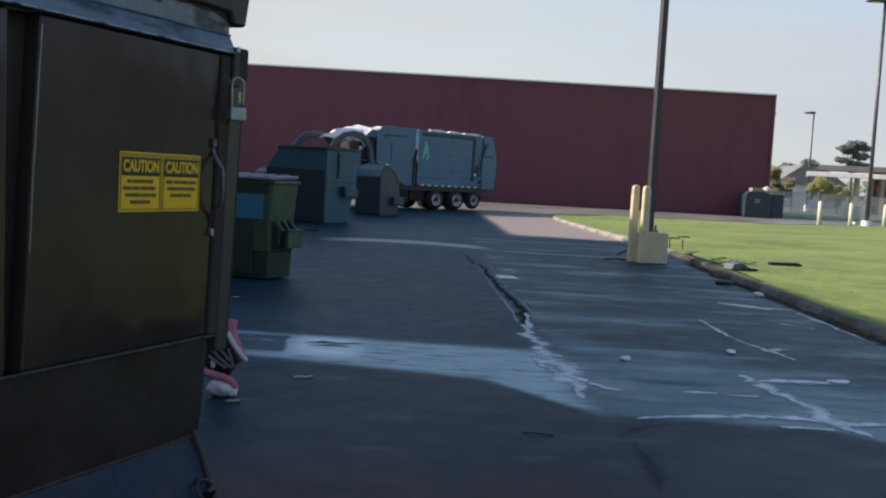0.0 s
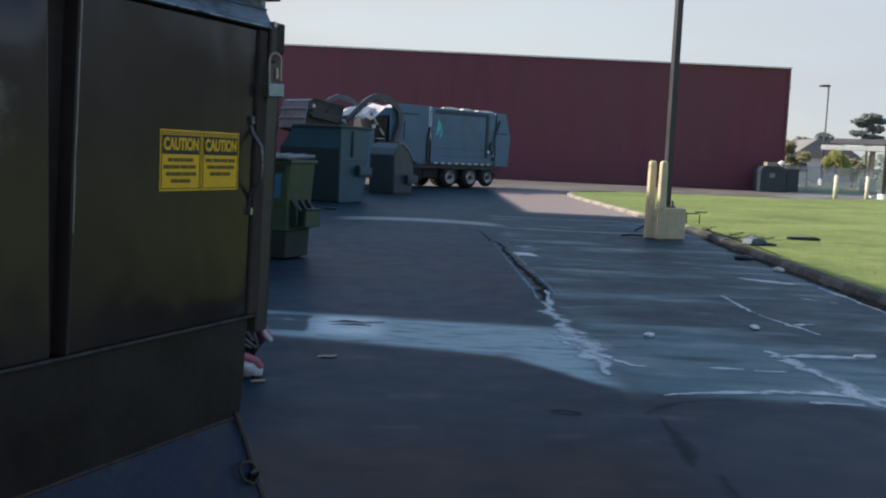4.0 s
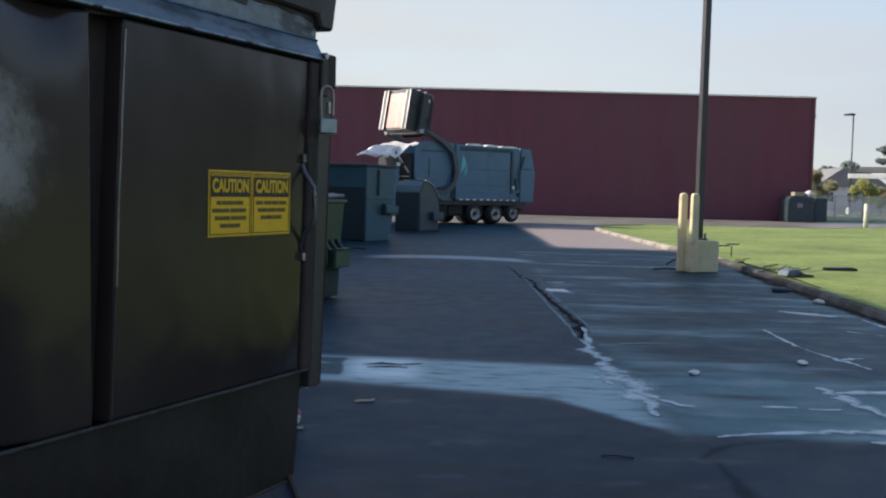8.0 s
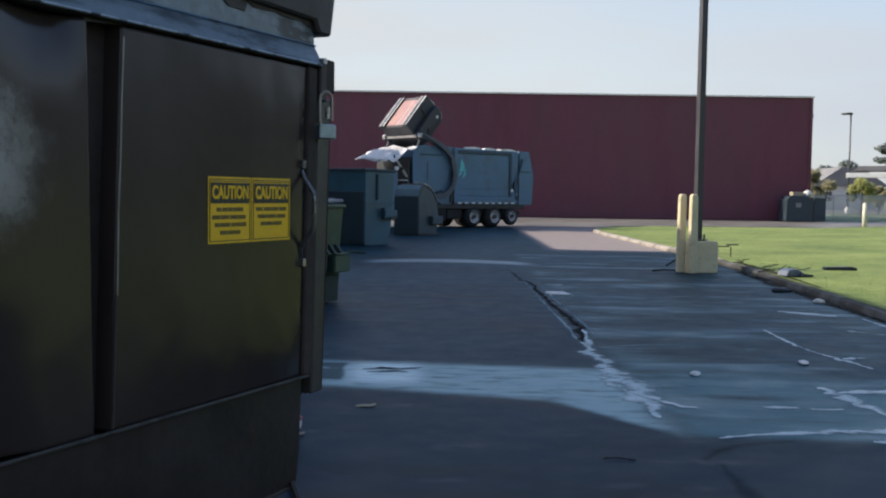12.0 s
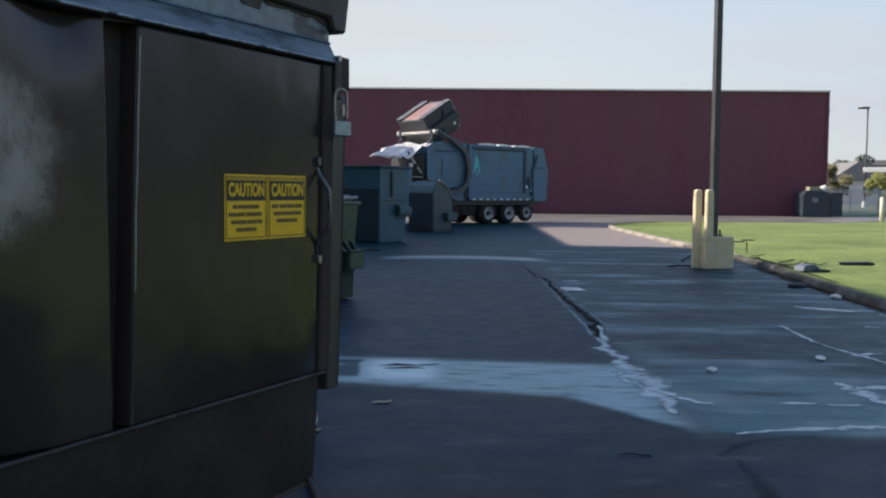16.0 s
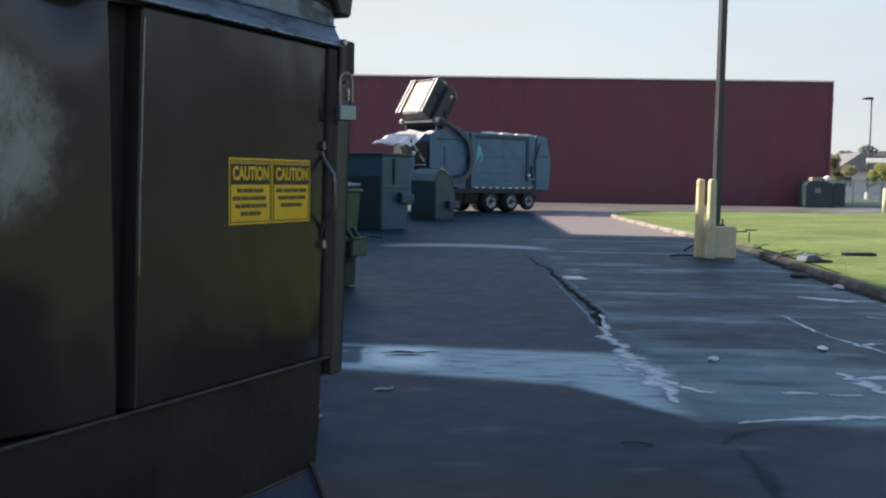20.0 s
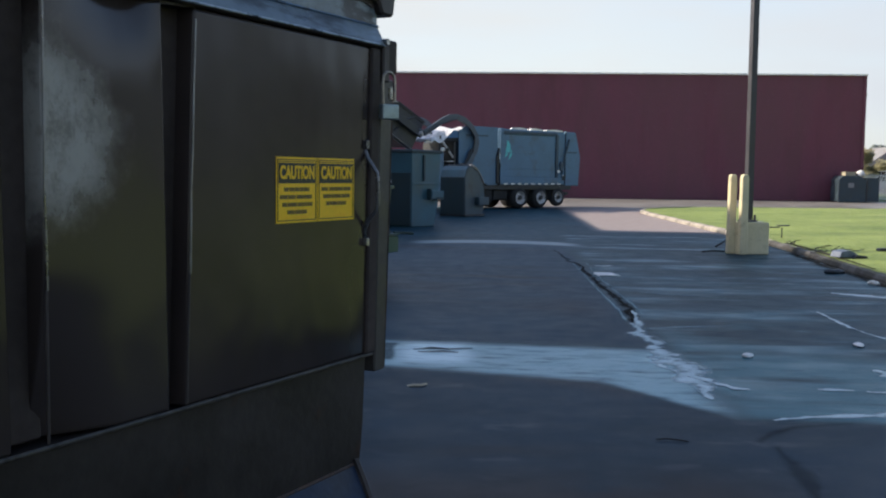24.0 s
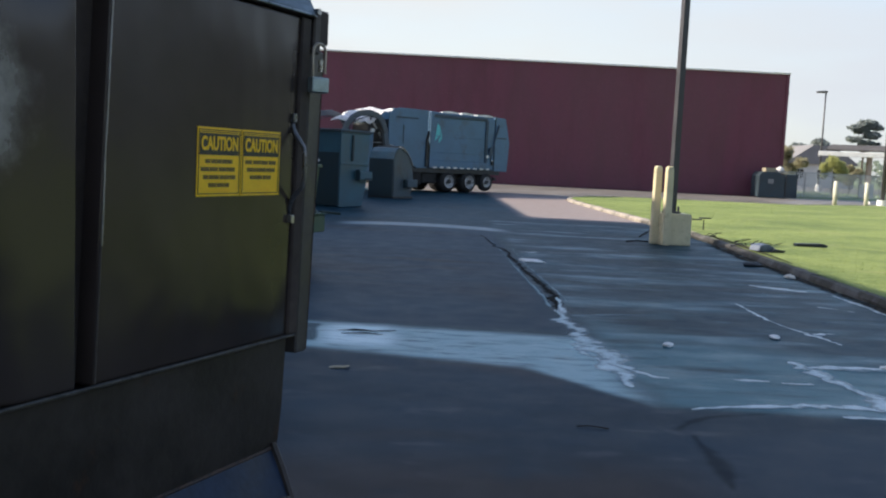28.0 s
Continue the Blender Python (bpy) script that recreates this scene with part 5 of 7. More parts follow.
def garbage_truck():
    t = thing("garbage_truck", "blue-grey front-loading garbage truck with raised arms", "garbage truck", TM)
    part("chassis", box(B(), -3.1, 6.4, -0.45, 0.45, 0.72, 1.0, 0.02), "steel_dark", t)
    part("frame_rail", box(B(), -3.4, 3.6, 1.0, 1.2, 0.86, 1.08, 0.02), "steel_dark", t)
    part("frame_rail", box(B(), -3.4, 3.6, -1.2, -1.0, 0.86, 1.08, 0.02), "steel_dark", t)
    # added black boxes: fill the dark underside, hide the lit road behind
    part("under_tank", box(B(), 0.56, 1.46, 0.5, 1.1, 0.38, 1.0, 0.08, 2), "rubber", t)
    part("under_box", box(B(), -3.0, 0.8, -0.85, 0.62, 0.4, 1.08, 0.03), "rubber", t)
    part("axle_filler", box(B(), -1.95, 0.5, 0.62, 0.9, 0.42, 0.9, 0.03), "rubber", t)
    part("under_filler", box(B(), 1.5, 3.1, -1.1, 1.12, 0.3, 1.05, 0.04), "rubber", t, "added black filler box under the hopper")
    # packer body with its framed side sheets
    part("body", prism(B(), [(1.22, 1.1), (1.22, 3.6), (-0.4, 3.56), (-2.95, 3.5), (-2.95, 1.1)], -1.2, 1.2, 0.03), "truck", t)
    for s in (1, -1):
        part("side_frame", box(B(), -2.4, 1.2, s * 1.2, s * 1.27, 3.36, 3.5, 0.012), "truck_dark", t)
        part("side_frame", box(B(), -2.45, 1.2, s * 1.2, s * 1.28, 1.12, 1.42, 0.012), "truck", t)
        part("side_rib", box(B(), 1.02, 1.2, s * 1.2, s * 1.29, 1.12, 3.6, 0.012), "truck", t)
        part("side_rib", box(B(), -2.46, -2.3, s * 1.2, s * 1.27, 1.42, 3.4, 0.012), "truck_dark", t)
        part("side_rib", box(B(), 1.3, 1.42, s * 1.22, s * 1.3, 1.15, 2.35, 0.012), "steel_dark", t)
        part("side_sheet", box(B(), -2.28, 1.0, s * 1.2, s * 1.215, 1.44, 3.34, 0.01), "truck", t)
        part("crease", box(B(), -2.2, 0.9, s * 1.214, s * 1.235, 1.78, 1.84, 0.008), "truck", t)
        part("crease", box(B(), -2.2, 0.9, s * 1.214, s * 1.23, 2.5, 2.54, 0.008), "truck", t)
        # hopper ahead of the body
        part("hopper_side", prism(B(), [(1.3, 1.08), (1.9, 1.06), (3.52, 1.98), (3.54, 3.36), (3.3, 3.58), (2.9, 3.64), (1.3, 3.62)], s * 1.14, s * 1.22, 0.012), "truck", t)
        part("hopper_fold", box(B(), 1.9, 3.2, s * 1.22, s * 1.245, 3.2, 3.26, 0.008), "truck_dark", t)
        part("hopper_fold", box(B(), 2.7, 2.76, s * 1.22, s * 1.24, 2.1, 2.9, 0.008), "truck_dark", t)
        part("hopper_edge", tube(B(), [(3.53, s * 1.2, 2.0), (3.55, s * 1.2, 3.45)], 0.03, 6), "truck", t)
        part("step_bar", tube(B(), [(3.5, s * 1.22, 2.0), (3.2, s * 1.25, 1.95), (3.0, s * 1.25, 1.8)], 0.04, 6), "chrome", t)
        part("gap_hose", tube(B(), [(1.26, s * 1.2, 1.15), (1.3, s * 1.26, 1.5), (1.24, s * 1.27, 1.95), (1.34, s * 1.25, 2.35), (1.26, s * 1.2, 2.7)], 0.06, 8), "rubber", t, "looped black hydraulic hose")
        part("hopper_lip", tube(B(), [(1.9, s * 1.21, 1.06), (2.7, s * 1.21, 1.515), (3.52, s * 1.21, 1.98)], 0.035, 6), "truck_dark", t)
        part("tail_latch", box(B(), -2.86, -2.76, s * 1.22, s * 1.3, 1.3, 1.52, 0.015), "steel_dark", t)
        part("body_foot", box(B(), -2.9, 1.2, s * 1.2, s * 1.25, 1.06, 1.12, 0.008), "truck_dark", t)
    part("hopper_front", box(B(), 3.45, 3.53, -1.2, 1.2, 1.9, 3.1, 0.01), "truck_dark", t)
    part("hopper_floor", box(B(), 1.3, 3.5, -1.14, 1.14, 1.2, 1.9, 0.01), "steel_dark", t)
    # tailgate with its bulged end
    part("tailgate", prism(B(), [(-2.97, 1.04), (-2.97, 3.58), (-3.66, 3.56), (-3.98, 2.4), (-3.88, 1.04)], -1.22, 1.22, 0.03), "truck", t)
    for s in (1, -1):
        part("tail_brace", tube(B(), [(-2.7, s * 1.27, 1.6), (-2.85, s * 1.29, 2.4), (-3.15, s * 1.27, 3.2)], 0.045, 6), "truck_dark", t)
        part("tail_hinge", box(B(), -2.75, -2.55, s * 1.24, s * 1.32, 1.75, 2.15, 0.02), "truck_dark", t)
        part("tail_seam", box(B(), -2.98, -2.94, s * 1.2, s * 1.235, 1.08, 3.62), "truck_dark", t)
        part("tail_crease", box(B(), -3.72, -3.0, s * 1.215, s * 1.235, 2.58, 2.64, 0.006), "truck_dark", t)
        part("side_lamp", rod(B(), (-2.45, s * 1.27, 1.72), (-2.45, s * 1.3, 1.72), 0.07, seg=12), "white", t, "round pale side lamp")
        part("tail_lamp", rod(B(), (-2.8, s * 1.24, 1.5), (-2.8, s * 1.28, 1.5), 0.06, seg=12), "rim", t)
    part("roof_rail", box(B(), -2.9, 1.2, 0.9, 1.15, 3.5, 3.58, 0.02), "truck", t)
    for x0, x1, z, y0 in ((-2.85, -1.7, 3.61, 0.7), (-1.55, -0.7, 3.62, 0.9), (-0.6, 0.5, 3.63, 1.05)):
        bm = prism(B(), [(x0, z - 0.05), (x1, z - 0.05), (x1 - 0.12, z + 0.02), (x0 + 0.5, z + 0.05), (x0 + 0.1, z + 0.01)], y0, 1.16)
        part("roof_sheet", bm, "white", t, "white roof cover sheet")
    # reflective tape, drawn as short dashes
    for i in range(9):
        x = 0.95 - i * 0.42
        part("tape_dash", box(B(), x - 0.2, x, 1.262, 1.287, 1.095, 1.155), "white", t)
    # turquoise mark on the side: two leaf strokes
    for dx, h0, h1, w in ((0.74, 2.3, 3.1, 0.26), (0.52, 2.2, 2.7, 0.13)):
        bm = B()
        k = 7
        L = [bm.verts.new((dx + 0.14 * (i / k), 1.219, h1 - (h1 - h0) * i / k)) for i in range(k + 1)]
        R = [bm.verts.new((dx + 0.14 * (i / k) - w * math.sin(math.pi * i / k), 1.219, h1 - (h1 - h0) * i / k)) for i in range(k + 1)]
        for i in range(k):
            bm.faces.new((L[i], L[i + 1], R[i + 1], R[i]))
        bmesh.ops.remove_doubles(bm, verts=bm.verts, dist=0.001)
        g = bmesh.ops.extrude_face_region(bm, geom=bm.faces[:])
        bmesh.ops.translate(bm, vec=(0, 0.006, 0), verts=[e for e in g["geom"] if isinstance(e, bmesh.types.BMVert)])
        part("side_mark", bm, "decal", t, "turquoise curved mark")
    # cab ahead of the hopper, low, with the guard plate over it
    part("cab", prism(B(), [(4.3, 0.75), (6.3, 0.75), (6.3, 1.4), (6.05, 2.4), (5.7, 2.5), (4.3, 2.5)], -1.15, 1.15, 0.05), "truck", t, "blue-grey low-entry cab")
    part("cab_back", box(B(), 3.62, 3.74, -1.1, 1.1, 0.9, 2.9, 0.01), "steel_dark", t)
    for s in (1, -1):
        part("cab_window", prism(B(), [(4.7, 1.55), (5.95, 1.55), (5.75, 2.3), (4.7, 2.35)], s * 1.15, s * 1.165), "glass_dark", t)
        part("mirror_arm", tube(B(), [(5.9, s * 1.15, 2.3), (6.1, s * 1.4, 2.25), (6.1, s * 1.4, 1.8)], 0.02, 6), "steel_dark", t)
        part("mirror", box(B(), 6.06, 6.14, s * 1.28, s * 1.48, 1.75, 2.2, 0.02), "steel_dark", t)
    part("windscreen", prism(B(), [(6.31, 1.45), (6.08, 2.35), (6.09, 2.36), (6.32, 1.46)], -1.0, 1.0), "glass_dark", t)
    part("bumper", box(B(), 6.3, 6.5, -1.2, 1.2, 0.4, 0.8, 0.03), "steel_dark", t)
    bm = B()
    cols, prev = [3.3, 3.58, 3.86, 4.1, 4.4, 4.62, 4.88, 5.04], None
    for i, x in enumerate(cols):                 # a crumpled sheet, creased along and across
        z = 3.52 - 0.27 * max(0.0, x - 3.4) + (0.05, -0.02, 0.05, 0.02, 0.07, -0.08, -0.03, -0.12)[i]
        row = [bm.verts.new((x + dx, y, z + dz)) for y, dx, dz in ((-1.2, -0.2, 0.02), (-0.4, 0.08, 0.09), (0.3, -0.1, -0.06), (0.95, 0.04, 0.02), (1.22, 0.0, (-0.02, -0.04, -0.02, -0.12, -0.34, -0.26, -0.12, -0.06)[i]))]
        if prev:
            for a, b, c, d in zip(prev, prev[1:], row[1:], row):
                bm.faces.new((a, b, c, d))
        prev = row
    g = bmesh.ops.extrude_face_region(bm, geom=bm.faces[:])
    bmesh.ops.translate(bm, vec=(0, 0, -0.03), verts=[e for e in g["geom"] if isinstance(e, bmesh.types.BMVert)])
    bmesh.ops.recalc_face_normals(bm, faces=bm.faces[:])
    part("cab_guard", bm, "sheet_white", t, "sunlit white sheet-metal guard over the cab")
    part("guard_lip", tube(B(), [(4.84, -1.2, 3.0), (5.1, -0.4, 3.02), (4.95, 0.3, 2.97), (5.07, 0.95, 2.97), (5.03, 1.2, 2.93)], 0.03, 6), "white", t)
    part("guard_post", rod(B(), (4.55, 1.12, 2.4), (4.5, 1.12, 3.15), 0.04, seg=8), "steel_dark", t)
    part("tilt_ram", rod(B(), (4.35, 1.05, 2.95), (3.75, 1.05, 2.25), 0.05, seg=10), "bin_light", t, "pale hydraulic ram")
    part("ram_collar", rod(B(), (4.1, 1.05, 2.66), (4.0, 1.05, 2.54), 0.075, seg=10), "steel_dark", t)
    part("step_plate", box(B(), 3.8, 4.2, 0.95, 1.2, 2.06, 2.1, 0.008), "bin_light", t)
    part("work_lamp", box(B(), 4.3, 4.5, 1.0, 1.2, 2.5, 2.66, 0.03), "white", t)
    part("front_arm_socket", rod(B(), (3.5, -1.35, 1.1), (3.5, 1.35, 1.1), 0.12, seg=14), "steel_dark", t)
    for y in (1.24, -1.24):
        wheel(t, -0.1, y, 0.5, 0.5, "dual drive wheel with alloy rim", 2.1)
        wheel(t, -1.4, y, 0.5, 0.5, "dual drive wheel with alloy rim", 2.1)
        wheel(t, -2.54, y, 0.43, 0.52, "raised tag axle wheel")
        wheel(t, 5.2, y, 0.5, 0.5)
        part("mudguard", prism(B(), [(0.65, 1.0), (0.6, 1.08), (-1.9, 1.08), (-1.95, 1.0)], y - (0.3 if y > 0 else 0), y + (0 if y > 0 else 0.3)), "steel_dark", t)
    part("mudflap", box(B(), -1.98, -1.95, 0.6, 1.2, 0.35, 1.0), "rubber", t)
    part("rear_bar", box(B(), -3.3, -3.1, -1.1, 1.1, 0.6, 0.75, 0.02), "steel_dark", t)
    for x in (-0.1, -1.4, -2.54, 5.2):
        part("axle", rod(B(), (x, -1.0, 0.5), (x, 1.0, 0.5), 0.08, seg=10), "steel_dark", t)
    return t


truck = garbage_truck()
curve = [(0, 0), (-0.6, 0.17), (-1.19, 0.3), (-1.58, 0.34), (-1.9, 0.48), (-2.12, 0.75), (-2.25, 1.2), (-2.2, 1.7), (-2.02, 2.08), (-1.76, 2.34), (-1.45, 2.52), (-0.85, 2.75), ARM_END]
lift_arms = []
for y in (1.36, -1.36):
    bm = tube(B(), [(x, 0, z) for x, z in curve], 0.17, 4, 0.45)
    bmesh.ops.bevel(bm, geom=[e for e in bm.edges], offset=0.012, segments=1, affect="EDGES")
    a = part("lift_arm", bm, "arm", truck, "curved grey steel lift arm", pose(PIVOT[0], y, PIVOT[1]))
    part("arm_ram", rod(B(), (-1.5, 0.0, 0.55), (-0.3, 0.0, 0.3), 0.05, seg=8), "steel_dark", a)
    part("arm_hose", tube(B(), [(-1.4, 0.09, 0.42), (-2.0, 0.1, 0.8), (-2.1, 0.1, 1.3), (-1.9, 0.1, 2.05), (-1.2, 0.1, 2.55), (-0.3, 0.1, 2.95)], 0.025, 6), "steel_dark", a)
    lift_arms.append((a, y))
fork = part("fork_frame", rod(B(), (0, -1.32, 0), (0, 1.34, 0), 0.1, seg=12), "fork_pale", truck, "pale worn fork cross tube")
for y in (1.08, -1.08):
    part("fork_tine", prism(B(), [(-0.12, -0.14), (1.7, -0.06), (1.72, 0.04), (0.3, 0.12), (-0.12, 0.16)], y - 0.06, y + 0.06, 0.012), "arm", fork, "tapered lifting fork")
    part("fork_ram", rod(B(), (-0.55, y, 0.35), (0.2, y, 0.1), 0.05, seg=8), "arm", fork)


def load_bin():
    """Hangs on the forks: its rear wall at x = -0.06, its floor 0.62 below the fork tube."""
    t = thing("lifted_dumpster", "dark front-load dumpster with a rust-red floor, emptied by the truck", "dumpster")
    lo, hi, d, back, hw = -0.62, 0.6, 1.72, -0.06, 0.94
    part("body", prism(B(), [(back, lo), (d, lo), (d, 0.46), (d - 0.2, 0.58), (back, hi)], -hw, hw, 0.01), "bin_dark", t)
    part("floor_sheet", box(B(), back + 0.1, d - 0.14, -0.6, 0.6, lo - 0.03, lo, 0.008), "oxide", t, "rust-red oxide floor sheet")
    part("floor_seam", box(B(), back + 0.1, d - 0.14, 0.14, 0.17, lo - 0.036, lo - 0.03), "bin_light", t)
    for y in (0.78, -0.78):
        part("floor_rail", box(B(), back, d, y - 0.16, y + 0.16, lo - 0.1, lo, 0.012), "bin_dark", t)
        for e in (-0.13, 0.13):
            part("rail_face", box(B(), back + 0.02, d - 0.02, y + e - 0.03, y + e + 0.03, lo - 0.112, lo - 0.1), "bin_light", t, "pale worn rail edge")
    part("front_sheet", box(B(), d, d + 0.02, -hw, hw, lo - 0.02, 0.46, 0.006), "bin_front", t, "faded pale front wall")
    for z in (-0.3, 0.08):
        part("front_rib", prism(B(), [(d + 0.02, z), (d + 0.08, z + 0.04), (d + 0.08, z + 0.1), (d + 0.02, z + 0.14)], -hw, hw, 0.008), "bin_front", t)
    part("front_shoulder", prism(B(), [(d + 0.01, 0.46), (d - 0.2, 0.585), (d - 0.19, 0.61), (d + 0.03, 0.48)], -hw, hw), "bin_front", t)
    for y0, y1 in ((-hw - 0.02, -0.01), (0.01, hw + 0.02)):
        part("lid", prism(B(), [(back - 0.04, hi + 0.01), (d - 0.21, 0.595), (d - 0.16, 0.58), (d - 0.15, 0.61), (d - 0.21, 0.635), (back - 0.04, hi + 0.05)], y0, y1, 0.006), "bin_dark", t, "dark plastic lid")
    for s in (1, -1):
        part("fork_pocket", box(B(), 0.15, d - 0.1, s * hw, s * 1.18, -0.16, 0.14, 0.01), "bin_dark", t)
        part("side_brace", tube(B(), [(0.5, s * (hw + 0.03), 0.5), (0.75, s * (hw + 0.04), 0.25), (1.1, s * (hw + 0.03), lo + 0.1)], 0.04, 6), "bin_dark", t)
        part("top_channel", box(B(), 0.0, d - 0.25, s * hw, s * (hw + 0.04), 0.5, 0.57, 0.008), "bin_dark", t)
        part("side_tag", box(B(), d - 0.35, d - 0.22, s * hw, s * (hw + 0.015), 0.26, 0.39), "white", t, "small white tag")
    return t


lifted = load_bin()

# ---- pole, its guarded base ----
def light_pole():
    t = thing("light_pole", "tall bronze light pole on a guarded cream concrete base", "light pole", pose(5.28, 21.45, 0, 0, 0, 4))
    part("base", prism(B(), [(-0.3, 0.0), (0.36, 0.0), (0.36, 0.62), (0.34, 0.65), (-0.28, 0.65), (-0.3, 0.62)], -0.28, 0.4, 0.015), "cream", t, "square cream-painted concrete base")
    for x, y in ((-0.36, -0.1), (-0.2, -0.36)):
        bm = prism(B(), [(x - 0.086, 0.0), (x + 0.086, 0.0), (x + 0.07, 1.56), (x + 0.045, 1.61), (x - 0.045, 1.61), (x - 0.07, 1.56)], y - 0.08, y + 0.08, 0.018)
        part("guard_post", bm, "cream", t, "square cream guard post")
    part("base_plate", rod(B(), (0.02, 0.05, 0.65), (0.02, 0.05, 0.68), 0.2, seg=16), "pole", t)
    for a in range(4):
        part("anchor_bolt", rod(B(), (0.02 + 0.15 * math.cos(a * 1.57 + 0.8), 0.05 + 0.15 * math.sin(a * 1.57 + 0.8), 0.68), (0.02 + 0.15 * math.cos(a * 1.57 + 0.8), 0.05 + 0.15 * math.sin(a * 1.57 + 0.8), 0.79), 0.025, seg=8), "pole", t)
    part("shaft", rod(B(), (0, 0, 0.69), (0, 0, 10.6), 0.096, 0.083, seg=4), "pole", t, "square bronze steel shaft", pose(0.02, 0.05, 0, 0, 0, -30))
    head = part("lamp_head", box(B(), -0.75, 0.0, -0.17, 0.27, 10.5, 10.68, 0.04), "lamp_head", t)
    part("lens", box(B(), -0.65, -0.15, -0.1, 0.2, 10.475, 10.5, 0.008), "coping", head, "pale flat lens")
    return t


light_pole()


def street_lamp(x, y, h, r=0.11, base=0.7, both=False):
    t = thing("street_lamp", "tall thin parking lot lamp pole on a pale concrete footing", "lamp", pose(x, y, 0, 0, 0, 0), "parking lot lamps")
    part("footing", rod(B(), (0, 0, -0.05), (0, 0, base), 0.32, 0.3, seg=14), "coping", t, "pale round concrete footing")
    part("shaft", rod(B(), (0, 0, base), (0, 0, h), r, r * 0.7, seg=12), "lamp_pole", t, "", None, True)
    head = part("lamp_head", prism(B(), [(-1.0, h - 0.05), (0.12, h - 0.05), (0.12, h + 0.16), (-0.2, h + 0.2), (-1.0, h + 0.1)], -0.25, 0.25, 0.03), "lamp_head", t)
    part("lens", box(B(), -0.9, -0.3, -0.18, 0.18, h - 0.075, h - 0.05, 0.008), "coping", head, "pale flat lens")
    return t


street_lamp(43.3, 112.0, 10.8, 0.11)
street_lamp(25.55, 56.6, 12.6, 0.117, 0.42)
street_lamp(48.25, 85.6, 12.2, 0.11, 0.5)


def bollard(x, y, h=1.39):
    t = thing("bollard", "pale yellow steel guard bollard at the drive edge", "bollard", pose(x, y, 0), "bollards along the drive")
    part("post", rod(B(), (0, 0, -0.05), (0, 0, h - 0.06), 0.115, seg=14), "bollard", t, "", None, True)
    part("cap", ball(B(), (0, 0, h - 0.07), 0.115, (1, 1, 0.55), 2), "bollard", t, "", None, True)


for x, y in ((21.5, 53.2), (24.15, 55.5), (26.75, 57.0), (36.6, 61.6)):
    bollard(x, y)


# ---- things on the lawn and road ----
def shopping_cart():
    t = thing("shopping_cart", "abandoned grey wire shopping cart with a blue plate", "shopping cart", pose(8.15, 15.95, 0.105, 0, 0, 2) @ Matrix.Diagonal((0.95, 0.95, 0.96, 1)))
    hw = 0.29
    for s in (1, -1):
        y = s * hw
        part("rear_leg", tube(B(), [(0.0, y, 0.1), (0.03, y, 0.2), (0.14, y, 0.44), (0.2, y, 0.47)], 0.014, 6), "wire", t)
        part("side_frame", tube(B(), [(0.0, y, 0.1), (0.3, y, 0.12), (0.8, y * 0.8, 0.13), (1.05, y * 0.7, 0.12)], 0.014, 6), "wire", t)
        part("upright", tube(B(), [(0.42, y, 0.13), (0.45, y, 0.4), (0.42, y, 0.47), (0.18, y, 0.47)], 0.014, 6), "wire", t)
        part("back_edge", tube(B(), [(-0.12, y, 1.0), (0.08, y, 0.75), (0.34, y, 0.46)], 0.013, 6), "cart_plastic", t)
        part("top_rail", tube(B(), [(0.02, y, 0.9), (0.3, y, 0.88), (1.16, y * 0.78, 0.86)], 0.011, 6), "wire", t)
        for k in range(5):
            z = 0.48 + 0.08 * k
            part("side_wire", tube(B(), [(0.34 - 0.055 * k, y * 0.98, z), (1.12, y * 0.76, 0.5 + (z - 0.48) * 0.9)], 0.0042, 4), "wire", t)
        for k in range(15):
            x = 0.34 + 0.053 * k
            part("side_wire", tube(B(), [(x, y * (1 - 0.016 * k), 0.47), (x + 0.02, y * (1 - 0.016 * k), 0.87)], 0.0022, 4), "wire", t)
        for x in (0.0, 1.02):
            w = part("caster", rod(B(), (x, y * (1 if x == 0 else 0.7) - 0.015, 0.045), (x, y * (1 if x == 0 else 0.7) + 0.015, 0.045), 0.043, seg=14), "cart_plastic", t, "black caster wheel")
        part("front_post", tube(B(), [(1.17, y * 0.78, 0.86), (1.12, y * 0.78, 0.5)], 0.012, 6), "cart_plastic", t)
    part("front_post", tube(B(), [(0.92, -hw * 0.85, 0.87), (0.93, -hw * 0.85, 0.52)], 0.01, 6), "cart_plastic", t)
    for k in range(9):
        part("floor_wire", tube(B(), [(0.32, -0.24 + 0.06 * k, 0.462), (1.13, -0.2 + 0.05 * k, 0.49)], 0.004, 4), "wire", t)
    for k in range(6):
        part("front_wire", tube(B(), [(1.13 + 0.008 * k, -0.23, 0.5 + 0.07 * k), (1.13 + 0.008 * k, 0.23, 0.5 + 0.07 * k)], 0.003, 4), "wire", t)
    part("front_rail", tube(B(), [(1.17, -0.23, 0.87), (1.17, 0.23, 0.87)], 0.016, 6), "wire", t)
    for k in range(7):
        y = -0.26 + 0.087 * k
        part("gate_wire", tube(B(), [(-0.1, y, 0.98), (0.34, y, 0.47)], 0.005, 5), "cart_plastic", t)
    part("handle", tube(B(), [(-0.14, -hw - 0.01, 1.01), (-0.14, 0, 1.015), (-0.14, hw + 0.01, 1.01)], 0.022, 8), "cart_plastic", t, "pale blue-grey handle bar")
    part("handle_cover", box(B(), -0.16, 0.06, -0.25, 0.25, 1.02, 1.04, 0.008), "lid_grey", t)
    part("plate", box(B(), -0.01, 0.01, -0.19, -0.03, -0.1, 0.1, 0.004), "cart_blue", t, "bright blue plate", pose(0.0, 0.02, 0.86, 0, -38, 0))
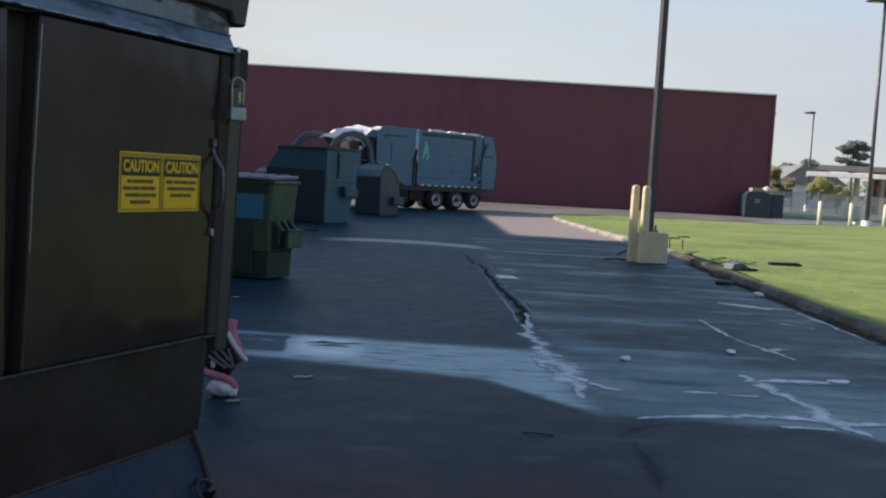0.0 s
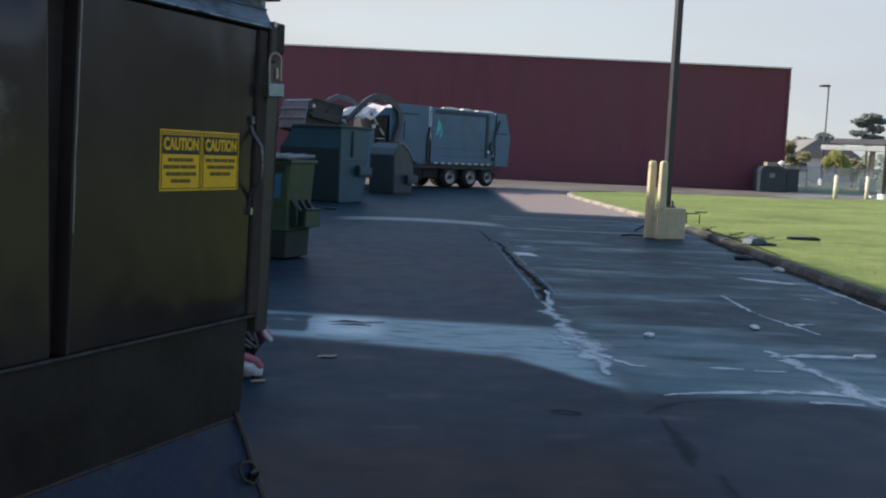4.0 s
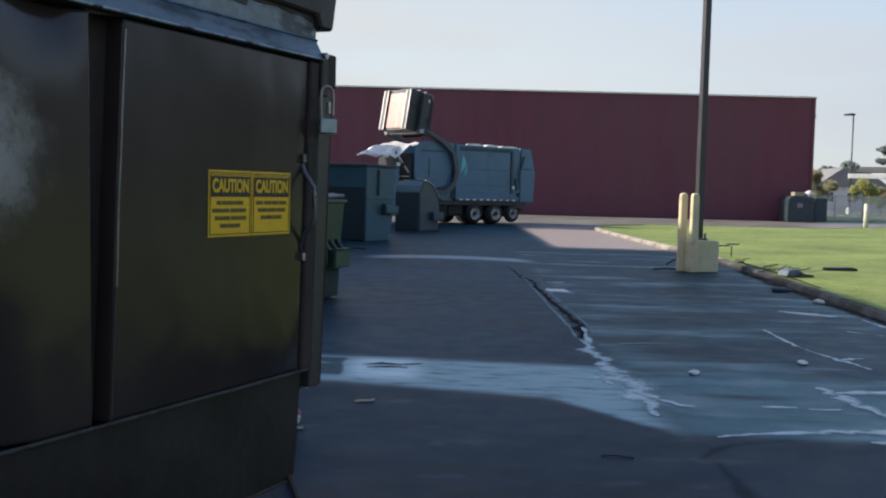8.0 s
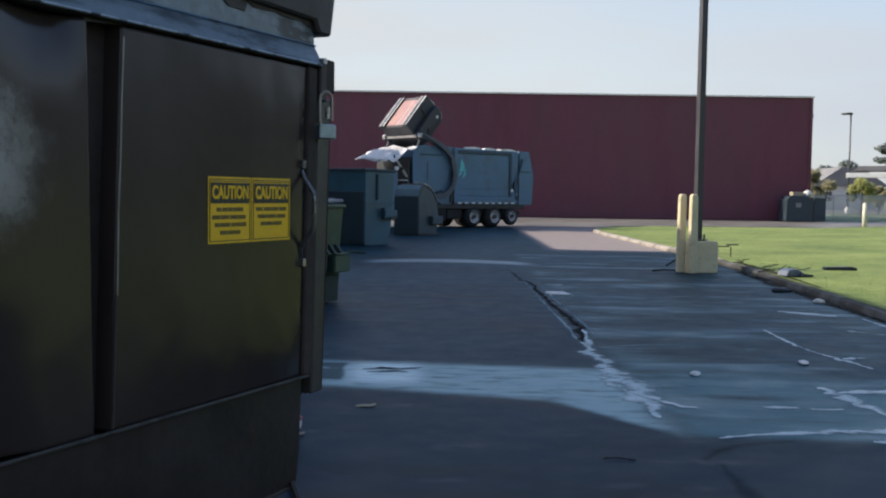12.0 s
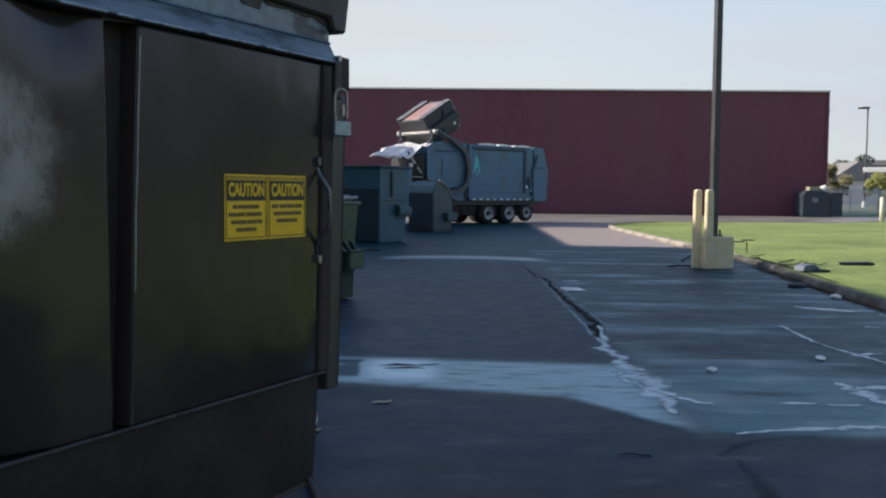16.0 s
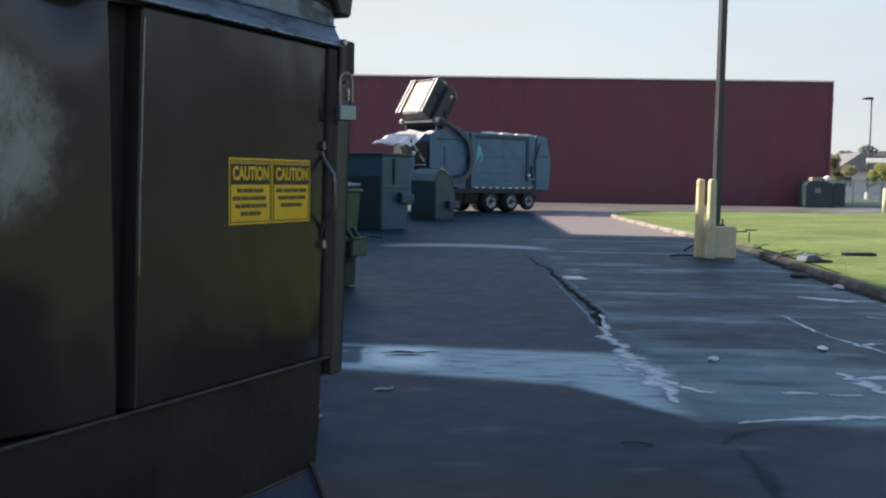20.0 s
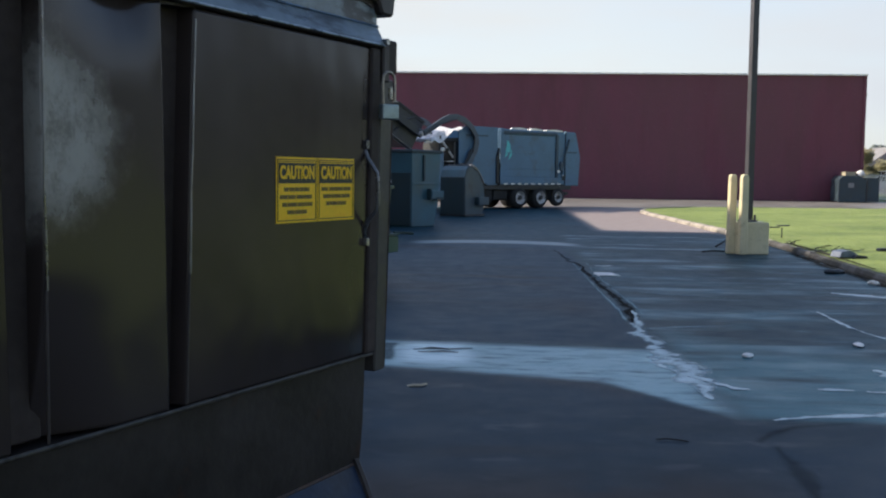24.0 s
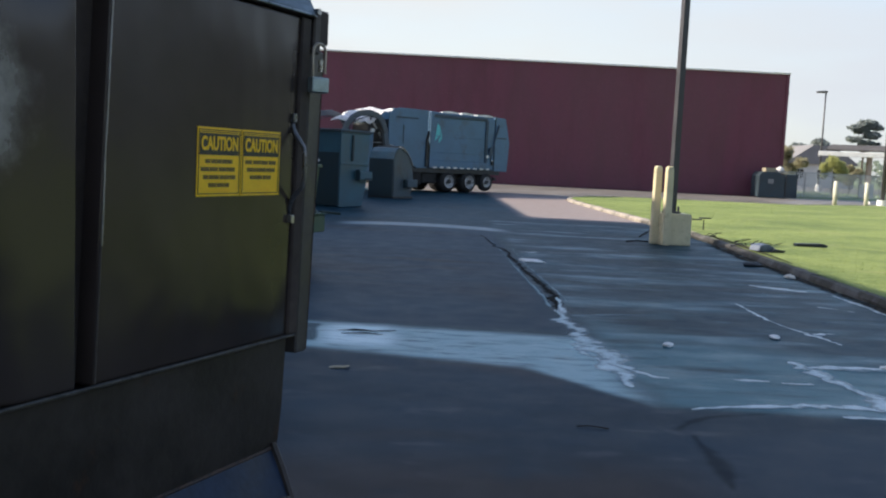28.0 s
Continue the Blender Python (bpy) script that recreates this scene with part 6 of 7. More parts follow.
    part("lower_tray", box(B(), 0.1, 1.0, -0.2, 0.2, 0.13, 0.145, 0.004), "cart_plastic", t)
    part("cross_bar", tube(B(), [(0.18, -hw, 0.47), (0.18, hw, 0.47)], 0.016, 6), "cart_plastic", t)
    part("cross_bar", tube(B(), [(0.0, -hw, 0.12), (0.0, hw, 0.12)], 0.012, 6), "wire", t)
    return t


shopping_cart()


def lump(name, x, y, z, size, material, label, category, seed, group=""):
    return solo(name, ball(B(), (0, 0, 0), 1, (size[0] / 2, size[1] / 2, size[2] / 2), 2, 0.35, seed), material, label, category, pose(x, y, z + size[2] * 0.36, 0, 0, seed * 40), group)


lump("stone", 2.408, 9.335, 0, (0.12, 0.09, 0.045), "stone", "small pale stone on the asphalt", "stone", 1.0, "loose stones")
lump("stone", 3.59, 10.04, 0, (0.18, 0.1, 0.04), "stone", "flat pale stone on the asphalt", "stone", 2.0, "loose stones")
lump("stone", 4.12, 8.74, 0, (0.22, 0.1, 0.035), "stone", "long pale stone on the asphalt", "stone", 0.2, "loose stones")
lump("paper_scrap", 5.72, 15.6, 0.0, (0.17, 0.1, 0.08), "paper", "crumpled white paper in the gutter", "litter", 4.0)
lump("dark_clod", 5.7, 17.3, 0.0, (0.4, 0.14, 0.09), "debris_dark", "dark clod of wet leaves in the gutter", "litter", 5.0)
solo("dry_leaf", prism(B(), [(-0.075, 0.002), (-0.02, 0.012), (0.03, 0.008), (0.075, 0.016), (0.03, 0.002)], -0.03, 0.035, 0.002), "leaf_dry", "pale dry leaf on the asphalt", "leaf", pose(-0.34, 7.82, 0.002, 0, 0, 12))
solo("dry_leaf", prism(B(), [(-0.05, 0.002), (-0.01, 0.01), (0.05, 0.014), (0.03, 0.002)], -0.025, 0.03, 0.002), "leaf_dry", "small dry leaf beside the compactor", "leaf", pose(-0.7, 6.93, 0.002, 0, 0, 5))
solo("dry_leaf", prism(B(), [(-0.06, 0.002), (-0.01, 0.012), (0.06, 0.014), (0.03, 0.002)], -0.03, 0.03, 0.002), "leaf_dry", "pale dry leaf beyond the bundle", "leaf", pose(-1.66, 12.2, 0.002, 0, 0, -14))
solo("twig", tube(B(), [(-0.13, 0, 0.012), (-0.03, 0.02, 0.016), (0.06, 0.0, 0.012), (0.13, -0.03, 0.01)], 0.006, 6), "twig", "dark twig on the asphalt", "twig", pose(1.28, 6.46, 0) @ Matrix.Scale(0.72, 4))
solo("flat_scrap", prism(B(), [(-0.17, 0.0), (0.17, 0.0), (0.13, 0.02), (-0.15, 0.025)], -0.2, 0.2, 0.004), "stone", "flat pale scrap beside the crack", "litter", pose(1.92, 16.36, 0.003, 0, 0, 10))


def bumper_scrap():
    t = thing("plastic_scrap", "broken blue-grey plastic car part on the kerb", "debris", pose(6.56, 19.3, 0.11, 0, 0, 20) @ Matrix.Scale(0.62, 4))
    part("shell", prism(B(), [(-0.4, 0.02), (-0.32, 0.2), (-0.05, 0.24), (0.25, 0.1), (0.2, 0.0)], -0.22, 0.25, 0.02), "debris_blue", t)
    part("shard", prism(B(), [(-0.05, 0.0), (0.42, 0.0), (0.5, 0.06), (0.1, 0.1)], -0.35, -0.15, 0.01), "debris_dark", t)


bumper_scrap()
solo("plastic_strip", prism(B(), [(-0.42, 0.0), (0.42, 0.0), (0.45, 0.05), (0.3, 0.1), (-0.4, 0.08)], -0.09, 0.09, 0.01), "debris_dark", "black plastic trim strip on the lawn", "debris", pose(8.13, 21.2, 0.11, 0, 0, 4) @ Matrix.Diagonal((0.78, 1, 0.7, 1)))
solo("rubber_strip", prism(B(), [(-0.7, 0.0), (0.7, 0.0), (0.6, 0.14), (-0.55, 0.16)], -0.1, 0.1, 0.02), "debris_dark", "dark rubber strip on the far lawn edge", "debris", pose(35.8, 62.5, 0.08, 0, 0, 25))


def scrap_stand():
    t = thing("metal_stand", "small dark metal stand beside the pole base", "stand", pose(6.85, 25.2, 0.1, 0, 0, 8) @ Matrix.Diagonal((0.8, 1, 0.6, 1)))
    for x in (-0.22, 0.2):
        part("leg", rod(B(), (x, 0, 0.0), (x, 0, 0.42), 0.018, seg=8), "steel_dark", t)
    part("top_bar", box(B(), -0.4, 0.12, -0.05, 0.05, 0.41, 0.46, 0.01), "steel_dark", t)
    part("top_bar", box(B(), 0.05, 0.42, -0.05, 0.05, 0.48, 0.53, 0.01), "steel_dark", t)


scrap_stand()
rb = random.Random(8)
heap = thing("fallen_branches", "few dark fallen branches along the kerb", "branches")
for i in range(13):
    x, y = 6.45 + rb.uniform(-0.1, 0.6), 20.4 + rb.uniform(0, 2.6)
    p = Vector((x, y, 0.11))
    pts = [p]
    a = rb.uniform(0, 6.28)
    for k in range(4):
        a += rb.uniform(-0.7, 0.7)
        p = p + Vector((0.11 * math.cos(a), 0.11 * math.sin(a), rb.uniform(-0.02, 0.05)))
        pts.append(p.copy())
    part("branch", tube(B(), pts, 0.009, 4), "twig", heap)
solo("fallen_stick", tube(B(), [(4.35, 21.3, 0.03), (4.55, 21.2, 0.06), (4.8, 21.22, 0.05)], 0.018, 6), "twig", "dark stick by the pole base", "twig")
solo("fallen_stick", tube(B(), [(4.9, 22.6, 0.05), (5.2, 23.0, 0.16), (5.6, 23.2, 0.2)], 0.02, 6), "twig", "dark branch behind the pole base", "twig")


def cloth_bundle():
    t = thing("cloth_bundle", "discarded pink, white and zigzag patterned cloth bundle", "cloth", pose(-0.8, 7.1, 0, 0, 0, 6))
    part("fleece", ball(B(), (-0.005, -0.02, 0.062), 0.1, (0.95, 0.8, 0.6), 3, 0.3, 2), "fluff", t, "white fleecy fold", None, True)
    part("fleece", ball(B(), (0.06, -0.04, 0.04), 0.05, (0.9, 0.8, 0.75), 3, 0.3, 5), "fluff", t, "", None, True)
    part("sole_fold", ball(B(), (0.01, 0.0, 0.02), 0.085, (1.0, 0.8, 0.24), 3, 0.2, 3), "zig_dark", t, "", None, True)
    part("pink_fold", tube(B(), [(-0.13, 0.0, 0.16), (-0.07, -0.035, 0.152), (0.0, -0.05, 0.138), (0.055, -0.05, 0.112), (0.088, -0.04, 0.066)], 0.026, 10), "pink", t, "", None, True)
    part("dark_fold", ball(B(), (-0.02, 0.06, 0.26), 0.13, (0.85, 0.7, 1.05), 3, 0.25, 4), "zig_dark", t, "", None, True)
    for pts in (((-0.09, 0.33), (-0.03, 0.27), (0.03, 0.22), (0.055, 0.2)), ((-0.1, 0.28), (-0.04, 0.235), (0.02, 0.2)), ((0.03, 0.33), (0.05, 0.27), (0.065, 0.205)), ((-0.05, 0.35), (0.0, 0.3), (0.035, 0.25))):
        part("zigzag_band", tube(B(), [(x, -0.04 - 0.012 * (1 - abs(x) * 8), z) for x, z in pts], 0.011, 6), "zig_grey", t)
    part("white_patch", ball(B(), (-0.07, -0.03, 0.225), 0.03, (0.6, 0.5, 1.2), 2, 0.2, 6), "fluff", t, "", None, True)
    part("pink_sleeve", tube(B(), [(0.05, 0.0, 0.52), (0.04, 0.0, 0.46), (0.06, -0.02, 0.39), (0.1, -0.02, 0.31), (0.135, -0.02, 0.26)], 0.034, 10), "pink", t, "", None, True)
    part("white_cuff", tube(B(), [(0.02, -0.035, 0.44), (0.075, -0.05, 0.35), (0.13, -0.05, 0.275), (0.15, -0.04, 0.25)], 0.019, 10), "fluff", t, "", None, True)
    return t


cloth_bundle()


# ---- distance ----
def tree(name, x, y, blobs, leafmat, label, trunk=0.25, n=900, leaf=0.45, seed=1, h0=0.0):
    """Blobs: offsets and radii of the crown's masses. Many leaf cards, thinner towards the outline."""
    t = thing(name, label, "tree", pose(x, y, 0))
    r = random.Random(seed)
    top = max(b[2] for b in blobs)
    bm = B()
    rod(bm, (0, 0, h0 - 0.05), (0.1, 0, top * 0.75), trunk, trunk * 0.35, seg=8)
    for bx, by, bz, br, *_ in blobs:
        rod(bm, (0.05, 0, min(bz - br * 0.3, top * 0.45)), (bx * 0.8, by * 0.8, bz), trunk * 0.4, trunk * 0.12, seg=6)
    part("trunk", bm, "bark", t)
    vs, fs = [], []
    for bx, by, bz, br, sq in blobs:
        k = int(4.2 * n * br * br / sum(b[3] ** 2 for b in blobs))
        for _ in range(k):
            d = Vector((r.gauss(0, 1), r.gauss(0, 1), r.gauss(0, 1))).normalized()
            q = r.random() ** 0.45 * (0.8 + 0.45 * noise.noise(d * 2.3 + Vector((seed, bx, bz))))
            c = Vector((bx, by, bz)) + Vector((d.x, d.y, d.z * sq)) * br * 1.12 * q
            u = Vector((r.uniform(-1, 1), r.uniform(-1, 1), r.uniform(-1, 1))).normalized()
            w = u.orthogonal().normalized()
            s = leaf * r.uniform(0.5, 1.2)
            i = len(vs)
            vs += [c - u * s * 0.5, c + w * s * 0.35, c + u * s * 0.5, c - w * s * 0.35]
            fs.append((i, i + 1, i + 2, i + 3))
    me = bpy.data.meshes.new("crown")
    me.from_pydata([tuple(v) for v in vs], [], fs)
    me.materials.append(M[leafmat])
    ob = new("crown", me)
    ob.parent = t
    return t


def blob_set(seed, n, rx, z0, z1, r0, r1, sq=0.8):
    r = random.Random(seed)
    out = []
    for i in range(n):
        z = z0 + (z1 - z0) * (i + 0.5) / n
        k = math.sin(math.pi * (0.2 + 0.7 * (i + 0.5) / n))
        out.append((r.uniform(-rx, rx) * k, r.uniform(-rx, rx) * k, z, r.uniform(r0, r1), sq))
    return out


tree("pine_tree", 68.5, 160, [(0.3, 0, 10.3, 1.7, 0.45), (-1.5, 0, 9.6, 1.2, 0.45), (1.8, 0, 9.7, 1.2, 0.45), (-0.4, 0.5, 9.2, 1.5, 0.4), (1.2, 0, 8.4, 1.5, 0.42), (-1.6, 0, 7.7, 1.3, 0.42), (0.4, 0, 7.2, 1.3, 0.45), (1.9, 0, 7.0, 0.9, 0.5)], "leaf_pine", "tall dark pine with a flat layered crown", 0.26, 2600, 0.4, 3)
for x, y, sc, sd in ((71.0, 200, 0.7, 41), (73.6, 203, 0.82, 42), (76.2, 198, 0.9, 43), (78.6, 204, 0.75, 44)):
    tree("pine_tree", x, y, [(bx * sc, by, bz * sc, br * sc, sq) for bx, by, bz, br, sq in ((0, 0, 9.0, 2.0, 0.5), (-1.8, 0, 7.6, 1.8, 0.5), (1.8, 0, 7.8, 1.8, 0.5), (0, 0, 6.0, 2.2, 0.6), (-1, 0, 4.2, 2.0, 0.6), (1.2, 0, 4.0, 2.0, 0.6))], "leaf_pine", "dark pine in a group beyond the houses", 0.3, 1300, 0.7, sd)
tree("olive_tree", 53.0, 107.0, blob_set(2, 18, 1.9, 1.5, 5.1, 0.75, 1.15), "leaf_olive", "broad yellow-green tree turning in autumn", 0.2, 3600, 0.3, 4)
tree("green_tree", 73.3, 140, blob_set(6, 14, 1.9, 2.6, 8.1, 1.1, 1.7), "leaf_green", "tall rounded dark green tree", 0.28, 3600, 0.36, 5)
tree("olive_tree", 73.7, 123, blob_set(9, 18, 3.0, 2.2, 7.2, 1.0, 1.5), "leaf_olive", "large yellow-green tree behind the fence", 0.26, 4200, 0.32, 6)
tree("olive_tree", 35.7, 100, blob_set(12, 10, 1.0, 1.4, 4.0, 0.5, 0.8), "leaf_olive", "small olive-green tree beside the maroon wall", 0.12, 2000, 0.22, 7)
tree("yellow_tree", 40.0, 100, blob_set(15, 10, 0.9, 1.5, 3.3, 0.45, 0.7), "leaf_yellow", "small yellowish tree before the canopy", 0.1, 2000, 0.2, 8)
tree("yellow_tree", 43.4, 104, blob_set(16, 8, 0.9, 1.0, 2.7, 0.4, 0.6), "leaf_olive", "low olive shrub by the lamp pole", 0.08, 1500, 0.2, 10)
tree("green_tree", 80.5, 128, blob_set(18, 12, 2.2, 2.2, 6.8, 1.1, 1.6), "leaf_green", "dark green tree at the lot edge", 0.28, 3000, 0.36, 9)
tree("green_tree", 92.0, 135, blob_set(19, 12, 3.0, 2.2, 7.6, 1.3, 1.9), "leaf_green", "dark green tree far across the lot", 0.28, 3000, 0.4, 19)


# a far line of woods
rw = random.Random(31)
vs, fs = [], []
for i in range(9000):
    a = rw.uniform(-0.5, 0.95)
    yy = 230 + rw.uniform(-8, 8)
    xx = yy * a
    hh = 5.5 + 2.5 * noise.noise(Vector((xx * 0.06, 3, 0))) + 1.2 * noise.noise(Vector((xx * 0.3, 9, 0)))
    c = Vector((xx, yy, hh * rw.random() ** 0.7))
    u = Vector((rw.uniform(-1, 1), rw.uniform(-1, 1), rw.uniform(-1, 1))).normalized()
    w = u.orthogonal().normalized()
    s = rw.uniform(0.8, 1.8)
    k = len(vs)
    vs += [tuple(c - u * s * 0.5), tuple(c + w * s * 0.4), tuple(c + u * s * 0.5), tuple(c - w * s * 0.4)]
    fs.append((k, k + 1, k + 2, k + 3))
me = bpy.data.meshes.new("far_woods")
me.from_pydata(vs, [], fs)
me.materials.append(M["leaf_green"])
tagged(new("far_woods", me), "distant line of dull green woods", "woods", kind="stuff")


# unseen trees, added so the compactor door reflects something dark
vs, fs = [], []
for i in range(16000):
    yy = rw.uniform(-140, 104)
    xx = 84 + rw.uniform(-5, 5) + 0.04 * yy
    hh = 13.5 + 4 * noise.noise(Vector((yy * 0.05, 7, 0))) + 2 * noise.noise(Vector((yy * 0.25, 2, 0)))
    c = Vector((xx, yy, hh * rw.random() ** 0.7))
    u = Vector((rw.uniform(-1, 1), rw.uniform(-1, 1), rw.uniform(-1, 1))).normalized()
    w = u.orthogonal().normalized()
    s = rw.uniform(1.0, 2.2)
    k = len(vs)
    vs += [tuple(c - u * s * 0.5), tuple(c + w * s * 0.45), tuple(c + u * s * 0.5), tuple(c - w * s * 0.45)]
    fs.append((k, k + 1, k + 2, k + 3))
me = bpy.data.meshes.new("side_woods")
me.from_pydata(vs, [], fs)
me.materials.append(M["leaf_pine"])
tagged(new("side_woods", me), "added unseen woods that darken the compactor's reflections", "woods", kind="stuff")


def framed_window(t, x0, x1, y, z0, z1):
    """A dark pane in a wall facing -y, with its frame proud of the glass."""
    w = part("window", box(B(), x0, x1, y - 0.06, y, z0, z1), "glass_dark", t)
    for a, b, c, d in ((x0 - 0.06, x1 + 0.06, z1, z1 + 0.07), (x0 - 0.08, x1 + 0.08, z0 - 0.08, z0), (x0 - 0.06, x0, z0, z1), (x1, x1 + 0.06, z0, z1), ((x0 + x1) / 2 - 0.02, (x0 + x1) / 2 + 0.02, z0, z1)):
        part("frame_bar", box(B(), a, b, y - 0.085, y, c, d), "coping", w)


def canopy():
    t = thing("drive_canopy", "low brick building with a white-fascia drive-through canopy", "building", pose(43.0, 112, 0, 0, 0, -21))
    part("fascia", box(B(), 0, 8.5, 0, 0.25, 3.9, 4.42, 0.03), "coping", t, "broad white fascia")
    part("fascia", box(B(), 0, 0.25, 0.25, 6, 3.9, 4.42, 0.03), "coping", t)
    part("deck", box(B(), 0.1, 8.4, 0.1, 6, 4.0, 4.36), "far_roof", t, "flat canopy deck")
    part("roof", prism(B(), [(0.8, 4.8), (12.0, 4.8), (11.4, 5.4), (1.4, 5.35)], 5.5, 11), "far_roof", t, "low grey roof of the building")
    part("eave", box(B(), 8.5, 11.9, 5.2, 5.6, 4.35, 4.8, 0.03), "roof_dark", t, "dark shaded eave")
    part("wall", box(B(), 7.4, 11.5, 6.2, 10.6, -0.05, 4.8), "far_brick", t, "dark brick wall")
    for x in (7.8, 9.2, 10.4):
        framed_window(t, x, x + 0.9, 6.2, 1.1, 3.2)
    for x in (5.2, 7.8):
        for y in (0.8, 5.0):
            part("column", box(B(), x, x + 0.42, y, y + 0.42, -0.05, 4.0, 0.02), "tan_stucco", t, "tan square column")


canopy()


def house():
    t = thing("house", "pale house with a grey gabled roof beyond the lot", "house", pose(53.2, 150, 0))
    part("wall", box(B(), 0, 10, 0, 8, -0.05, 3.4), "far_wall", t)
    part("roof", prism(B(), [(-0.6, 3.4), (10.6, 3.4), (6.5, 6.2), (3.5, 6.2)], -0.5, 8.5), "far_roof", t)
    for x in (1.2, 4.4, 7.6):
        framed_window(t, x, x + 1.2, 0.0, 1.2, 2.6)


house()


def shop():
    t = thing("roadside_shop", "small flat-roofed white shop with a red band", "building", pose(65.2, 123.0, 0, 0, 0, -29))
    part("wall", box(B(), 0, 4.5, 0, 6, -0.05, 3.4, 0.03), "coping", t)
    part("parapet", box(B(), -0.1, 1.9, -0.2, 6.2, 3.4, 4.45, 0.03), "coping", t, "raised white parapet")
    part("roof_edge", box(B(), 1.9, 4.6, -0.15, 6.1, 3.4, 4.0, 0.03), "coping", t, "pale grey roof edge")
    part("sign_board", box(B(), 0.1, 1.7, -0.26, -0.2, 2.3, 3.2), "tan_pink", t, "faded pink signboard")
    part("band", box(B(), 1.9, 4.48, -0.06, 0.0, 2.6, 2.75), "red_paint", t, "faded red band")
    part("awning", prism(B(), [(1.9, 2.35), (4.45, 2.35), (4.45, 2.45), (1.9, 2.45)], -0.8, 0.0), "coping", t)
    for x in (2.1, 3.3):
        framed_window(t, x, x + 0.85, 0.0, 0.6, 2.2)
    part("door", box(B(), 0.6, 1.4, -0.05, 0.0, -0.05, 2.1), "glass_dark", t)


shop()
M["car_red"] = mat("faded_red_car", (0.28, 0.08, 0.06), 0.35, coat=0.4)
M["car_white"] = mat("white_car", (0.7, 0.7, 0.68), 0.3, coat=0.4)


def parked_car(x, y, rz, paint, label):
    t = thing("parked_car", label, "car", pose(x, y, 0, 0, 0, rz), "far parked cars")
    part("body", prism(B(), [(-2.1, 0.35), (2.1, 0.35), (2.15, 0.8), (1.2, 0.95), (0.7, 1.4), (-0.9, 1.42), (-1.6, 0.98), (-2.15, 0.9)], -0.85, 0.85, 0.06), paint, t)
    for s in (1, -1):
        part("window", prism(B(), [(1.0, 0.97), (0.62, 1.34), (-0.85, 1.36), (-1.35, 0.99)], s * 0.85, s * 0.862), "glass_dark", t)
        for wx in (-1.35, 1.35):
            w = part("wheel", rod(B(), (wx, s * 0.68, 0.32), (wx, s * 0.87, 0.32), 0.32, seg=16), "rubber", t)
            part("rim", rod(B(), (wx, s * 0.86, 0.32), (wx, s * 0.885, 0.32), 0.2, seg=12), "rim", w)
    for wx, mt, nm in ((2.14, "white", "headlight"), (-2.16, "red_paint", "tail_light")):
        for wy in (-0.6, 0.6):
            part(nm, box(B(), wx - 0.02, wx + 0.02, wy - 0.15, wy + 0.15, 0.66, 0.78, 0.01), mt, t)


parked_car(61.0, 118.0, 10, "car_white", "small white car parked in the distance")
parked_car(70.5, 116.5, -5, "car_red", "faded red car parked in the distance")
parked_car(54.6, 116.0, 12, "car_red", "reddish car parked under the far canopy")


def chain_fence():
    """The lot's fence, running back to the right."""
    a, b = Vector((25.5, 74.0, 0)), Vector((66.0, 96.0, 0))
    L = (b - a).length
    t = thing("chain_link_fence", "galvanised chain-link fence along the parking lot", "fence", pose(a.x, a.y, 0, 0, 0, math.degrees(math.atan2(b.y - a.y, b.x - a.x))))
    for i in range(int(L / 3) + 1):
        part("post", rod(B(), (i * 3.0, 0, -0.03), (i * 3.0, 0, 1.85), 0.035, seg=8), "fence_post", t)
    part("top_rail", rod(B(), (0, 0, 1.82), (L, 0, 1.82), 0.025, seg=8), "fence_post", t)
    part("mesh", box(B(), 0, L, -0.004, 0.004, 0.02, 1.8), "chain", t, "grey chain-link mesh")


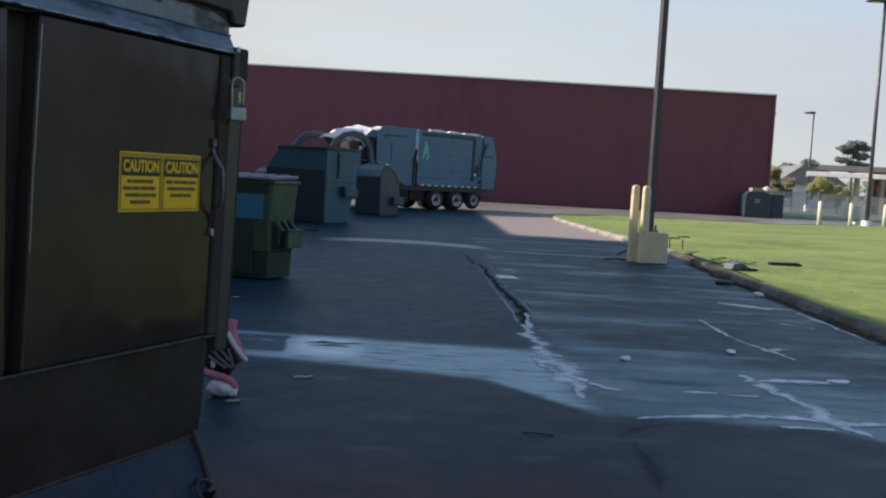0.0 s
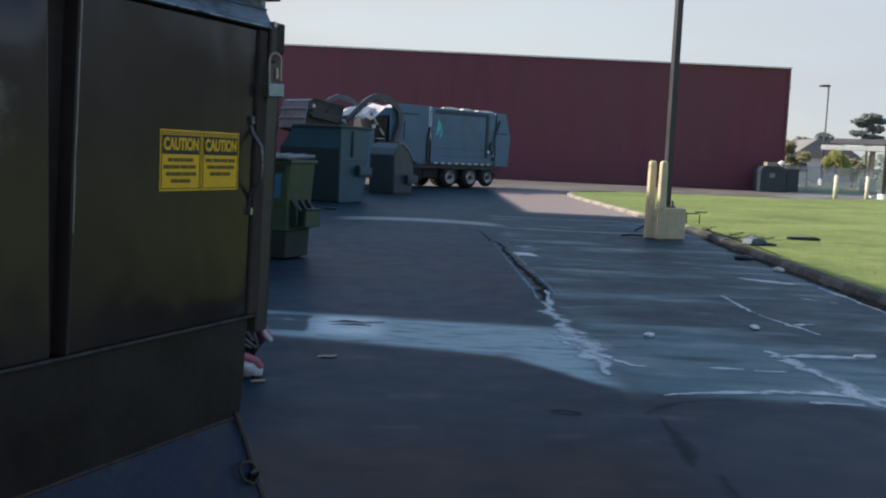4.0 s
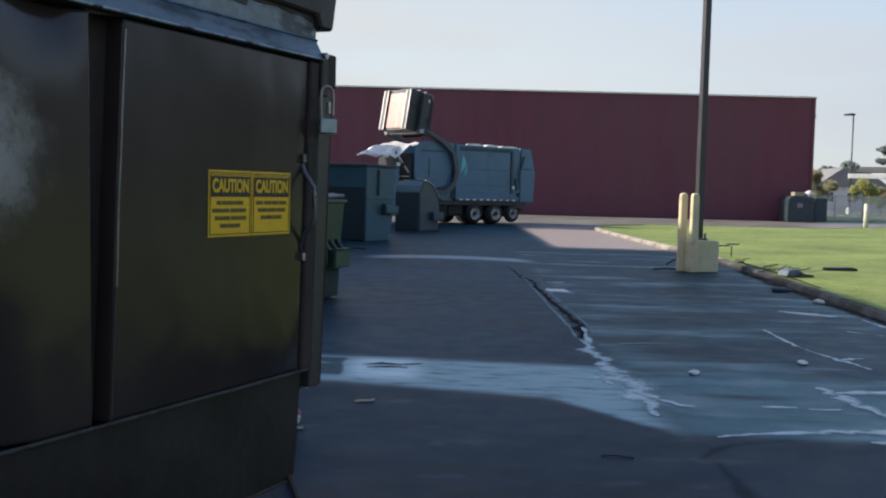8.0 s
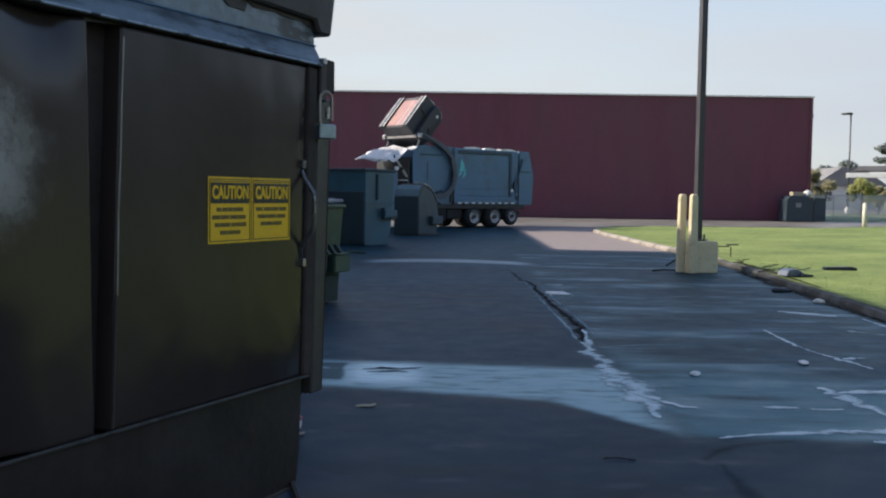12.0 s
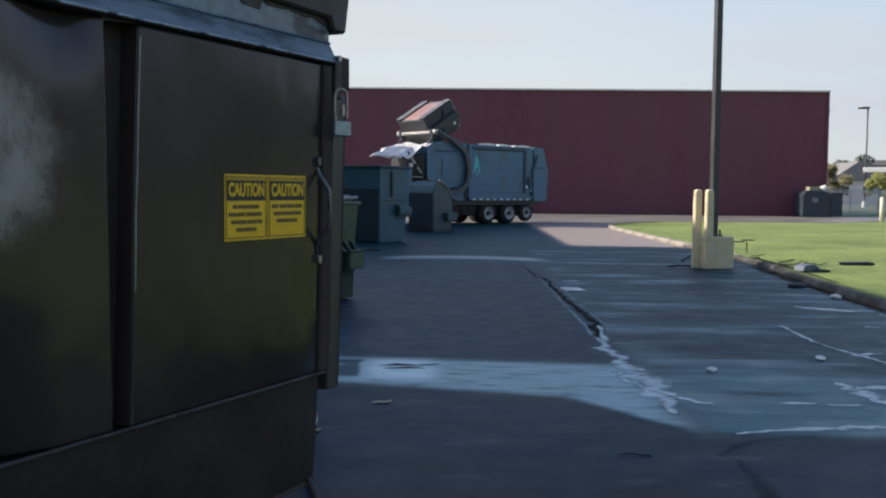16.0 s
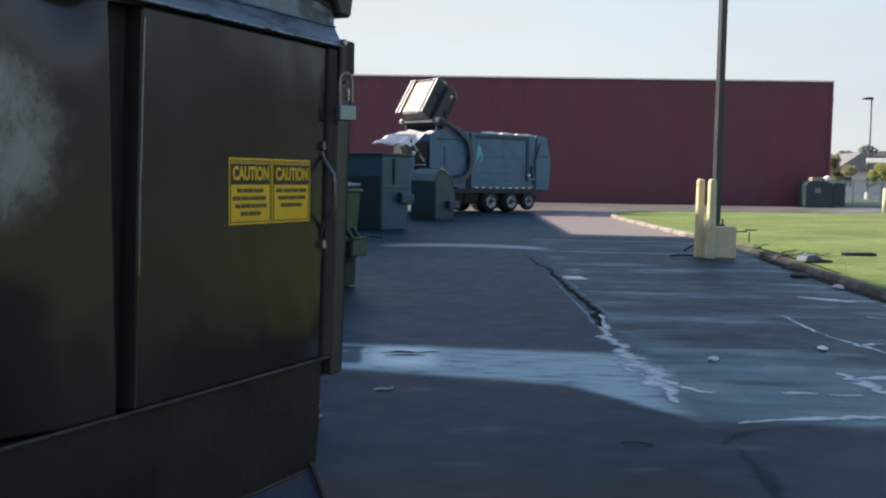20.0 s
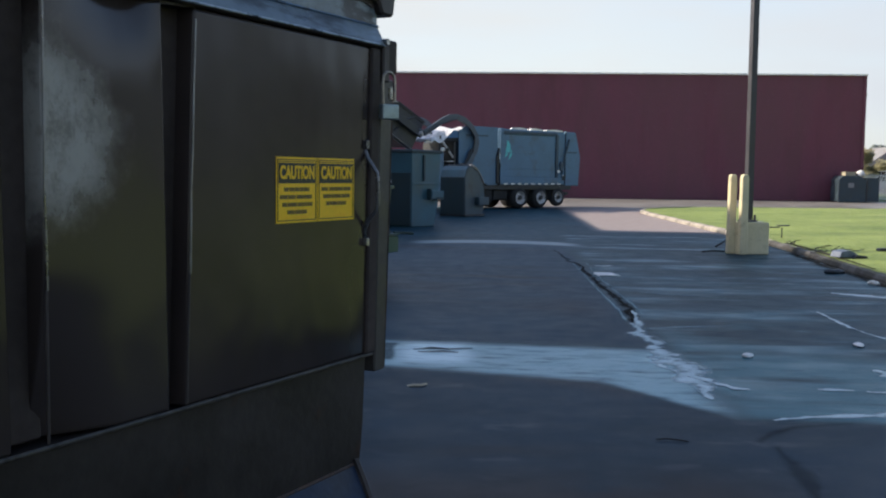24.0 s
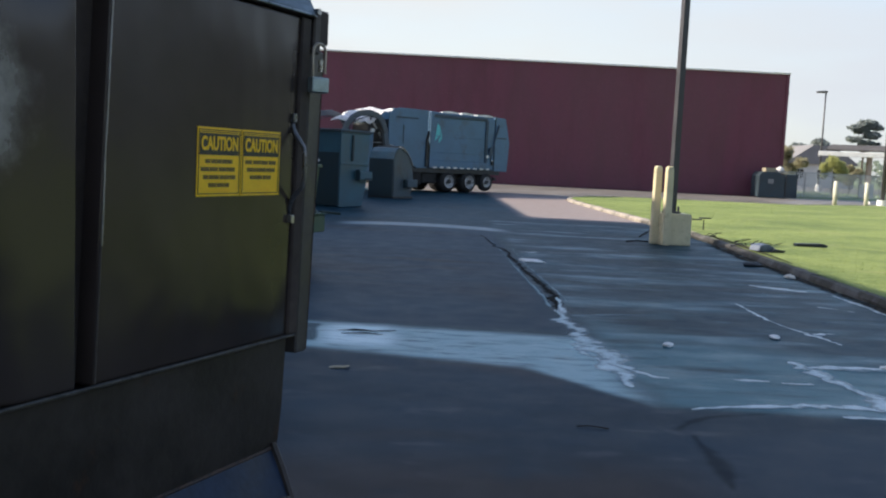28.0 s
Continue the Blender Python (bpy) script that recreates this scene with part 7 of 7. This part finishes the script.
chain_fence()
far_kerb = setting("far_kerb", prism(B(), [(0, -0.02), (0, 0.13), (0.22, 0.13), (0.22, -0.02)], 0, 60), "coping", "pale concrete kerb across the far drive")
far_kerb.matrix_basis = pose(28.0, 64.2, 0, 0, 0, -62)
solo("utility_box", box(B(), -0.45, 0.45, -0.4, 0.4, 0, 1.15, 0.05), "far_wall", "pale utility cabinet near the fence", "cabinet", pose(36.5, 84, -0.03))
solo("sign_post", box(B(), -0.25, 0.25, -0.03, 0.03, 0.5, 1.2, 0.02), "far_wall", "small white notice on the fence", "sign", pose(44.5, 84.2, -0.2, 0, 0, 28))


# ---- what moves ----
def at_times(rows, t):
    return float(np.interp(t, [r[0] for r in rows], [r[1] for r in rows]))


ARM_TURN = [(0, 98), (1, 93), (2, 86), (3, 78), (3.5, 71), (5.5, 42), (6, 34), (6.5, 23), (7, 13), (7.5, 5.5), (8, 0), (21, 0), (21.5, 1), (22.2, 9), (23, 27), (23.5, 36), (24, 51), (24.5, 63), (25, 72), (26, 82), (27, 88), (28, 92)]
BIN_TURN = [(0, -4), (2, -2), (3, 1), (3.5, 4), (5.5, 30), (6, 38), (6.5, 50), (7, 62), (7.5, 77), (8, 100), (8.5, 110), (9, 125), (9.5, 134), (10, 141), (11, 143), (11.5, 143), (12.3, 118), (13, 96), (13.5, 93), (14, 115), (14.5, 122), (15, 133), (15.5, 143), (16, 149), (16.5, 138), (17, 130), (18, 125), (19, 122), (20, 121), (20.5, 116), (21, 106), (21.5, 90), (22.2, 76), (23, 58), (23.5, 49), (24, 30), (24.5, 17), (25, 9), (26, 4), (28, 0)]


def fork_pose(t):
    a = radians(at_times(ARM_TURN, t))
    x, z = ARM_END
    return pose(PIVOT[0] + x * math.cos(a) + z * math.sin(a), 0, PIVOT[1] - x * math.sin(a) + z * math.cos(a), 0, -at_times(BIN_TURN, t), 0)


def motions():
    times = sorted({r[0] for r in ARM_TURN + BIN_TURN})
    for a, y in lift_arms:
        walk(a, [(t, pose(PIVOT[0], y, PIVOT[1], 0, at_times(ARM_TURN, t), 0)) for t in times])
    walk(fork, [(t, fork_pose(t)) for t in times])
    walk(lifted, [(t, TM @ fork_pose(t)) for t in times])


motions()
